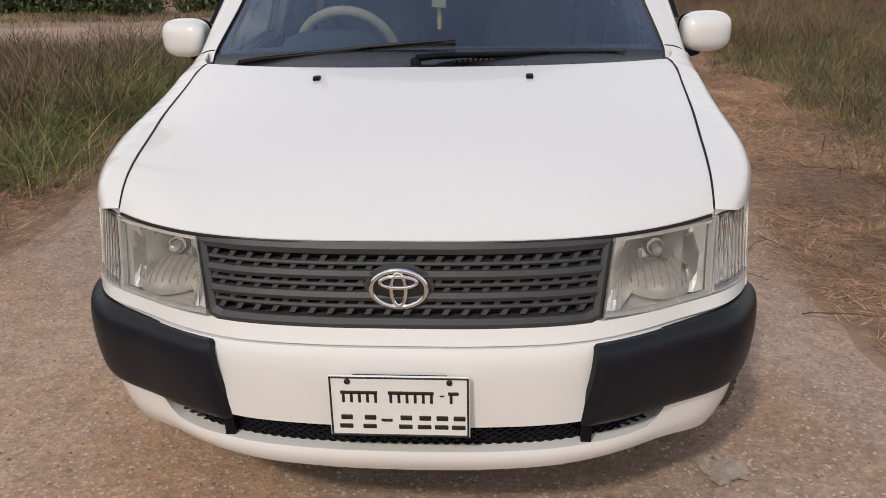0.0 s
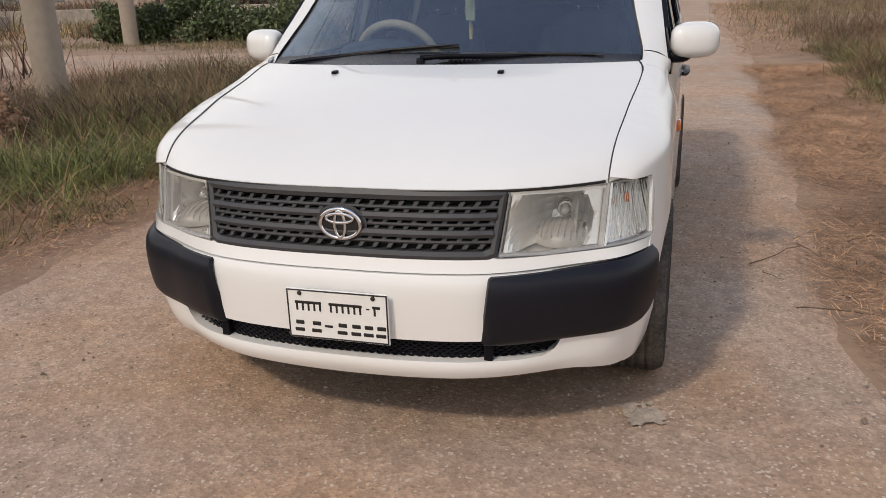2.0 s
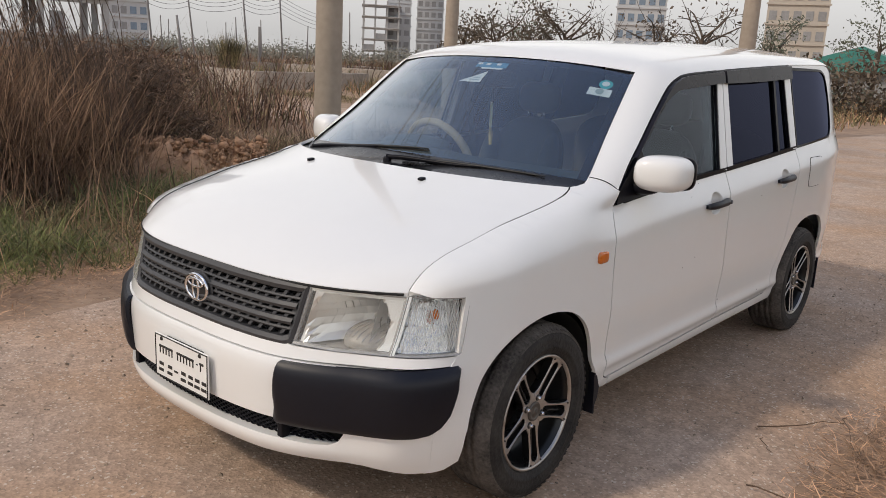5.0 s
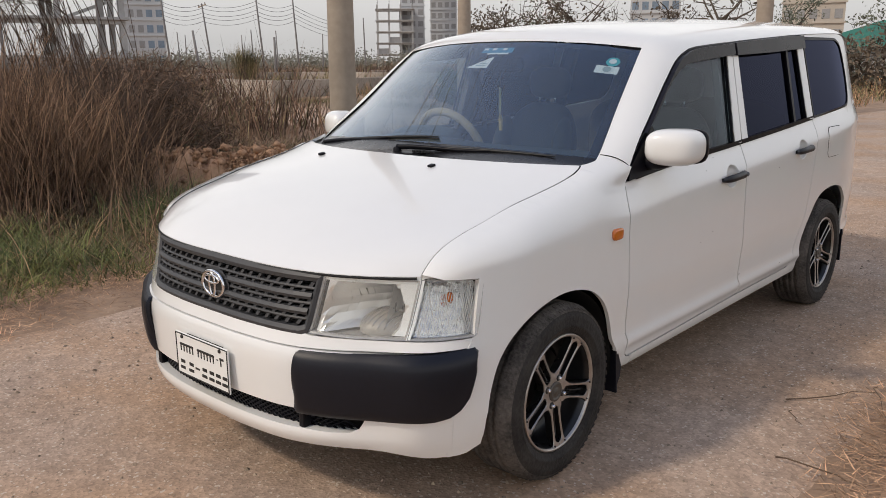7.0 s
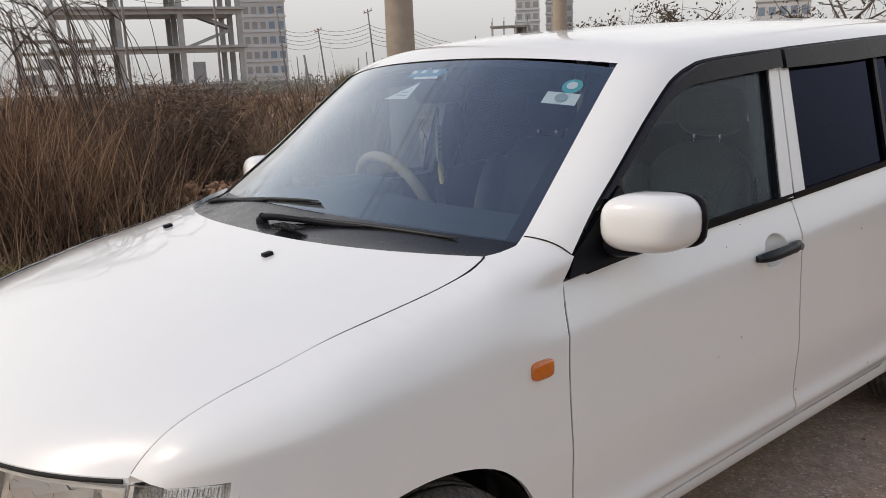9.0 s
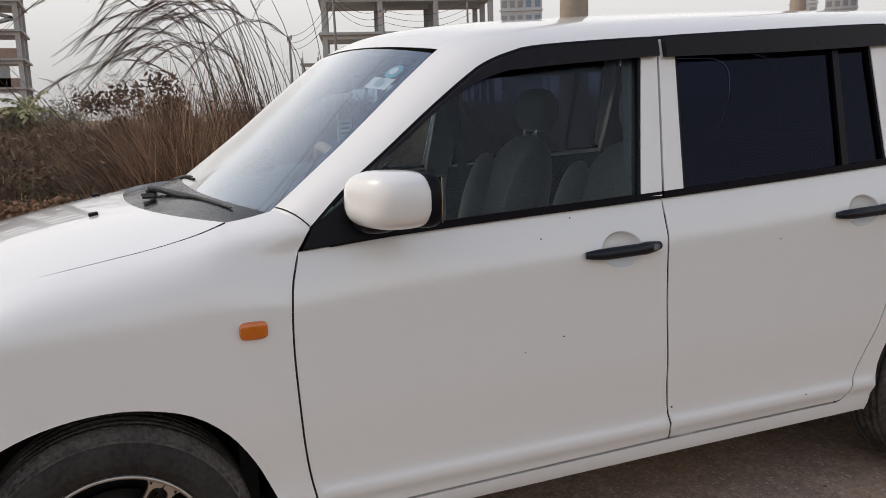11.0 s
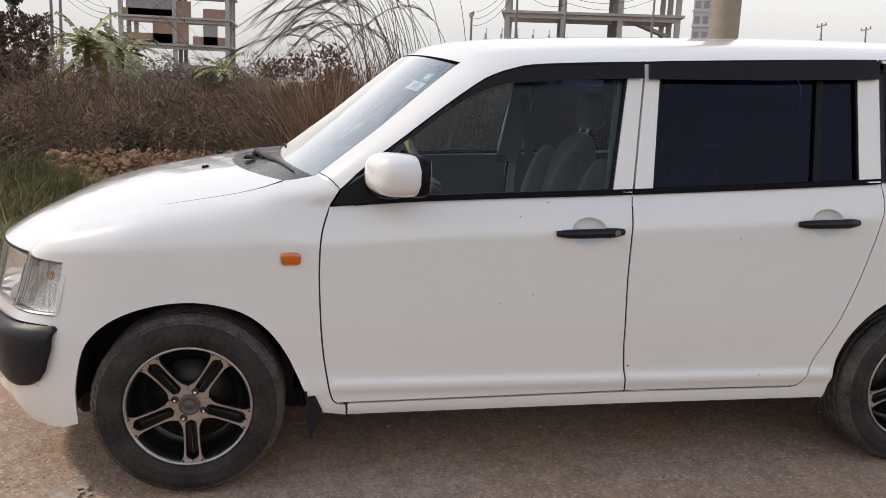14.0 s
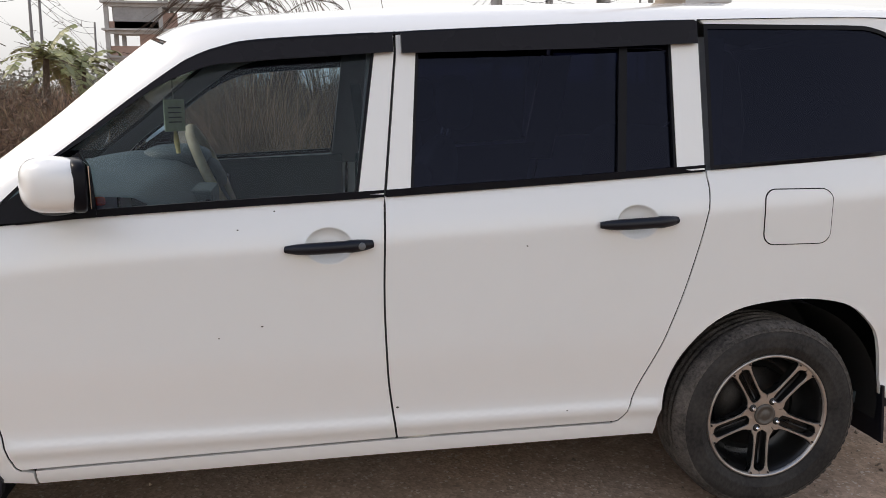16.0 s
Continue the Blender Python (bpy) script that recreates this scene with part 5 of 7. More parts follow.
dash = part("dashboard", *grid(dash_point, 33, 20), DASH, car, "dark grey plastic dashboard")
bpart("centre_stack", box((-0.13, 1.58, 0.50), (0.13, 1.70, 0.92), 0.02), DASH, dash)
bpart("glove_panel", box((-0.72, 1.60, 0.45), (0.72, 1.66, 0.86), 0.03), DASH, dash)
for x in (-0.08, 0.08, 0.62, -0.66):
    bpart("air_vent", box((x - 0.06, 1.675, 0.83), (x + 0.06, 1.692, 0.89), 0.006), TRIM, dash)
hood_b = part("instrument_hood", *blob((-0.40, 1.52, 0.985), (0.17, 0.13, 0.055), 2.6), DASH, dash)
sw = part("steering_wheel", *tube([(0.182 * math.cos(t), 0, 0.182 * math.sin(t)) for t in np.linspace(0, 2 * math.pi, 40, endpoint=False)], 0.019, 10, closed=True), CREAM, car, "steering wheel in a cream cover")
sw.matrix_basis = pose(-0.365, 1.655, 0.935, 24, 0, 0)
part("wheel_hub", *blob((0, 0.01, -0.01), (0.07, 0.03, 0.06), 2.5), DASH, sw)
for a in (200, 340, 270):
    part("wheel_spoke", *tube([(0.05 * math.cos(radians(a)), 0, 0.05 * math.sin(radians(a))), (0.175 * math.cos(radians(a)), 0, 0.175 * math.sin(radians(a)))], 0.013, 8), DASH, sw)
part("steering_column", *tube([(0, 0.0, 0), (0, -0.2, -0.0)], 0.03, 10), DASH, sw)


def seat(x, y):
    st = part("seat", *blob((0, 0, 0.50), (0.25, 0.27, 0.10), 3.4, 24, 12), SEAT, car, "grey leatherette front seat")
    st.location = (x, y, 0)
    V, F = blob((0, 0, 0), (0.24, 0.075, 0.31), 3.0, 24, 16)
    V = [np.array((p[0] * (1 - 0.12 * max(0, p[2] / 0.31)), p[1] + 0.26 * p[2] + 0.035 * (1 - abs(p[0]) / 0.24) * (1 if p[1] < 0 else 0), p[2])) for p in V]
    part("backrest", [p + np.array((0, 0.33, 0.80)) for p in V], F, SEAT, st)
    for sg in (1, -1):
        V, F = blob((0, 0, 0), (0.05, 0.07, 0.27), 2.4, 14, 12)
        part("bolster", [p + np.array((sg * 0.19, 0.255 + 0.24 * p[2], 0.77)) for p in V], F, SEAT, st)
        part("headrest_post", *tube([(sg * 0.05, 0.41, 1.06), (sg * 0.05, 0.445, 1.17)], 0.007, 6), CHROME, st)
    V, F = blob((0, 0.455, 1.21), (0.125, 0.05, 0.085), 3.0, 18, 12)
    part("headrest", V, F, SEAT, st)
    return st


for x in (-0.37, 0.37):
    seat(x, 2.02)
rb = part("rear_bench", *blob((0, 3.02, 0.52), (0.62, 0.25, 0.12), 4.0), SEAT, car, "grey rear bench seat")
part("bench_back", *blob((0, 3.30, 0.82), (0.62, 0.08, 0.30), 4.0), SEAT, rb)
bpart("cabin_floor", box((-0.72, 1.2, 0.262), (0.72, 3.9, 0.30)), DASH, car)
bpart("console", box((-0.10, 1.68, 0.30), (0.10, 2.35, 0.52), 0.02), DASH, car)
part("headliner", *grid(lambda i, j: np.array(roof_point(0.02 + 0.96 * i, 0.03 + 0.94 * j)) - np.array((0, 0, 0.035)), 17, 20, True), LINER, car, "pale grey roof lining")
for s in (1, -1):
    fd = front_doors[0 if s > 0 else 1]
    rd = rear_doors[0 if s > 0 else 1]
    part("door_card", *sheet([(1.26, 0.33), (1.26, 0.93), (1.7, 0.95), (2.18, 0.968), (2.2, 0.33)], out_of(-0.055), step=0.1, flange=0.0, side=s), DASH, fd, "dark door lining")
    part("door_card", *sheet([(2.24, 0.33), (2.24, 0.97), (3.08, 1.01), (3.0, 0.55), (2.9, 0.33)], out_of(-0.055), step=0.1, flange=0.0, side=s), DASH, rd)
    part("pillar_lining", *ribbon([p - np.array((0.03, 0, 0.0)) for p in E1[:40]], [p - np.array((0.02, 0, 0.012)) for p in E2[:40]], 40, 4, 0, (-1, 0, -1), s), LINER, pillars[0 if s > 0 else 1])
    for host, a, b in ((fd, 2.13, 2.20), (rd, 3.02, 3.12)):
        part("inner_pillar", *sheet([(a + 0.0, 0.93), (a + 0.055, 1.40), (b + 0.09, 1.40), (b + 0.05, 0.93)], out_of(-0.035), step=0.2, flange=0.03, side=s), LINER, host)
    belt_strap = [np.array((s * 0.70, 2.24, 1.28)), np.array((s * 0.66, 2.27, 1.0)), np.array((s * 0.62, 2.30, 0.62))]
    V, F = ribbon([p - np.array((0, 0.022, 0)) for p in belt_strap], [p + np.array((0, 0.022, 0)) for p in belt_strap], 6, 2, 0, (-s, 0, 0))
    part("seat_belt", V, F, DASH, fd)
# inside mirror and the charm that hangs from it
im = part("inside_mirror", *blob((0, 1.565, 1.315), (0.115, 0.016, 0.034), 4.0), TRIM, car, "black inside mirror")
part("mirror_stalk", *tube([(0, 1.56, 1.335), (0, 1.555, 1.40)], 0.009, 8), TRIM, im)
charm = part("hanging_charm", *tube([(0, 1.612, 1.335), (0.002, 1.613, 1.238)], 0.0018, 5), BRAKE, car, "small hanging charm with a tag and tassel")
charm.location = (-0.014, -0.04, -0.022)
tag_m = mat("charm_tag", (0.45, 0.47, 0.30), 0.4, spread=0.15, scale=50, coat=0.5)
tag = bpart("tag", box((-0.003, -0.040, -0.054), (0.004, 0.040, 0.054), 0.003), tag_m, charm)
tag.matrix_basis = pose(0, 1.613, 1.184, 0, 0, 41)
for k in range(4):
    bpart("tag_line", box((0.004, -0.025, -0.024 + 0.016 * k), (0.0046, 0.025, -0.020 + 0.016 * k)), BRAKE, tag)
part("tassel", *tube([(0.001, 1.613, 1.130), (0.002, 1.616, 1.10), (0.0, 1.620, 1.055)], 0.010, 7, taper=[0.5, 1, 0.7]), mat("tassel_gold", (0.5, 0.38, 0.14), 0.5, spread=0.2, scale=80), charm)

# stickers on the screen: shapes and bars
def sticker(i0, j0, i1, j1, material, name, parent_, tri=False, off=-0.004):
    pts = [(i0, j0), (i1, j0), (i1, j1)] if tri else [(i0, j0), (i1, j0), (i1, j1), (i0, j1)]
    V = [np.array(screen_point(*p, off=off)) for p in pts]
    return part(name, V, [list(range(len(V)))], material, parent_, smooth=False)


ST_W = mat("sticker_white", (0.75, 0.78, 0.78), 0.5, spread=0.03, scale=60)
ST_B = mat("sticker_blue", (0.05, 0.25, 0.42), 0.5, spread=0.1, scale=60)
ST_T = mat("sticker_teal", (0.05, 0.42, 0.45), 0.5, spread=0.1, scale=60)
ST_G = mat("sticker_grey", (0.35, 0.42, 0.42), 0.5, spread=0.1, scale=60)
top_band = sticker(0.455, 0.905, 0.585, 0.955, ST_B, "screen_sticker", windscreen)
tagged(top_band, "blue and white registration sticker")
for a in (0.46, 0.495, 0.54):
    sticker(a, 0.925, a + 0.018, 0.945, ST_W, "sticker_bar", top_band, off=-0.002)
sticker(0.485, 0.885, 0.575, 0.90, ST_W, "sticker_bar", top_band, off=-0.002)
tri = sticker(0.435, 0.76, 0.525, 0.868, ST_W, "screen_sticker", windscreen, True)
tagged(tri, "white triangular paper sticker")
for k in range(2):
    sticker(0.475 + 0.01 * k, 0.775 + 0.02 * k, 0.515, 0.782 + 0.02 * k, ST_G, "sticker_bar", tri, off=-0.002)
sq = sticker(0.898, 0.77, 0.965, 0.835, ST_W, "screen_sticker", windscreen)
tagged(sq, "white square sticker with a round mark")


def round_sticker(ic, jc, r, material, parent_, off):
    V = [np.array(screen_point(ic + 0.5 * r * math.cos(a), jc + r * math.sin(a), off=off)) for a in np.linspace(0, 2 * math.pi, 24, endpoint=False)]
    return part("sticker_disc", V, [list(range(24))], material, parent_, smooth=False)


round_sticker(0.932, 0.803, 0.024, ST_G, sq, -0.002)
rs = round_sticker(0.94, 0.875, 0.040, ST_T, windscreen, -0.004)
tagged(rs, "round teal sticker")
round_sticker(0.94, 0.875, 0.022, ST_W, rs, -0.002)


# specks of dirt on the doors
for y, z, r, host in ((1.829, 0.899, 0.003, front_doors[0]), (1.922, 0.943, 0.003, front_doors[0]), (1.771, 0.621, 0.003, front_doors[0]), (1.881, 0.648, 0.0035, front_doors[0]), (2.233, 0.395, 0.005, rear_doors[0]), (2.589, 0.837, 0.0035, rear_doors[0]), (2.719, 0.354, 0.003, rear_doors[0])):
    V, F = lathe([(0.0, 0.001), (r * 0.7, 0.0007), (r, -0.001)], 9)
    part("dirt_speck", [np.array(p) * np.array((1, 1, 0.7)) + np.array(flank(y, z)) for p in V], F, TREAD, host)

# ---- ground and road ----
SOIL_M = mat("dusty_soil", (0.40, 0.275, 0.185), 0.95, scale=2.2, color2=(0.235, 0.152, 0.10), bump=0.5, bump_scale=25, detail=10)


def road_material():
    """Worn asphalt under dust: broad patches, gravel of a centimetre, and grit."""
    m = mat("dusty_asphalt", (0.48, 0.34, 0.246), 0.92, scale=0.7, color2=(0.34, 0.24, 0.174), detail=12)
    n, l = m.node_tree.nodes, m.node_tree.links
    p = n["Principled BSDF"]
    base = p.inputs["Base Color"].links[0].from_socket
    co, st, st2, nz = n.new("ShaderNodeTexCoord"), n.new("ShaderNodeTexVoronoi"), n.new("ShaderNodeTexVoronoi"), n.new("ShaderNodeTexNoise")
    st.inputs["Scale"].default_value, st2.inputs["Scale"].default_value, nz.inputs["Scale"].default_value = 95, 120, 1.1
    for t in (st, st2, nz):
        l.new(co.outputs["Object"], t.inputs["Vector"])
    hsv, rg, sep_ = n.new("ShaderNodeHueSaturation"), n.new("ShaderNodeMapRange"), n.new("ShaderNodeSeparateColor")
    l.new(st.outputs["Color"], sep_.inputs[0])
    rg.inputs["To Min"].default_value, rg.inputs["To Max"].default_value = 0.80, 1.20
    l.new(sep_.outputs[0], rg.inputs["Value"])
    l.new(rg.outputs["Result"], hsv.inputs["Value"])
    l.new(base, hsv.inputs["Color"])
    sat = n.new("ShaderNodeMapRange")
    sat.inputs["To Min"].default_value, sat.inputs["To Max"].default_value = 0.55, 1.5
    l.new(nz.outputs["Fac"], sat.inputs["Value"])
    l.new(sat.outputs["Result"], hsv.inputs["Saturation"])
    mid, mr, mul = n.new("ShaderNodeTexNoise"), n.new("ShaderNodeMapRange"), n.new("ShaderNodeMath")
    mid.inputs["Scale"].default_value, mid.inputs["Detail"].default_value, mid.inputs["Roughness"].default_value = 14, 10, 0.7
    mr.inputs["From Min"].default_value, mr.inputs["From Max"].default_value = 0.32, 0.68
    mr.inputs["To Min"].default_value, mr.inputs["To Max"].default_value = 0.80, 1.18
    l.new(co.outputs["Object"], mid.inputs["Vector"])
    l.new(mid.outputs["Fac"], mr.inputs["Value"])
    mul.operation = "MULTIPLY"
    l.new(mr.outputs["Result"], mul.inputs[0])
    l.new(rg.outputs["Result"], mul.inputs[1])
    l.new(mul.outputs[0], hsv.inputs["Value"])
    mix, sep2, cut = n.new("ShaderNodeMix"), n.new("ShaderNodeSeparateColor"), n.new("ShaderNodeMath")
    mix.data_type = "RGBA"
    l.new(st2.outputs["Color"], sep2.inputs[0])
    cut.operation, cut.inputs[1].default_value = "GREATER_THAN", 0.955
    l.new(sep2.outputs[1], cut.inputs[0])
    l.new(cut.outputs[0], mix.inputs[0])
    l.new(hsv.outputs["Color"], mix.inputs[6])
    mix.inputs[7].default_value = (0.56, 0.46, 0.37, 1)
    l.new(mix.outputs[2], p.inputs["Base Color"])
    add, b, fine = n.new("ShaderNodeMath"), n.new("ShaderNodeBump"), n.new("ShaderNodeTexNoise")
    fine.inputs["Scale"].default_value, fine.inputs["Detail"].default_value = 60, 8
    l.new(co.outputs["Object"], fine.inputs["Vector"])
    add.operation = "ADD"
    l.new(st.outputs["Distance"], add.inputs[0])
    l.new(fine.outputs["Fac"], add.inputs[1])
    b.inputs["Strength"].default_value, b.inputs["Distance"].default_value = 0.4, 0.004
    l.new(add.outputs[0], b.inputs["Height"])
    l.new(b.outputs["Normal"], p.inputs["Normal"])
    return m


ROAD_M = road_material()


def ground_z(x, y):
    z = -0.03
    z -= 0.10 * min(1, max(0, (-x - 3.0) / 3.0)) * (1 if y < 9 else 0)
    return z + 0.03 * noise.noise((x * 0.5, y * 0.5, 0)) * min(1, max(0, (abs(x + 0.3) - 2.2) / 1.5))


def spaced(lo, hi, mid_lo, mid_hi, fine, coarse):
    return np.r_[np.linspace(lo, mid_lo, coarse, endpoint=False), np.arange(mid_lo, mid_hi, fine), np.linspace(mid_hi, hi, coarse)]


gx, gy = spaced(-900, 900, -14, 8, 0.5, 14), spaced(-900, 900, -10, 24, 0.5, 14)
V = [(x, y, ground_z(x, y)) for x in gx for y in gy]
ng = len(gy)
F = [[i * ng + j, (i + 1) * ng + j, (i + 1) * ng + j + 1, i * ng + j + 1] for i in range(len(gx) - 1) for j in range(ng - 1)]
tagged(part("ground", V, F, SOIL_M), "dusty brown soil with dry grass", "ground", kind="structure")

RIGHT = [(-60, 1.9), (-6, 1.75), (0.5, 1.60), (1.1, 1.48), (2.7, 1.58), (4.5, 1.66), (7, 1.70), (12, 1.85), (36, 2.45), (90, 4)]
LEFT = [(-60, -2.6), (-6, -2.3), (-1, -2.25), (0.5, -2.12), (2.5, -2.2), (9.2, -2.6), (10.2, -4.0), (10.6, -26), (14.2, -26), (15.0, -6), (17.5, -3.6), (36, -3.2), (90, -3)]


def road_edges():
    V, F = [], []
    ys = np.r_[np.arange(-60, -6, 2.0), np.arange(-6, 22, 0.12), np.arange(22, 90, 2.0)]
    us = np.linspace(0, 1, 15)
    for y in ys:
        l = interp(y, LEFT[:5] + [(10.2, -2.75), (15, -3.4)] + LEFT[-3:]) + 0.10 * noise.noise((y * 0.9, 3, 0)) + 0.05 * noise.noise((y * 4, 7, 0))
        r = interp(y, RIGHT) + 0.10 * noise.noise((y * 0.8, 11, 0)) + 0.05 * noise.noise((y * 4, 19, 0))
        for u in us:
            x = l + (r - l) * u
            z = 0.0 - 0.035 * max(0, abs(2 * u - 1) - 0.9) / 0.1 + 0.004 * noise.noise((x * 1.2, y * 1.2, 5))
            V.append((x, y, z))
    m = len(us)
    for i in range(len(ys) - 1):
        for j in range(m - 1):
            F.append([i * m + j, i * m + j + 1, (i + 1) * m + j + 1, (i + 1) * m + j])
    return V, F


road = tagged(part("road", *road_edges(), ROAD_M), "dusty brown asphalt road", "road", kind="structure")
V, F = [], []
for i, x in enumerate(np.arange(-40, -2.3, 0.4)):
    for j, t in enumerate(np.linspace(0, 1, 9)):
        y0 = 10.6 + 0.08 * (-2.6 - x) * -1 + 0.15 * noise.noise((x, 31, 0))
        y1 = 14.4 + 0.05 * (-2.6 - x) * -1 + 0.15 * noise.noise((x, 41, 0))
        flare = 1.2 * math.exp(-(-2.6 - x) / 1.2)
        V.append((x, y0 - flare + (y1 + flare - y0 + flare) * t, -0.008 - 0.02 * abs(2 * t - 1) ** 4))
n9 = len(np.arange(-40, -2.3, 0.4))
F = [[i * 9 + j, (i + 1) * 9 + j, (i + 1) * 9 + j + 1, i * 9 + j + 1] for i in range(n9 - 1) for j in range(8)]
tagged(part("side_road", V, F, ROAD_M), "pale dusty side road", "road", kind="structure")

# ---- grass ----
STRAW = mat("dry_straw", (0.60, 0.37, 0.22), 0.85, scale=1.2, color2=(0.28, 0.17, 0.10), island=0.6, sharp=0.09)
DRY = mat("dry_tall_grass", (0.235, 0.145, 0.095), 0.85, scale=0.9, color2=(0.075, 0.047, 0.036), island=0.8, sharp=0.09)
TANGLE = mat("tangled_brown_grass", (0.26, 0.16, 0.095), 0.85, scale=1.4, color2=(0.08, 0.052, 0.034), island=0.5, sharp=0.09)
REDDRY = mat("reddish_dry_stalk", (0.40, 0.26, 0.165), 0.85, scale=0.9, color2=(0.17, 0.10, 0.065), island=0.5, sharp=0.09)
GREEN = mat("green_grass", (0.27, 0.27, 0.09), 0.75, scale=1.5, color2=(0.08, 0.11, 0.035), island=0.6, sharp=0.09)
OLIVE = mat("olive_grass", (0.30, 0.24, 0.12), 0.85, scale=1.2, color2=(0.075, 0.07, 0.034), island=0.65, sharp=0.09)


def blades(name, spots, length, width, lean, material, label, rng, up=1.0, segs=3, droop=0.35):
    """Many curved blades in one mesh. spots: rows of x, y, z."""
    n = len(spots)
    L = length * rng.uniform(0.55, 1.15, n)
    sway = np.array([noise.noise((p[0] * 0.7, p[1] * 0.7, 20)) for p in spots])
    a, f = 9.0 * sway + rng.normal(0, 2.0, n), rng.uniform(0, 2 * np.pi, n)
    tilt = np.abs(rng.normal(0, lean, n)) if lean < 1.2 else np.pi / 2 - np.abs(rng.normal(0, 0.24, n))
    d = np.stack([np.cos(a) * np.sin(tilt), np.sin(a) * np.sin(tilt), np.cos(tilt) * up], 1)
    wv = np.stack([np.cos(f), np.sin(f), np.zeros(n)], 1)
    bend = np.stack([np.cos(a), np.sin(a), -0.6 * np.ones(n)], 1) * (droop * rng.uniform(0.2, 1.2, n))[:, None]
    V = np.zeros((n, 2 * segs + 1, 3))
    for k in range(segs + 1):
        t = k / segs
        c = spots + (d * t + bend * t * t) * L[:, None]
        w = width * (1 - 0.6 * t) * wv
        if k < segs:
            V[:, 2 * k], V[:, 2 * k + 1] = c - w, c + w
        else:
            V[:, 2 * k] = c
    V[..., 2] = np.maximum(V[..., 2], spots[:, None, 2] + 0.004)
    m = 2 * segs + 1
    base = (np.arange(n) * m)[:, None]
    quads = np.concatenate([base + np.array((2 * k, 2 * k + 1, 2 * k + 3, 2 * k + 2)) for k in range(segs - 1)]) if segs > 1 else np.zeros((0, 4), int)
    tris = base + np.array((2 * segs - 2, 2 * segs - 1, 2 * segs))
    me = bpy.data.meshes.new(name)
    me.from_pydata(V.reshape(-1, 3).tolist(), [], quads.tolist() + tris.tolist())
    me.materials.append(material)
    return tagged(new(name, me), label, "grass", kind="stuff")


rng = np.random.default_rng(4)


def scatter(n, x0, x1, y0, y1, clump=0.0, keep=None):
    x, y = rng.uniform(x0, x1, n), rng.uniform(y0, y1, n)
    if clump:
        k = max(1, int(n / 28))
        cx, cy = rng.uniform(x0, x1, k), rng.uniform(y0, y1, k)
        i = rng.integers(0, k, n)
        x, y = cx[i] + rng.normal(0, clump, n), cy[i] + rng.normal(0, clump, n)
    p = np.stack([x, y], 1)
    if keep is not None:
        p = p[keep(p[:, 0], p[:, 1])]
    z = np.array([ground_z(a, b) for a, b in p])
    return np.column_stack([p, z])


# ---- verges ----
dense_h = lambda x, y: np.clip(0.75 + np.array([0.45 * noise.noise((a * 0.45, b * 0.45, 9)) + 0.42 * noise.noise((a * 1.7, b * 1.7, 5)) for a, b in zip(x, y)]), 0.2, 1.4)
patch = lambda x, y, k: np.array([noise.noise((a * 0.9, b * 0.9, k)) + 0.5 * noise.noise((a * 2.6, b * 2.6, k)) for a, b in zip(x, y)])


def spread(name, n, box4, length, width, lean, material, label, clump=0.0, keep=None, segs=3, droop=0.35, tall=None, patches=None):
    sp = scatter(n, *box4, clump=clump, keep=keep)
    if lean > 1.2:
        sp[:, 2] = np.maximum(sp[:, 2] + 0.004, np.where(np.abs(sp[:, 0]) < 2.7, -0.012, -1.0)) + rng.uniform(0, 0.03, len(sp))
    if patches is not None:
        sp = sp[patch(sp[:, 0], sp[:, 1], patches[0]) * patches[1] > patches[2]]
    L = length * dense_h(sp[:, 0], sp[:, 1]) / 0.75
    if tall is not None:
        L = L * tall(sp[:, 0], sp[:, 1])
    ok = L > 0.02
    return blades(name, sp[ok], L[ok], width, lean, material, label, rng, segs=segs, droop=droop)


ll = lambda x, y: (x < -2.45 - 0.2 * np.sin(y * 1.7)) & ~((y > 9.6) & (y < 15.6))
rr = lambda x, y: (x > 2.34 + 0.045 * np.maximum(y, 0) + 0.16 * np.sin(y * 1.3) + 0.14 * np.sin(y * 3.1))
spread("straw_litter", 80000, (-3.1, -1.7, -7, 10), 0.105, 0.0024, 1.45, STRAW, "flattened dry straw along the road edge", keep=lambda x, y: rng.uniform(size=len(x)) < np.clip((-1.75 - x) / 0.6, 0, 1) ** 2, segs=2, droop=0.05)
spread("straw_litter", 200000, (1.2, 3.6, -3.0, 11), 0.105, 0.0026, 1.45, STRAW, "flattened dry straw along the road edge", keep=lambda x, y: rng.uniform(size=len(x)) < np.clip((x - 1.38 - 0.02 * np.maximum(y, 0) - 0.09 * np.sin(y * 2.3)) / 0.26, 0, 1) ** 1.2, segs=2, droop=0.05)
spread("straw_litter", 9000, (1.6, 3.6, 12, 40), 0.3, 0.006, 1.4, STRAW, "flattened dry straw along the road edge", segs=2, droop=0.05)
# low green and olive grass beside the road
near = lambda x, y: np.clip((-2.35 - x) / 0.7, 0.35, 1)
far_right = lambda x, y: np.clip((x - 1.9) / 1.0, 0.4, 1.15)
spread("verge_grass", 40000, (-4.6, -2.4, -9, 10), 0.36, 0.0038, 0.5, GREEN, "low green grass on the verge", clump=0.13, keep=ll, droop=0.75, tall=near, patches=(30, 1, -0.22))
spread("verge_grass", 24000, (-7.5, -2.4, -9, 10), 0.42, 0.0036, 0.5, GREEN, "low green grass on the verge", clump=0.2, keep=ll, droop=0.75, patches=(30, 1, -0.1))
spread("verge_grass", 30000, (-7.5, -2.5, -9, 10), 0.38, 0.0034, 0.7, OLIVE, "olive and straw-coloured grass on the verge", clump=0.22, keep=ll, droop=0.7, tall=near)
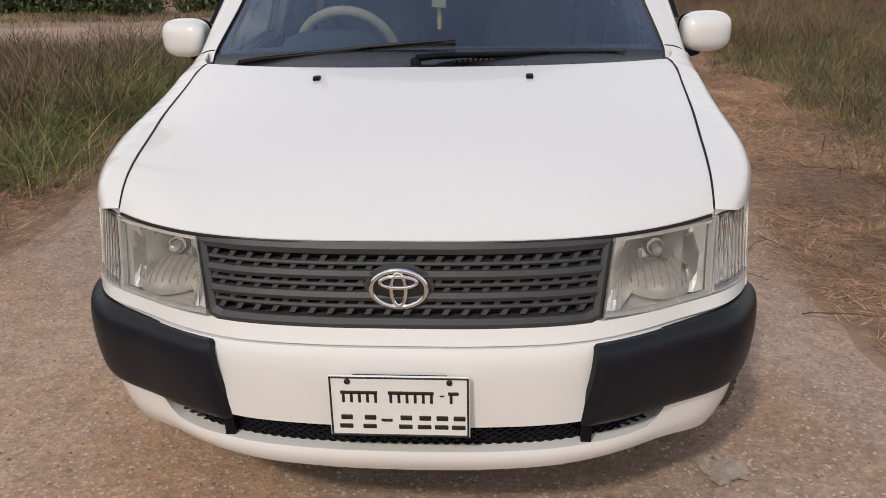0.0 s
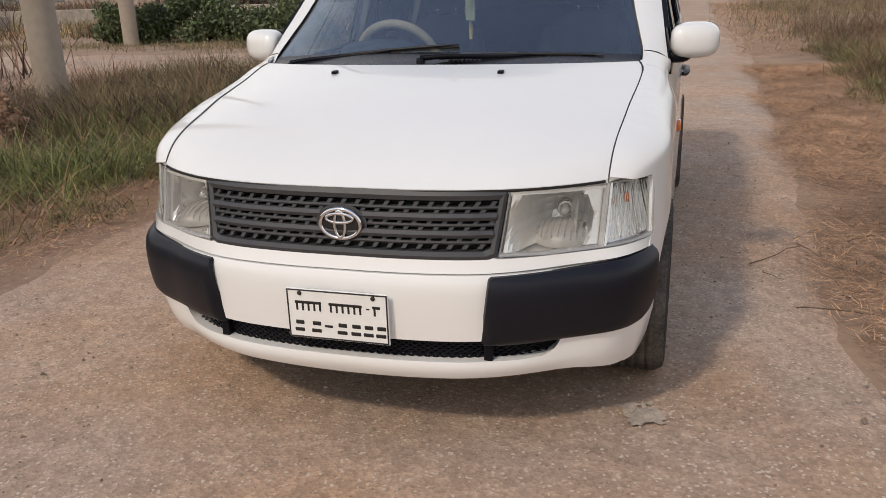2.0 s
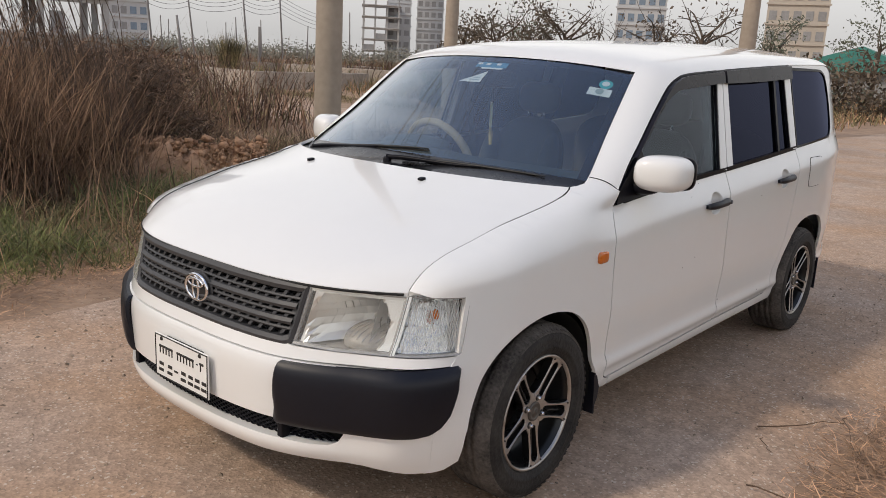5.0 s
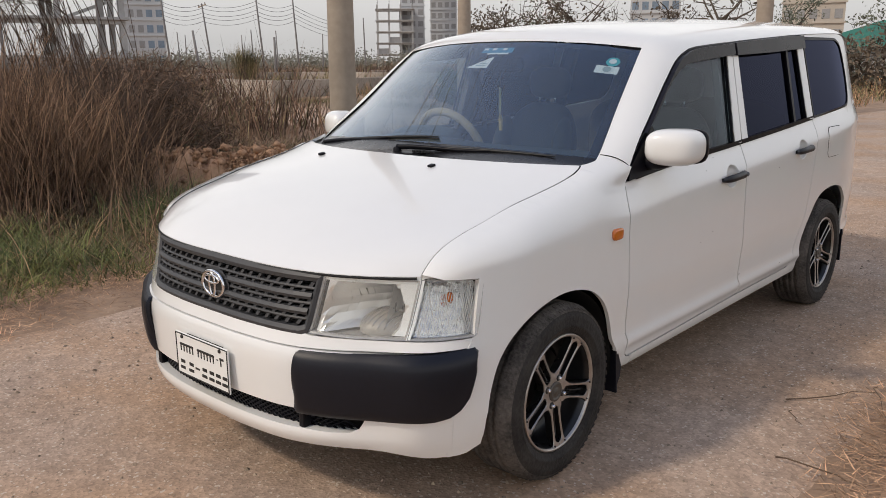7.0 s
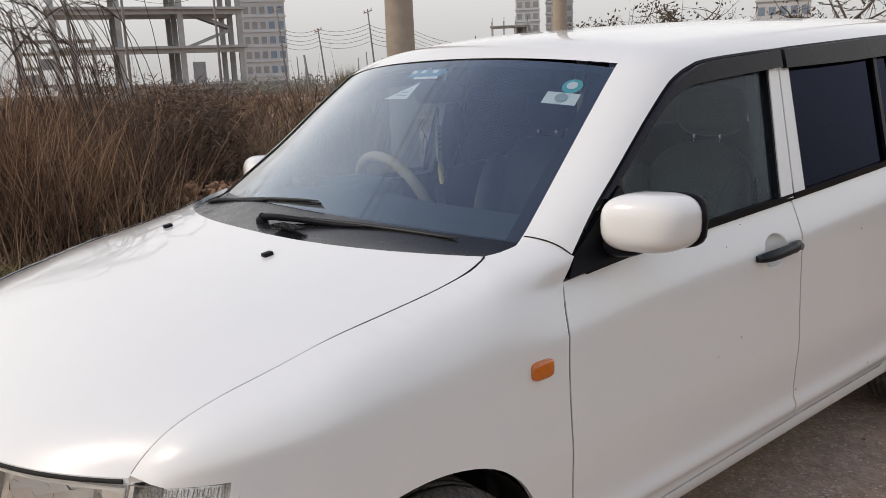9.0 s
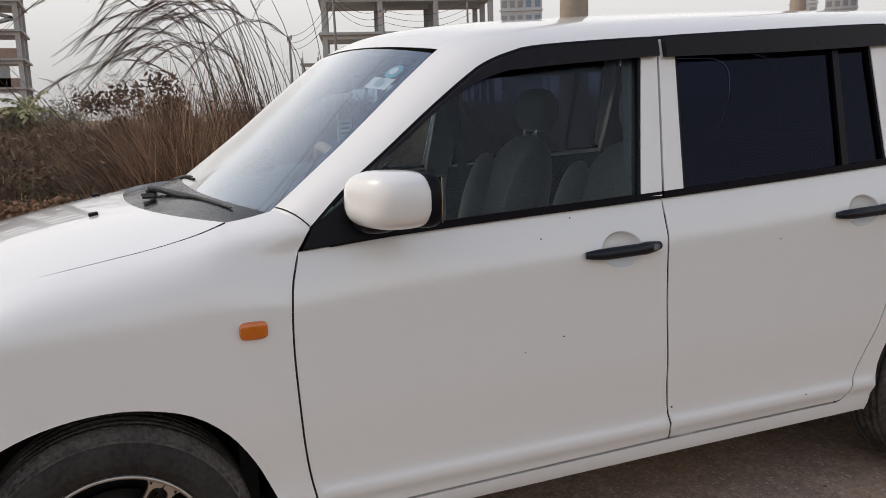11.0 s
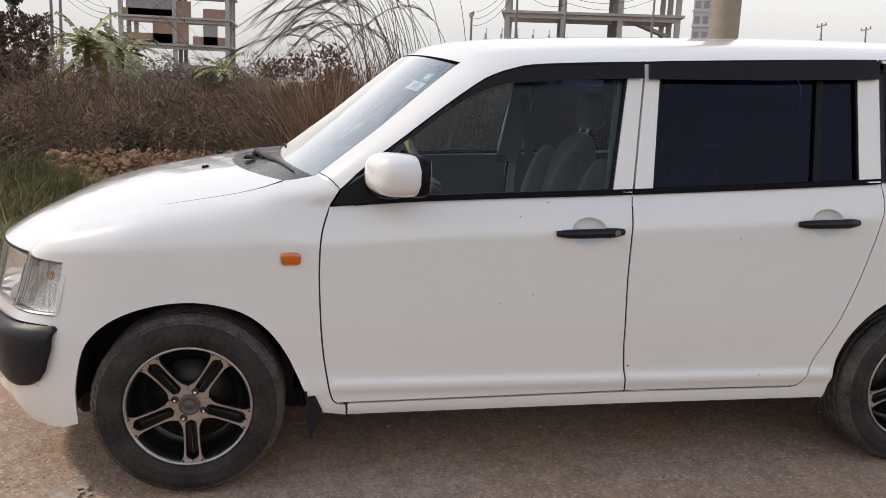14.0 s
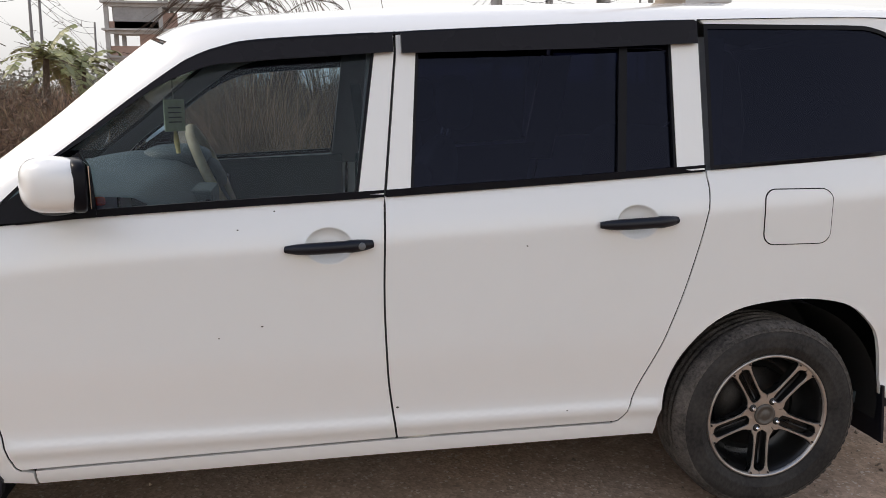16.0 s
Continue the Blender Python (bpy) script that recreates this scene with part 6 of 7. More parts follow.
spread("verge_grass", 7000, (-7.0, -2.6, -9, 10), 0.5, 0.003, 0.8, STRAW, "dry stalks in the verge grass", clump=0.3, keep=ll, droop=0.6, patches=(30, -1, -0.1))
spread("verge_grass", 200, (-5.2, -3.0, -3, 9.4), 0.75, 0.006, 0.16, REDDRY, "upright brown seed stalks in the verge", clump=0.3, keep=ll, droop=0.12)
spread("verge_grass", 12000, (-4.2, -2.3, -9, 10), 0.3, 0.003, 1.3, STRAW, "trampled straw in the verge", clump=0.3, keep=ll, droop=0.1, patches=(30, -1, 0.0))
spread("verge_grass", 42000, (2.2, 6, -2, 14), 0.30, 0.0030, 0.65, GREEN, "low green grass on the verge", clump=0.17, keep=rr, droop=0.8, tall=far_right, patches=(31, 1, -0.3))
spread("verge_grass", 40000, (2.2, 8, -2, 16), 0.32, 0.0028, 0.7, OLIVE, "olive and straw-coloured grass on the verge", clump=0.24, keep=rr, droop=0.8, tall=far_right)
spread("verge_grass", 42000, (2.5, 10, -2, 18), 0.38, 0.0030, 0.9, TANGLE, "dry tangled grass on the verge", clump=0.3, keep=rr, droop=0.8, tall=far_right, patches=(31, -1, -0.25))
spread("verge_grass", 16000, (2.7, 9, -1, 20), 0.58, 0.0034, 0.6, TANGLE, "taller reddish dry grass on the verge", clump=0.22, keep=rr, droop=0.7)
spread("verge_grass", 17000, (2.6, 18, 14, 40), 0.34, 0.006, 0.8, OLIVE, "far rough grass", clump=0.6, segs=2)
spread("verge_grass", 19000, (3.5, 20, 8, 40), 0.42, 0.006, 0.85, TANGLE, "far rough grass", clump=0.6, segs=2)

# bank of tall dry grass beyond the verge; low round the earth ridge
ridge = lambda x, y: 1 - 0.72 * np.exp(-((x + 5.6) / 1.5) ** 2) * (np.exp(-((y - 3.5) / 1.5) ** 2) + np.exp(-((y + 0.5) / 1.5) ** 2))
bank = lambda x, y: np.clip((5.6 + 0.25 * (-x - 5) - y) / 1.2, 0.0, 1) * ridge(x, y) * np.clip((-x - 3.4) / 2.2, 0.25, 1.0) * (0.9 + 0.75 * np.clip((-x - 7) / 3.5, 0, 1))
spread("tall_dry_grass", 34000, (-11, -4.3, -10, 9.6), 1.05, 0.0055, 0.48, DRY, "tall dry brown grass on the bank", clump=0.16, tall=bank, droop=0.6)
spread("tall_dry_grass", 16000, (-12, -4.2, -10, 9.6), 0.9, 0.0055, 0.55, OLIVE, "tall olive grass in the bank", clump=0.4, tall=bank, droop=0.5)
spread("tall_dry_grass", 5000, (-9.5, -4.0, -9, 9), 1.25, 0.004, 0.6, REDDRY, "pale dry stalks in the bank", clump=0.3, tall=bank, droop=0.35)
spread("tall_dry_grass", 22000, (-26, -10, -30, 9.8), 1.5, 0.011, 0.3, DRY, "tall dry brown grass farther off", clump=0.5, segs=2)
spread("tall_dry_grass", 14000, (-26, -10, -30, 9.8), 1.15, 0.012, 0.4, OLIVE, "tall olive grass farther off", clump=0.6, segs=2)
spread("tall_dry_grass", 16000, (-60, -26, -70, 60), 1.2, 0.03, 0.3, DRY, "far field of dry grass", clump=1.2, segs=2)
spread("tall_dry_grass", 9000, (-60, -26, -70, 60), 1.0, 0.04, 0.4, OLIVE, "far field of dry grass", clump=1.2, segs=2)
spread("tall_dry_grass", 16000, (-26, -4, 19.5, 60), 0.6, 0.016, 0.4, OLIVE, "rough field beyond the side road", clump=0.7, segs=2, keep=lambda x, y: x < -4.2)
spread("tall_dry_grass", 12000, (-26, -4, 19.5, 60), 0.6, 0.014, 0.4, STRAW, "rough field beyond the side road", clump=0.7, segs=2, keep=lambda x, y: x < -4.2)
spread("tall_dry_grass", 9000, (-26, -4, 15.2, 17.4), 0.2, 0.006, 0.7, OLIVE, "low fringe of grass below the hedge", clump=0.3, segs=2)
spread("tall_dry_grass", 9000, (-6.6, -3.0, 4.4, 9.3), 0.55, 0.0042, 0.4, OLIVE, "rough olive grass towards the side road", clump=0.2, keep=ll, droop=0.5)
spread("tall_dry_grass", 7000, (-7.5, -3.4, 4.4, 9.0), 0.6, 0.0042, 0.4, DRY, "rough brown grass towards the side road", clump=0.2, keep=ll, droop=0.5)
# heap of tangled stalks and the dark mound
spread("dry_mound", 15000, (-10.0, -6.4, 1.0, 3.6), 1.35, 0.0045, 0.45, DRY, "tall brown reeds in a dense clump", clump=0.2, droop=0.6)
spread("dry_mound", 2600, (-9.0, -5.2, 0.8, 4.2), 1.2, 0.0035, 1.0, REDDRY, "pale bent stalks tangled in the reeds", clump=0.3, droop=0.9)
spread("dry_mound", 9000, (-6.3, -5.0, 1.3, 2.4), 1.1, 0.0042, 0.26, DRY, "tall brown reeds in a dense clump", clump=0.15, droop=0.3)
spread("dry_mound", 2500, (-6.3, -5.0, 1.3, 2.4), 1.5, 0.005, 0.25, REDDRY, "pale stalks among the reeds", clump=0.2, droop=0.3)
for cx, cy, k, h in ((-5.9, -1.65, 2600, 0.62), (-5.3, -1.95, 1400, 0.45), (-5.6, -3.4, 1500, 0.5), (-3.6, -2.6, 900, 0.35), (-4.2, 4.6, 1200, 0.45), (-7.0, 0.9, 900, 0.6)):
    sp = np.column_stack([rng.normal(cx, 0.28, k), rng.normal(cy, 0.28, k), np.full(k, ground_z(cx, cy))])
    blades("grass_tuft", sp, np.full(k, h), 0.0035, 0.42, GREEN, "thick tuft of green grass", rng, droop=0.5)

spread("arching_grass", 5200, (-7.6, -5.4, -3.9, -2.4), 1.15, 0.0036, 0.75, OLIVE, "arching straw-coloured grass in the bank", clump=0.2, droop=0.95)
spread("arching_grass", 2600, (-6.6, -5.6, 0.9, 1.9), 0.75, 0.0036, 0.6, OLIVE, "arching straw-coloured grass in the bank", clump=0.16, droop=0.9)

# arching reeds
REED = mat("reed_stalk", (0.12, 0.08, 0.055), 0.8, scale=6, color2=(0.05, 0.035, 0.028))
reed = thing("reed_clump", "tall arching dry reeds with feathery tips", "reeds", at=(-5.6, 2.2, -0.1))
for k in range(84):
    fan = k % 3 == 0
    L = rng.uniform(1.7, 2.7) if fan else rng.uniform(2.3, 3.5)
    out = rng.uniform(-1.0, 0.2) if fan else rng.uniform(-1.6, -0.65)
    side_ = rng.normal(0, 0.25)
    bx, by = rng.normal(0, 0.25), rng.normal(0.05, 0.3)
    fall = rng.uniform(1.3, 1.65) if not fan else rng.uniform(0.7, 1.2)
    path = [(bx + side_ * t, by + out * t ** 1.8, L * ((1 + 0.8 * fall) * t - fall * t * t)* (1.0 if not fan else 0.9)) for t in np.linspace(0, 1, 14)]
    part("reed", *tube(path, 0.0034 if fan else 0.005, 4, taper=np.linspace(1, 0.2, 14)), REED, reed)
    if not fan and k % 2:
        w = []
        for j in range(22):
            i = rng.integers(7, 13)
            q0 = np.array(path[i])
            way = (np.array(path[i + 1]) - q0) * rng.uniform(1.2, 2.6)
            q1 = q0 + way + np.array((rng.normal(0, 0.02), rng.normal(0, 0.02), -0.05))
            w.append(tube([q0, (q0 + q1) / 2 + np.array((0, 0, 0.008)), q1], 0.0022, 3))
        tagged(part("reed_plume", *join(*w), REED, reed), kind="stuff")

# straight sprays beside the reeds, and a lone plume of grass in the field
spray = thing("reed_clump", "loose dry stalks that lean out of the bank", "reeds", at=(-5.7, 0.8, -0.1))
for k in range(13):
    L, out = rng.uniform(1.7, 2.45), rng.uniform(-1.5, -0.1)
    bx, by = rng.normal(0, 0.18, 2)
    path = [(bx, by + out * t ** 1.2, L * (1.1 * t - 0.2 * t * t)) for t in np.linspace(0, 1, 10)]
    part("reed", *tube(path, 0.004, 4, taper=np.linspace(1, 0.25, 10)), REED, spray)
    w = []
    for j in range(12):
        q0 = np.array(path[rng.integers(6, 10)])
        q1 = q0 + np.array((rng.normal(0, 0.05), rng.uniform(-0.16, 0.02), rng.uniform(-0.05, 0.07)))
        w.append(tube([q0, (q0 + q1) / 2 + np.array((0, 0, 0.01)), q1], 0.002, 3))
    tagged(part("reed_plume", *join(*w), REED, spray), kind="stuff")
px_, py_ = 2.1 + 40 * math.sin(radians(-55.4)), -0.95 + 40 * math.cos(radians(-55.4))
sp = np.column_stack([rng.normal(px_, 0.2, 900), rng.normal(py_, 0.2, 900), np.zeros(900)])
blades("grass_plume", sp, np.full(900, 2.1), 0.012, 0.16, OLIVE, "tall lone clump of plume grass in the field", rng, droop=0.15)

# ---- earth ridge, hedge ----
EARTH = mat("reddish_earth", (0.52, 0.33, 0.21), 0.95, scale=3, color2=(0.33, 0.195, 0.12), bump=1.0, bump_scale=22, detail=10)


def earth_bank(pts, h, w, label):
    p = resample(cr(pts, 8), 90)
    V, F = [], []
    for i, (x, y) in enumerate(p):
        d = p[min(i + 1, 89)] - p[max(i - 1, 0)]
        d = d / np.linalg.norm(d)
        nrm = np.array((-d[1], d[0]))
        hh = h * min(1, i / 12, (89 - i) / 12) * (0.8 + 0.25 * noise.noise((x * 1.3, y * 1.3, 2)))
        for j in range(15):
            t = j / 7 - 1
            q = np.array((x, y)) + nrm * t * w
            lump = 0.4 * noise.noise((q[0] * 4, q[1] * 4, 1)) + 0.5 * abs(noise.noise((q[0] * 8, q[1] * 8, 4))) + 0.25 * noise.noise((q[0] * 20, q[1] * 20, 4))
            V.append((q[0] + 0.06 * lump, q[1], -0.16 + max(0, hh) * (1 - t * t) * (1 + 0.7 * lump) + 0.1 * lump * (1 - t * t)))
    F = [[i * 15 + j, (i + 1) * 15 + j, (i + 1) * 15 + j + 1, i * 15 + j + 1] for i in range(89) for j in range(14)]
    return tagged(part("earth_ridge", V, F, EARTH), label, "soil")


def clods(spots, count, rx, ry, rz, seed):
    """Loose lumps of earth heaped on a ridge."""
    r = np.random.default_rng(seed)
    V, F = [], []
    for _ in range(count):
        c = spots[r.integers(0, len(spots))]
        sz = r.gamma(1.1, 0.011) + 0.006
        p = np.array((c[0] + r.normal(0, rx), c[1] + r.normal(0, ry), 0.0))
        d2 = ((p[0] - c[0]) / (2 * rx)) ** 2 + ((p[1] - c[1]) / (2 * ry)) ** 2
        p[2] = -0.10 + rz * max(0.0, 1 - d2) * r.uniform(0.55, 1.1)
        k = len(V)
        for i in range(4):
            th = math.pi * i / 3
            for j in range(6):
                ph = 2 * math.pi * j / 6 + i
                q = sz * r.uniform(0.75, 1.25)
                V.append(p + q * np.array((math.sin(th) * math.cos(ph), math.sin(th) * math.sin(ph), 0.75 * math.cos(th))))
        F += [[k + i * 6 + j, k + i * 6 + (j + 1) % 6, k + (i + 1) * 6 + (j + 1) % 6, k + (i + 1) * 6 + j] for i in range(3) for j in range(6)]
    return tagged(part("earth_clods", V, F, EARTH), "loose reddish clods heaped on the ridge", "soil", kind="stuff")


clods(resample(cr([(-6.3, -1.5), (-6.5, -0.8), (-6.7, -0.1), (-6.9, 0.6)], 8), 24), 5600, 0.22, 0.2, 0.50, 3)
clods(resample(cr([(-6.2, 2.7), (-5.8, 3.5), (-5.4, 4.3)], 8), 16), 4000, 0.2, 0.22, 0.50, 4)
earth_bank([(-6.3, -1.7), (-6.5, -0.9), (-6.7, -0.1), (-6.9, 0.8)], 0.46, 0.55, "ridge of loose reddish earth in the grass")
earth_bank([(-6.3, 2.5), (-5.8, 3.5), (-5.35, 4.5)], 0.45, 0.5, "heap of loose reddish earth in the grass")

LEAF = mat("hedge_leaf", (0.12, 0.15, 0.06), 0.6, scale=2, color2=(0.045, 0.065, 0.026), island=0.6)
LEAF_DRY = mat("withered_leaf", (0.19, 0.125, 0.085), 0.8, scale=3, color2=(0.07, 0.05, 0.036), island=0.6)
BARK = mat("bark", (0.10, 0.075, 0.055), 0.9, scale=9, spread=0.3, bump=0.5, bump_scale=60)


def leaf_cloud(name, centres, radii, count, size, material, parent=None, label="", seed=1, slim=0.45):
    """A crown: many small leaves about a few uneven clumps."""
    r = np.random.default_rng(seed)
    c = np.array(centres)
    i = r.integers(0, len(c), count)
    d = r.normal(0, 1, (count, 3))
    d /= np.linalg.norm(d, axis=1)[:, None]
    p = c[i] + d * (np.array(radii)[i][:, None] * r.uniform(0.35, 1.05, count)[:, None]) * np.array((1, 1, 0.8))
    u, w = r.normal(0, 1, (count, 3)), r.normal(0, 1, (count, 3))
    u /= np.linalg.norm(u, axis=1)[:, None]
    w = np.cross(u, w)
    w /= np.linalg.norm(w, axis=1)[:, None]
    s = size * r.uniform(0.6, 1.4, count)[:, None]
    V = np.stack([p - u * s, p + w * s * slim, p + u * s, p - w * s * slim], 1).reshape(-1, 3)
    F = (np.arange(count) * 4)[:, None] + np.array((0, 1, 2, 3))
    me = bpy.data.meshes.new(name)
    me.from_pydata(V.tolist(), [], F.tolist())
    me.materials.append(material)
    ob = new(name, me)
    if parent:
        ob.parent = parent
    return tagged(ob, label)


def bush(x, y, w, h, material, label, seed, leaves=2600, size=0.055, slim=0.45):
    r = np.random.default_rng(seed)
    b = thing("bush", label, "bush", at=(x, y, 0))
    cs = [(r.normal(0, w * 0.4), r.normal(0, w * 0.25), h * r.uniform(0.10, 0.85)) for _ in range(14)]
    leaf_cloud("crown", cs, [w * r.uniform(0.22, 0.42) for _ in cs], leaves, size, material, b, seed=seed, slim=slim)
    for c in cs[:5]:
        part("stem", *tube([(c[0] * 0.2, c[1] * 0.2, -0.1), (c[0] * 0.6, c[1] * 0.6, c[2] * 0.5), c], 0.018, 5, taper=[1, 0.7, 0.3]), BARK, b)
    return b


for k, x in enumerate(np.arange(-14, -5.0, 1.0)):
    bush(x + rng.normal(0, 0.3), 17.6 + 0.09 * (-x - 5) + rng.normal(0, 0.5), 1.3, rng.uniform(0.75, 1.25), LEAF, "dense green bush beyond the side road", 100 + k, 6500, 0.06)


# low leafy weeds and dead bushes through the bank
WEED = mat("bank_weed_leaf", (0.085, 0.10, 0.05), 0.7, scale=1.5, color2=(0.035, 0.04, 0.025), island=0.5)
WITHER = mat("withered_weed_leaf", (0.23, 0.145, 0.095), 0.8, scale=1.5, color2=(0.06, 0.04, 0.028), island=0.7)


def weeds(count, box4, size, leaves, material, label, seed, high=0.9):
    r = np.random.default_rng(seed)
    c = []
    for _ in range(count):
        x, y = r.uniform(*box4[:2]), r.uniform(*box4[2:])
        if ridge(np.array(x), np.array(y)) < 0.6:
            continue
        h = high * r.uniform(0.4, 1.15)
        c += [(x + r.normal(0, 0.12), y + r.normal(0, 0.12), h * r.uniform(0.15, 1.0)) for _ in range(4)]
    return tagged(leaf_cloud("bank_weeds", c, [size * r.uniform(0.6, 1.4) for _ in c], leaves, 0.028 if material is WEED else 0.06, material, label=label, seed=seed, slim=0.45 if material is WEED else 0.09), label, "weeds", kind="stuff")


weeds(90, (-8.4, -5.6, -6, 4.6), 0.22, 26000, WITHER, "withered brown weeds tangled in the bank", 61, 1.15)
weeds(90, (-13, -8.4, -8, 5.5), 0.26, 22000, WITHER, "withered brown weeds tangled in the bank", 62, 1.65)
weeds(40, (-8.0, -5.2, -5, 4.2), 0.18, 9000, WEED, "dull green leafy weeds in the bank", 63, 0.7)

bush(-7.6, 3.7, 1.7, 1.30, WITHER, "dead bush smothered in withered brown creeper", 71, 22000, 0.085, 0.06)
bush(-8.6, 2.3, 1.5, 1.35, WITHER, "dead bush smothered in withered brown creeper", 72, 16000, 0.085, 0.06)
bush(-6.9, 2.8, 1.2, 1.15, WITHER, "dead bush smothered in withered brown creeper", 73, 12000, 0.08, 0.06)

# ---- poles, cables, buildings ----
CONC = mat("pole_concrete", (0.36, 0.30, 0.24), 0.9, scale=1.2, spread=0.14, bump=0.3, bump_scale=40)
CONC_DARK = mat("grey_pole_concrete", (0.20, 0.19, 0.185), 0.9, scale=1.2, spread=0.14)
FRAME_M = mat("raw_concrete", (0.40, 0.395, 0.385), 0.9, scale=0.3, spread=0.18, bump=0.2, bump_scale=6)
BRICK_M = mat("dull_brick", (0.34, 0.235, 0.19), 0.9, scale=0.5, spread=0.2, bump=0.2, bump_scale=12)
PALE_M = mat("pale_render", (0.50, 0.51, 0.52), 0.85, scale=0.2, spread=0.06)
BLUEGLASS = mat("blue_glazing", (0.20, 0.26, 0.33), 0.25, scale=0.4, spread=0.15)
CABLE = mat("cable_black", (0.02, 0.02, 0.02), 0.6, spread=0.1)
INSUL = mat("insulator", (0.10, 0.07, 0.06), 0.4, spread=0.2)


def pole(x, y, h, r0, r1, lean=0.0, arms=0, label="tall tapered grey-brown concrete utility pole"):
    V, F = lathe([(r0, -0.15), (r0 * 0.985, 1.2), ((r0 + r1) / 2, h / 2), (r1, h), (0, h)], 20, "z")
    ob = part("utility_pole", V, F, CONC if r0 > 0.15 else CONC_DARK)
    ob.matrix_basis = pose(x, y, 0, 0, lean, 0)
    for k in range(arms):
        z = h - 0.3 - 0.55 * k
        bpart("crossarm", box((-0.75, -0.05, z), (0.75, 0.05, z + 0.1)), CONC, ob)
        for dx in (-0.65, 0.0, 0.65):
            V, F = lathe([(0.0, z + 0.34), (0.05, z + 0.3), (0.035, z + 0.22), (0.06, z + 0.16), (0.03, z + 0.1)], 8, "z")
            part("insulator", [p + np.array((dx, 0, 0)) for p in V], F, INSUL, ob)
    return tagged(ob, label, "pole", "utility poles")


pole(-6.6, 6.46, 11.0, 0.19, 0.125, arms=2)
pole(-13.3, 17.0, 11.0, 0.20, 0.13, arms=2)
pole(-5.3, 18.4, 11.0, 0.20, 0.13)
pole(-7.2, -20.0, 11.0, 0.20, 0.13, arms=2)


def polar(az, dist, eye=(3.1, 1.2)):
    a = radians(az)
    return eye[0] + dist * math.sin(a), eye[1] + dist * math.cos(a)


def cable(a, b, sag=0.5, r=0.012, n=16):
    a, b = np.array(a), np.array(b)
    pts = [a + (b - a) * t - np.array((0, 0, sag * 4 * t * (1 - t))) for t in np.linspace(0, 1, n)]
    return tagged(part("power_cable", *tube(pts, r, 5), CABLE), "thin black overhead power cable", "cable", "power cables")


for dz, dx in ((10.95, -0.65), (10.95, 0.0), (10.95, 0.65), (10.4, -0.65), (10.4, 0.0), (10.4, 0.65)):
    cable((-6.6 + dx, 6.46, dz), (-7.2 + dx, -20.0, dz), 0.35, 0.010)
    cable((-13.3 + dx, 17.0, dz), (-6.6 + dx, 6.46, dz), 0.25)
for dx, dz in ((-0.22, 8.3), (0.22, 8.3), (-0.22, 7.7), (0.22, 7.7), (0.24, 7.2)):
    cable((-6.6 + dx, 6.46, dz), (-7.2 + dx, -20.0, dz), 0.3, 0.012)
# far pole lines: direction, distance, height, lean
FAR = ((-117.5, 42, 7.2, -5), (-110.2, 45, 7.2, 1), (-105.4, 60, 8.0, -3), (-104.9, 62, 8.2, -4), (-102.0, 80, 7.0, -5), (-75.2, 60, 9.5, -3), (-72.0, 62, 8.6, 0), (-78.3, 62, 6.8, -2), (-66.2, 70, 10.0, 0))
tops = []
for az, d, h, lean in FAR:
    x, y = polar(az, d)
    pole(x, y, h, 0.12, 0.08, lean, 1 if d < 70 else 0, "distant grey utility pole")
    tops.append((x + h * math.sin(radians(lean)), y, h))
for a, b in ((0, 1), (1, 2), (2, 4), (6, 5), (5, 7), (8, 6)):
    for k in range(3):
        cable(np.array(tops[a]) + np.array((0.3 * k, 0, -0.5 * k)), np.array(tops[b]) + np.array((0.3 * k, 0, -0.5 * k)), 0.7, 0.016)
FAR2 = ((-59.9, 90, 9.5, -8), (-57.3, 95, 7.6, -10), (-53.9, 90, 9.0, -7), (-51.6, 95, 9.0, -5), (-47.9, 110, 6.0, 0), (-59.3, 130, 5.6, -4), (-54.6, 120, 5.6, -3), (-55.3, 140, 5.4, 0), (-47.1, 110, 6.7, -2), (-53.2, 58, 2.9, 0), (-58.1, 58, 3.4, -11), (-53.0, 130, 5.8, -2), (-58.9, 140, 5.4, 0), (-50.0, 120, 5.0, 2))
tops = []
for az, d, h, lean in FAR2:
    x, y = polar(az, d, (2.2, -1.2))
    pole(x, y, h, 0.11, 0.07, lean, 1 if h > 7.5 else 0, "distant grey utility pole")
    tops.append((x + h * math.sin(radians(lean)), y, h))
for a, b in ((0, 1), (1, 2), (2, 3), (3, 4)):
    for z in (7.4, 7.0, 6.5, 6.1, 5.6):
        cable((tops[a][0], tops[a][1], min(z, tops[a][2])), (tops[b][0], tops[b][1], min(z, tops[b][2] - 0.1) if b < 4 else z - 1.6), 0.5, 0.02)


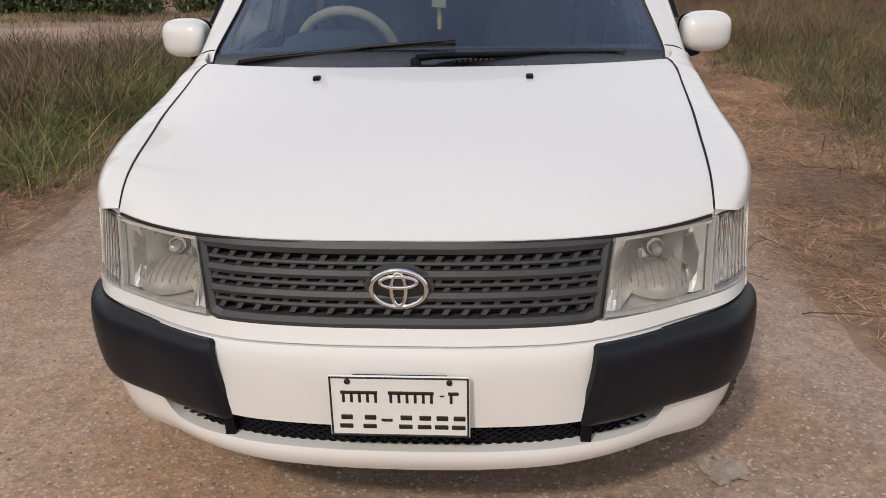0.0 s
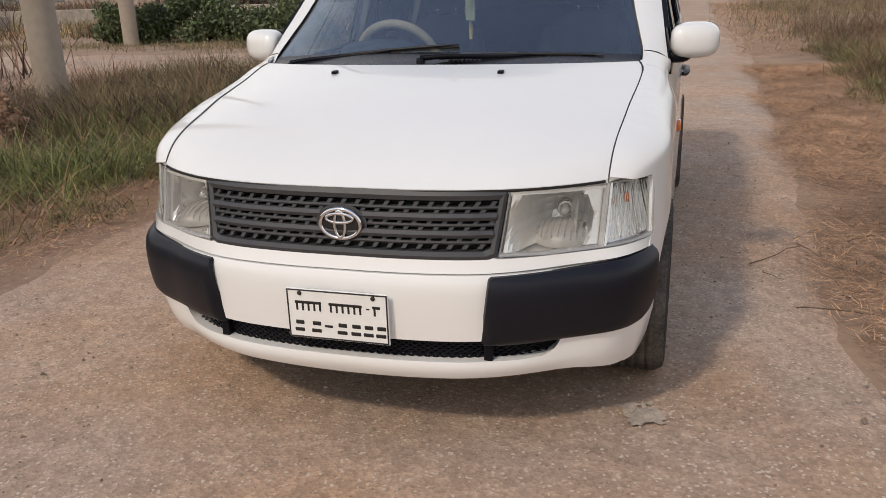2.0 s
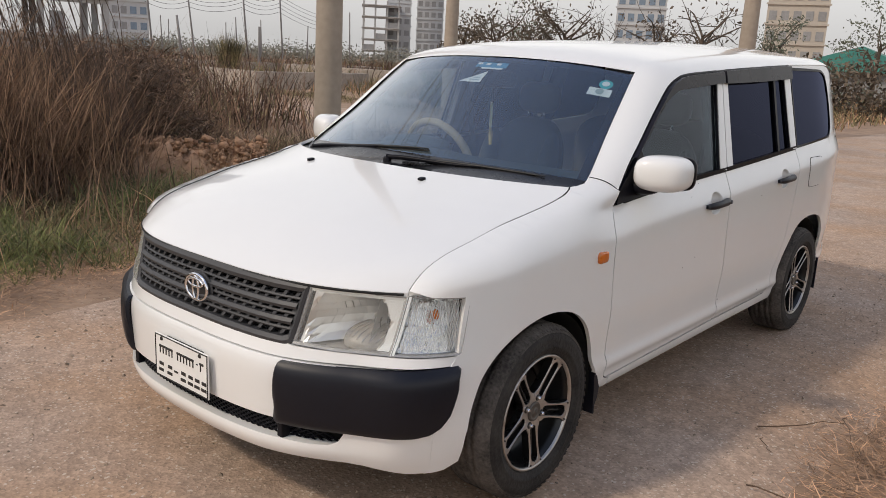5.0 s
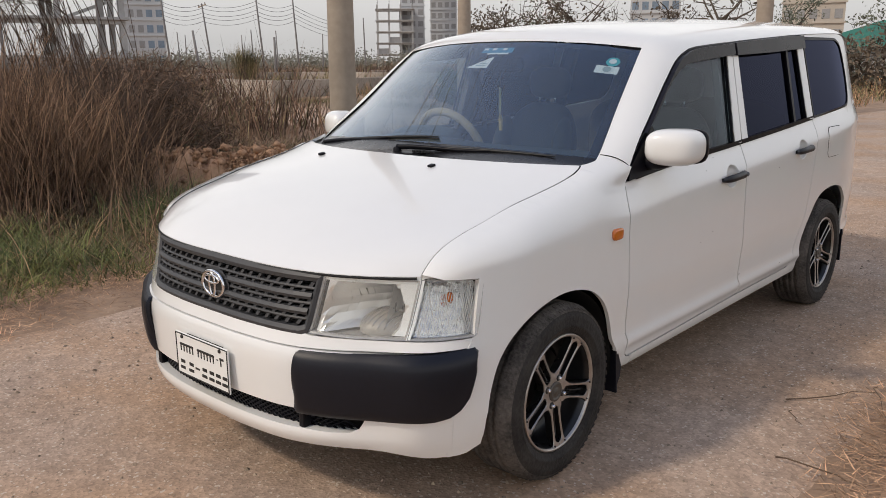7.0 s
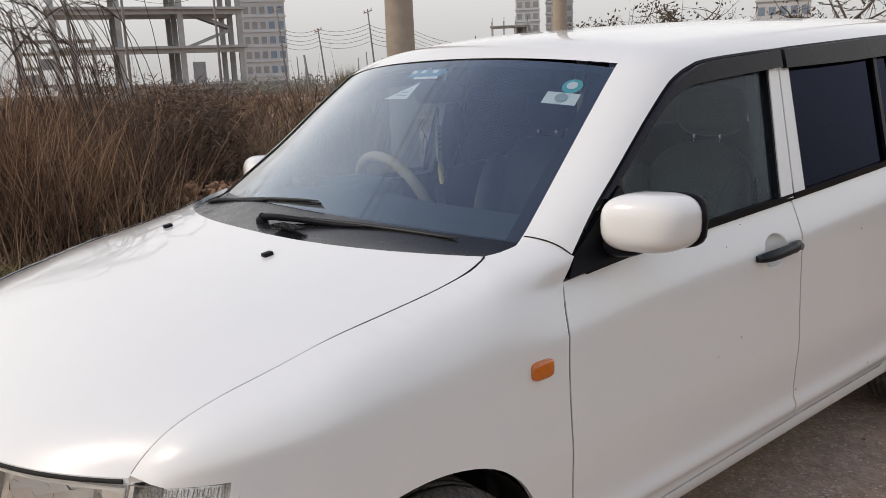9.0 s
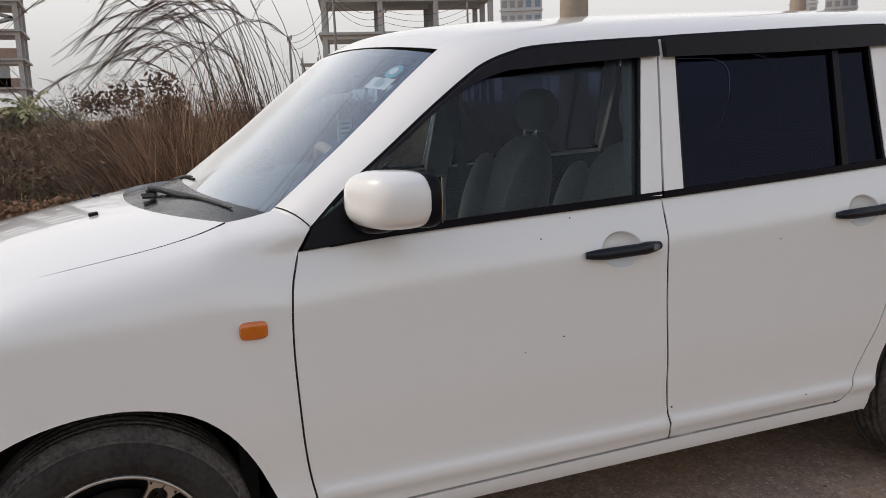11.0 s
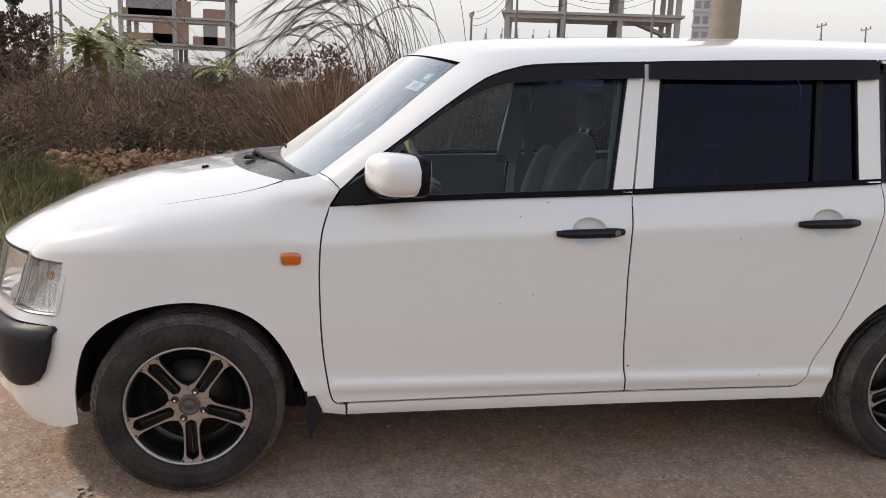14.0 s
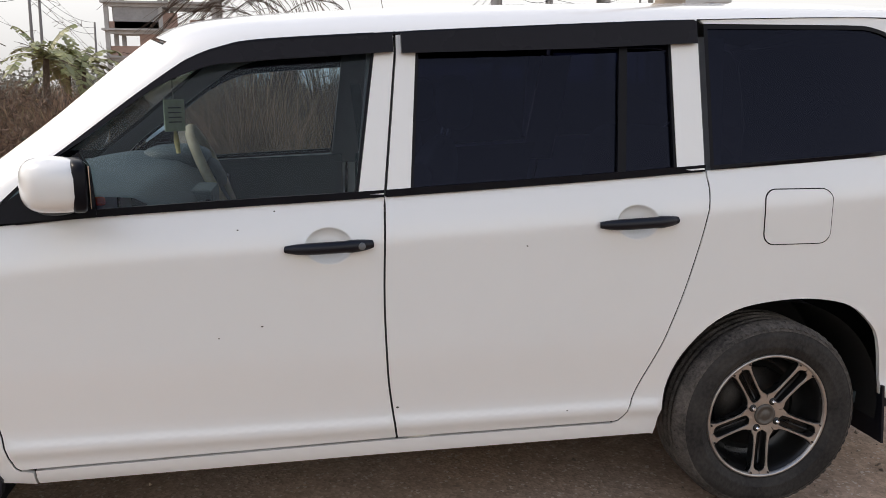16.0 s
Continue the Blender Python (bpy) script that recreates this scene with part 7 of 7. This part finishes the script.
def concrete_frame(az0, az1, dist, levels, bays, depth, label, infill=(), stairs=None, turn=0.0, col=0.45, material=None):
    """An unfinished building: slabs, columns, some walls of brick between them."""
    material = material or FRAME_M
    x0, y0 = polar(az0, dist)
    x1, y1 = polar(az1, dist)
    w = math.hypot(x1 - x0, y1 - y0)
    b = thing("unfinished_building", label, "building", "unfinished buildings", at=(x0, y0, 0))
    b.rotation_euler = (0, 0, math.atan2(y1 - y0, x1 - x0) + radians(turn))
    back = depth
    for z in levels:
        bpart("slab", box((-0.5, -0.6, z - 0.22), (w + 0.5, back + 0.6, z)), material, b)
        bpart("edge_beam", box((-0.1, -0.25, z - 0.6), (w + 0.1, 0.1, z - 0.22)), material, b)
    xs = np.linspace(0, w, bays + 1)
    zs = [0] + list(levels)
    for z0, z1 in zip(zs, zs[1:]):
        for x in xs:
            for yy in (0, back / 2, back):
                bpart("column", box((x - col / 2, yy - col / 2, z0), (x + col / 2, yy + col / 2, z1 - 0.22)), material, b)
    for x in xs:
        bpart("column_stub", box((x - col / 2, -col / 2, levels[-1]), (x + col / 2, col / 2, levels[-1] + 1.1)), material, b)
        for k in range(4):
            part("starter_bar", *tube([(x + 0.12 * (k % 2), 0.12 * (k // 2), levels[-1] + 1.0), (x + 0.12 * (k % 2) + 0.05, 0.12 * (k // 2), levels[-1] + 2.2)], 0.03, 4), CABLE, b)
    for fl, bay, a, c, hgt, m in infill:
        z0, z1 = zs[fl], zs[fl + 1] - 0.6
        xa, xb = xs[bay], xs[bay + 1]
        bpart("brick_wall", box((xa + (xb - xa) * a + col / 2, -0.08, z0), (xa + (xb - xa) * c - col / 2, 0.12, z0 + (z1 - z0) * hgt)), m, b)
    if stairs:
        fl, bay = stairs
        for n_, (s0, e0) in enumerate(((0, 1), (1, 0))):
            z0 = zs[fl] + (zs[fl + 1] - zs[fl]) * 0.5 * n_
            z1 = z0 + (zs[fl + 1] - zs[fl]) * 0.5
            xa, xb = xs[bay] + 0.4, xs[bay + 1] - 0.4
            pa, pb = (xa if s0 == 0 else xb, z0), (xb if s0 == 0 else xa, z1)
            V = [(pa[0], 1, pa[1] - 0.3), (pb[0], 1, pb[1] - 0.3), (pb[0], 1, pb[1]), (pa[0], 1, pa[1]), (pa[0], 2.4, pa[1] - 0.3), (pb[0], 2.4, pb[1] - 0.3), (pb[0], 2.4, pb[1]), (pa[0], 2.4, pa[1])]
            part("stair_flight", V, [[0, 1, 2, 3], [7, 6, 5, 4], [0, 4, 5, 1], [3, 2, 6, 7], [0, 3, 7, 4], [1, 5, 6, 2]], material, b, smooth=False)
    return b


GREYWALL = mat("grey_block", (0.30, 0.30, 0.30), 0.9, scale=0.4, spread=0.15)
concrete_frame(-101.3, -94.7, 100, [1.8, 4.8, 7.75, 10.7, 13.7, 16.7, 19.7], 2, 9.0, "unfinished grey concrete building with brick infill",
               [(0, 0, 0, 1, 1, BRICK_M), (0, 1, 0, 1, 1, BRICK_M), (1, 0, 0.1, 0.35, 0.35, BRICK_M), (1, 1, 0, 1, 0.3, BRICK_M), (2, 0, 0, 1, 0.45, BRICK_M), (2, 0, 0.55, 1, 1, BRICK_M), (2, 1, 0, 0.3, 1, BRICK_M), (2, 1, 0.3, 1, 0.4, BRICK_M),
                (2, 1, 0.5, 0.85, 0.95, GREYWALL), (3, 0, 0, 1, 0.32, BRICK_M), (3, 0, 0.1, 1, 1, GREYWALL), (3, 1, 0, 0.35, 0.75, BRICK_M), (3, 1, 0.5, 1, 0.45, BRICK_M), (4, 1, 0.2, 0.5, 0.2, GREYWALL)], (4, 1), turn=-8)
concrete_frame(-75.9, -64.5, 75, [1.9, 5.0, 8.2, 11.4], 3, 9.0, "unfinished grey concrete frame with bare columns and stairs",
               [(0, 0, 0, 1, 0.8, GREYWALL), (0, 1, 0, 1, 1, GREYWALL), (0, 2, 0, 1, 1, GREYWALL), (1, 2, 0.1, 0.4, 0.7, GREYWALL)], (2, 2), turn=4)
concrete_frame(-77.3, -73.0, 170, [3.2, 6.4, 9.0, 11.2], 4, 8.0, "far unfinished building with rebar on its roof", [(1, 0, 0, 1, 0.7, GREYWALL), (2, 1, 0, 1, 0.7, GREYWALL)])
concrete_frame(-46.8, -44.4, 230, [3.0, 6.0, 9.0, 12.0, 15.0], 3, 10.0, "far unfinished apartment block", [(1, 0, 0, 1, 0.6, GREYWALL), (2, 1, 0, 1, 0.6, GREYWALL), (3, 2, 0, 1, 0.6, GREYWALL)])


def tower(az0, az1, dist, h, label, glazed=False, storey=3.2, n=5, eye=(2.2, -1.2), material=None):
    x0, y0 = polar(az0, dist, eye)
    x1, y1 = polar(az1, dist, eye)
    w = math.hypot(x1 - x0, y1 - y0)
    b = thing("apartment_tower", label, "building", "far towers", at=(x0, y0, 0))
    b.rotation_euler = (0, 0, math.atan2(y1 - y0, x1 - x0))
    bpart("wall", box((0, 0, 0), (w, 14, h)), material or PALE_M, b)
    bpart("roof_parapet", box((-0.3, -0.3, h), (w + 0.3, 14.3, h + 0.9)), material or PALE_M, b)
    for z in np.arange(1.0, h - 2, storey):
        bpart("floor_band", box((-0.25, -0.25, z - 0.75), (w + 0.25, 0, z - 0.45)), material or PALE_M, b)
        for k in range(n):
            xa = w * (k + 0.18) / n
            win = bpart("window", box((xa, -0.06, z), (xa + w * 0.64 / n, 0.2, z + 1.5)), BLUEGLASS if glazed else GREYWALL, b)
    return b


tower(-62.9, -61.3, 190, 46, "tall pale tower in the haze", n=3)
tower(-61.3, -60.1, 190, 46, "tall tower with blue glazing in the haze", True, n=2)
tower(-44.6, -43.0, 240, 42, "tall pale tower in the haze", n=3)
tower(-42.6, -40.8, 260, 50, "tall pale tower in the haze", n=4)
tower(-29.2, -26.0, 170, 24, "pale building with blue glazing", True, n=5)
tower(-19.8, -16.2, 150, 20, "beige apartment block with dark windows", n=5, material=mat("beige_render", (0.47, 0.42, 0.36), 0.85, scale=0.2, spread=0.08))

# low walls in the field, shed
WALL_M = mat("old_plaster_wall", (0.36, 0.31, 0.26), 0.9, scale=0.8, spread=0.35, bump=0.2, bump_scale=20)
def low_wall(az0, az1, d0, d1, h, label):
    x0, y0 = polar(az0, d0, (2.2, -1.2))
    x1, y1 = polar(az1, d1, (2.2, -1.2))
    L = math.hypot(x1 - x0, y1 - y0)
    ob = bpart("low_wall", box((0, -0.12, -0.2), (L, 0.12, h), 0.02, 1), WALL_M)
    ob.matrix_basis = pose(x0, y0, 0, 0, 0, math.degrees(math.atan2(y1 - y0, x1 - x0)))
    return tagged(ob, label, "wall")


low_wall(-57.0, -53.4, 30, 27, 0.72, "old pale plastered low wall")
low_wall(-53.3, -46.0, 31, 36, 0.62, "dark weathered low wall")
low_wall(-60.0, -45.0, 50, 60, 0.62, "long grey boundary wall")
for x0, y0, x1, y1, h in ((-32.0, 26.0, -9.0, 27.5, 0.75),):
    ob = bpart("low_wall", box((0, -0.12, -0.2), (math.hypot(x1 - x0, y1 - y0), 0.12, h), 0.02, 1), WALL_M)
    ob.matrix_basis = pose(x0, y0, 0, 0, 0, math.degrees(math.atan2(y1 - y0, x1 - x0)))
    tagged(ob, "weathered grey boundary wall beyond the hedge", "wall")
shed_m = mat("green_tin", (0.03, 0.16, 0.11), 0.5, 0.1, spread=0.2, scale=2)
sx, sy = polar(-15.2, 55, (2.2, -1.2))
shed = thing("tin_shed", "shed with a green tin roof", "shed", at=(sx, sy, 0))
bpart("shed_wall", box((-3, 0, 0), (4, 5, 2.0)), GREYWALL, shed)
V = [(-3.6, -0.6, 1.9), (4.6, -0.6, 1.9), (4.6, 5.6, 1.9), (-3.6, 5.6, 1.9), (0.5, 2.5, 3.5)]
part("shed_roof", V, [[0, 1, 4], [1, 2, 4], [2, 3, 4], [3, 0, 4]], shed_m, shed, smooth=False)


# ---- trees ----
# far foliage: distance haze is put into the colour, lighter and greyer
LEAF_FAR = mat("hazed_leaf", (0.17, 0.18, 0.13), 0.8, scale=1, color2=(0.11, 0.12, 0.09), island=0.3)
# skyline scrub, paled further to carry the haze in its leaf colour
LEAF_HAZE = mat("pale_hazed_leaf", (0.27, 0.265, 0.22), 0.85, scale=1, color2=(0.19, 0.19, 0.155), island=0.2)
LEAF_SCRUB = mat("scrub_leaf", (0.16, 0.12, 0.085), 0.85, scale=1, color2=(0.10, 0.08, 0.06), island=0.4)
def tree(x, y, h, label, seed, bare=False, material=None, leaves=2500, size=0.10, spread_=0.32):
    r = np.random.default_rng(seed)
    t = thing("tree", label, "tree", at=(x, y, 0))
    trunk = [(0, 0, -0.1), (r.normal(0, 0.03) * h, r.normal(0, 0.03) * h, h * 0.3), (r.normal(0, 0.05) * h, r.normal(0, 0.05) * h, h * 0.62)]
    part("trunk", *tube(cr(trunk, 4), 0.028 * h, 8, taper=np.linspace(1, 0.5, 9)), BARK, t)
    ends = []
    limbs = []
    for k in range(11 if bare else 7):
        a, el = r.uniform(0, 6.28), r.uniform(0.35, 1.2)
        s = np.array(trunk[1]) + (np.array(trunk[2]) - np.array(trunk[1])) * r.uniform(0, 1)
        L = h * r.uniform(0.28, 0.45)
        e = s + L * np.array((math.cos(a) * math.cos(el), math.sin(a) * math.cos(el), math.sin(el)))
        part("limb", *tube(cr([s, (s + e) / 2 + r.normal(0, 0.04 * h, 3), e], 3), 0.012 * h, 5, taper=np.linspace(1, 0.3, 7)), BARK, t)
        ends.append(e)
        for j in range(5 if bare else 2):
            q = s + (e - s) * r.uniform(0.4, 1)
            f = q + r.normal(0, 0.13 * h, 3) + np.array((0, 0, 0.05 * h))
            limbs.append(tube([q, (q + f) / 2 + r.normal(0, 0.02 * h, 3), f], 0.004 * h, 4, taper=[1, 0.7, 0.3]))
            ends.append(f)
    tagged(part("twig_spray", *join(*limbs), BARK, t), kind="stuff")
    if leaves:
        leaf_cloud("crown", ends, [h * spread_ * r.uniform(0.3, 0.6) for _ in ends], leaves, size, material or LEAF, t, seed=seed)
    return t


for k, (az, d, h, bare) in enumerate(((-37, 40, 4.6, True), (-34.5, 44, 4.4, False), (-32, 42, 4.8, True), (-30, 46, 4.2, True), (-26.5, 38, 4.3, True), (-24.0, 36, 4.6, True), (-39, 46, 4.2, False), (-13.2, 50, 5.4, False), (-18.5, 60, 5.6, False), (-35.5, 52, 4.8, False))):
    x, y = polar(az, d, (2.2, -1.2))
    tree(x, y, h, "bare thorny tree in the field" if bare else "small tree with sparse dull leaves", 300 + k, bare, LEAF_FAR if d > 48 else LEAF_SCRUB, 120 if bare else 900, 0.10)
for k, x in enumerate(np.arange(-22, -2, 2.2)):
    bush(x, 34 + rng.normal(0, 2), 2.6, rng.uniform(1.8, 2.8), LEAF_SCRUB if k % 3 else LEAF_FAR, "dry scrub in the field", 200 + k, 1800, 0.10)
# the creeper-covered dead tree, and bushes on the bank
x, y = polar(-108.6, 17.5)
vt = thing("creeper_tree", "dead tree smothered in withered brown creeper", "tree", at=(x, y, 0))
part("trunk", *tube([(0, 0, -0.2), (0.1, 0, 1.2), (0.0, 0.1, 2.3)], 0.07, 7, taper=[1, 0.8, 0.5]), BARK, vt)
part("limb", *tube([(0, 0.1, 2.0), (-0.2, -0.7, 2.6), (-0.3, -1.2, 3.0)], 0.03, 5, taper=[1, 0.6, 0.3]), BARK, vt)
part("limb", *tube([(0.1, 0, 1.6), (0.1, 0.8, 2.2), (0.1, 1.2, 2.0)], 0.03, 5, taper=[1, 0.6, 0.3]), BARK, vt)
cq = np.random.default_rng(8)
drape = []
for u in np.linspace(-0.75, 0.85, 13):
    crest = 2.32 - 0.35 * (u - 0.05) ** 2 + cq.normal(0, 0.07)
    drape += [(cq.normal(0, 0.15), u + cq.normal(0, 0.05), z) for z in np.arange(crest, crest - cq.uniform(0.5, 1.1) - 0.6 * (abs(u) < 0.4), -0.13)]
leaf_cloud("creeper", drape, [cq.uniform(0.07, 0.17) for _ in drape], 11000, 0.035, LEAF_DRY, vt, "withered brown leaves", 5)
tagged(leaf_cloud("sprout", [(-0.2, -0.9, 2.5), (-0.3, -1.1, 2.4), (0, 0.3, 2.55)], [0.2, 0.18, 0.14], 260, 0.08, LEAF, vt, "green leaves", 6), kind="stuff")
for k, (az, d, w, h, m) in enumerate(((-113.2, 19, 0.7, 1.7, LEAF), (-112.4, 30, 1.4, 2.1, LEAF_FAR), (-118, 140, 9, 6.0, LEAF_FAR), (-115, 150, 9, 5.6, LEAF_FAR), (-112, 150, 8, 4.6, LEAF_FAR), (-121, 130, 9, 5.4, LEAF_FAR), (-87.3, 14, 0.9, 2.0, LEAF_DRY), (-89.6, 15, 0.9, 1.9, LEAF_DRY), (-95.8, 30, 1.2, 1.7, LEAF_FAR), (-99, 14, 0.8, 0.9, LEAF), (-101, 11.5, 0.6, 0.6, LEAF))):
    x, y = polar(az, d)
    bush(x, y, w, h, m, "leafy green bush in the bank" if m is LEAF else "hazy far bush beyond the grass" if m is LEAF_FAR else "dry twiggy bush in the bank", 400 + k, 1700, 0.05 if d < 20 else 0.12 if d < 40 else 0.3)

# far scrub; LEAF_HAZE paints the haze onto most of it
for k in range(20):
    x, y = polar(-123 + 1.6 * k + rng.normal(0, 0.4), 75 + rng.normal(0, 6))
    bush(x, y, 5.0, rng.uniform(1.6, 2.3), LEAF_HAZE if k % 3 else LEAF_SCRUB, "far hazy scrub on the skyline", 500 + k, 1300, 0.14)
for k in range(14):
    x, y = polar(-67 + 1.7 * k + rng.normal(0, 0.4), 140 + rng.normal(0, 8), (2.0, -1.0))
    bush(x, y, 8.0, rng.uniform(0.9, 1.7), LEAF_HAZE, "far hazy scrub on the skyline", 540 + k, 1500, 0.22)

# banana plants
BANANA = mat("banana_leaf", (0.17, 0.20, 0.08), 0.55, scale=3, color2=(0.33, 0.31, 0.14), island=0.4)


def banana(x, y, h, seed):
    r = np.random.default_rng(seed)
    b = thing("banana_plant", "banana plant with torn yellow-green leaves", "plant", "banana plants", at=(x, y, 0))
    part("stem", *tube([(0, 0, -0.1), (0.03, 0, h * 0.35), (0, 0.05, h * 0.62)], 0.11, 9, taper=[1, 0.85, 0.6]), BARK, b)
    for k in range(13):
        a = 2 * math.pi * k / 13 * 2 + r.normal(0, 0.25)
        L = h * r.uniform(0.34, 0.5)
        up = r.uniform(0.1, 1.25)
        V, F = [], []
        m = 19
        rib = []
        for i in range(m):
            t = i / (m - 1)
            rib.append((L * t * math.cos(up) * (1 + 0.1 * t), h * 0.58 + L * (math.sin(up) * t - 0.75 * t ** 2.2 * math.cos(up))))
        for i in range(1, m - 1):
            t = i / (m - 1)
            wd = 0.135 * h / 2.4 * math.sin(math.pi * min(1, 0.06 + 0.92 * t)) ** 0.6
            for sd in (-1, 1):
                if r.uniform() < 0.10:
                    continue
                j, hang = len(V), r.uniform(0.02, 0.10)
                for (cx, cz), q in ((rib[i], 0), (rib[i + 1], 0), (rib[i + 1], 1), (rib[i], 1)):
                    fx = cx + (0.03 if q else 0) + (0 if q == 0 else r.normal(0, 0.012))
                    V.append((math.cos(a) * fx - math.sin(a) * sd * wd * q, math.sin(a) * fx + math.cos(a) * sd * wd * q, cz - hang * q))
                F.append([j, j + 1, j + 2, j + 3])
        part("midrib", *tube([(math.cos(a) * p[0], math.sin(a) * p[0], p[1] + 0.004) for p in rib], 0.012, 4, taper=np.linspace(1, 0.3, m)), BANANA, b)
        part("leaf", V, F, BANANA, b)
    return b


for k, (az, d, h) in enumerate(((-103.6, 24, 3.5), (-101.6, 25, 3.2), (-102.6, 27, 3.1), (-95.2, 26, 2.5))):
    x, y = polar(az, d)
    banana(x, y, h, 50 + k)

# ---- small things on the ground ----
PAPER = mat("dirty_paper", (0.40, 0.33, 0.27), 0.9, scale=30, spread=0.25, bump=0.4, bump_scale=150)
TWIG = mat("dry_twig", (0.13, 0.085, 0.055), 0.9, scale=30, spread=0.3)


def scrap(x, y, w, l, turn, seed):
    r = np.random.default_rng(seed)
    V, F = [], []
    for i in range(9):
        for j in range(9):
            u, v = i / 8 - 0.5, j / 8 - 0.5
            e = 1 + (0.12 * r.normal() if i in (0, 8) or j in (0, 8) else 0)
            V.append((u * w * e, v * l * e, 0.004 + 0.006 * r.uniform()))
    F = [[i * 9 + j, (i + 1) * 9 + j, (i + 1) * 9 + j + 1, i * 9 + j + 1] for i in range(8) for j in range(8) if r.uniform() > (0.35 if i + j > 9 else 0.03)]
    ob = part("paper_scrap", V, F, PAPER, smooth=False)
    ob.matrix_basis = pose(x, y, 0, 0, 0, turn)
    return tagged(ob, "torn dirty paper scrap on the road", "litter")


scrap(0.79, 0.425, 0.11, 0.13, 24, 1)
scrap(-6.05, -2.29, 0.10, 0.14, 10, 2).location.z = 0.02
for k, (x, y) in enumerate(((2.0, 6.2), (2.3, 8.6), (2.9, 5.4), (2.5, 10.5))):
    scrap(x, y, 0.08, 0.13, 40 * k, 10 + k).location.z = 0.0


def twig(x0, y0, x1, y1, r, seed, z=0.006):
    q = np.random.default_rng(seed)
    a, b = np.array((x0, y0, z)), np.array((x1, y1, z + 0.004))
    pts = [a + (b - a) * t + np.array((*q.normal(0, 0.012, 2), abs(q.normal(0, 0.004)))) for t in np.linspace(0, 1, 6)]
    return tagged(part("twig", *tube(pts, r, 5, taper=np.linspace(1, 0.5, 6)), TWIG), "dry twig lying on the dust", "twig", "twigs")


for k, (x0, y0, x1, y1) in enumerate(((1.18, 1.9, 1.44, 2.2), (1.23, 1.80, 1.30, 1.70), (1.42, 2.28, 1.53, 1.95), (1.30, 1.42, 1.62, 1.36), (1.52, 1.55, 1.62, 1.62), (1.72, 1.9, 1.95, 1.75), (1.9, 2.6, 2.2, 2.35), (1.75, 1.35, 1.8, 1.05), (1.85, 1.3, 2.05, 1.05), (2.05, 3.5, 2.35, 3.42), (1.6, 0.7, 1.75, 0.95), (2.25, 3.4, 2.45, 3.05), (1.65, 2.3, 1.85, 2.55))):
    twig(x0, y0, x1, y1, 0.0022 if k % 3 else 0.0034, k)
for k in range(26):
    x, y = rng.uniform(1.6, 2.8), rng.uniform(-1.5, 6)
    a, L = rng.uniform(0, 6.28), rng.uniform(0.1, 0.35)
    twig(x, y, x + L * math.cos(a), y + L * math.sin(a), 0.002, 40 + k, 0.0)
PEBBLE = mat("road_grit", (0.34, 0.26, 0.19), 0.9, scale=20, spread=0.4, island=0.4)
pv, pf = [], []
for k in range(15000):
    x, y, s = rng.uniform(-2.1, 1.7), rng.uniform(-1.6, 6.0), rng.gamma(1.7, 0.0014) + 0.0012
    c = np.array((x, y, 0.0))
    o = rng.normal(0, 0.25, (5, 3))
    base = np.array(((1, 0, 0), (0, 1, 0), (-1, 0, 0), (0, -1, 0), (0, 0, 0.8)))
    i = len(pv)
    pv += list(c + (base + o * 0.6) * s)
    pf += [[i, i + 1, i + 4], [i + 1, i + 2, i + 4], [i + 2, i + 3, i + 4], [i + 3, i, i + 4]]
tagged(part("road_grit", pv, pf, PEBBLE, smooth=False), "loose grit scattered on the road", "grit", kind="stuff")
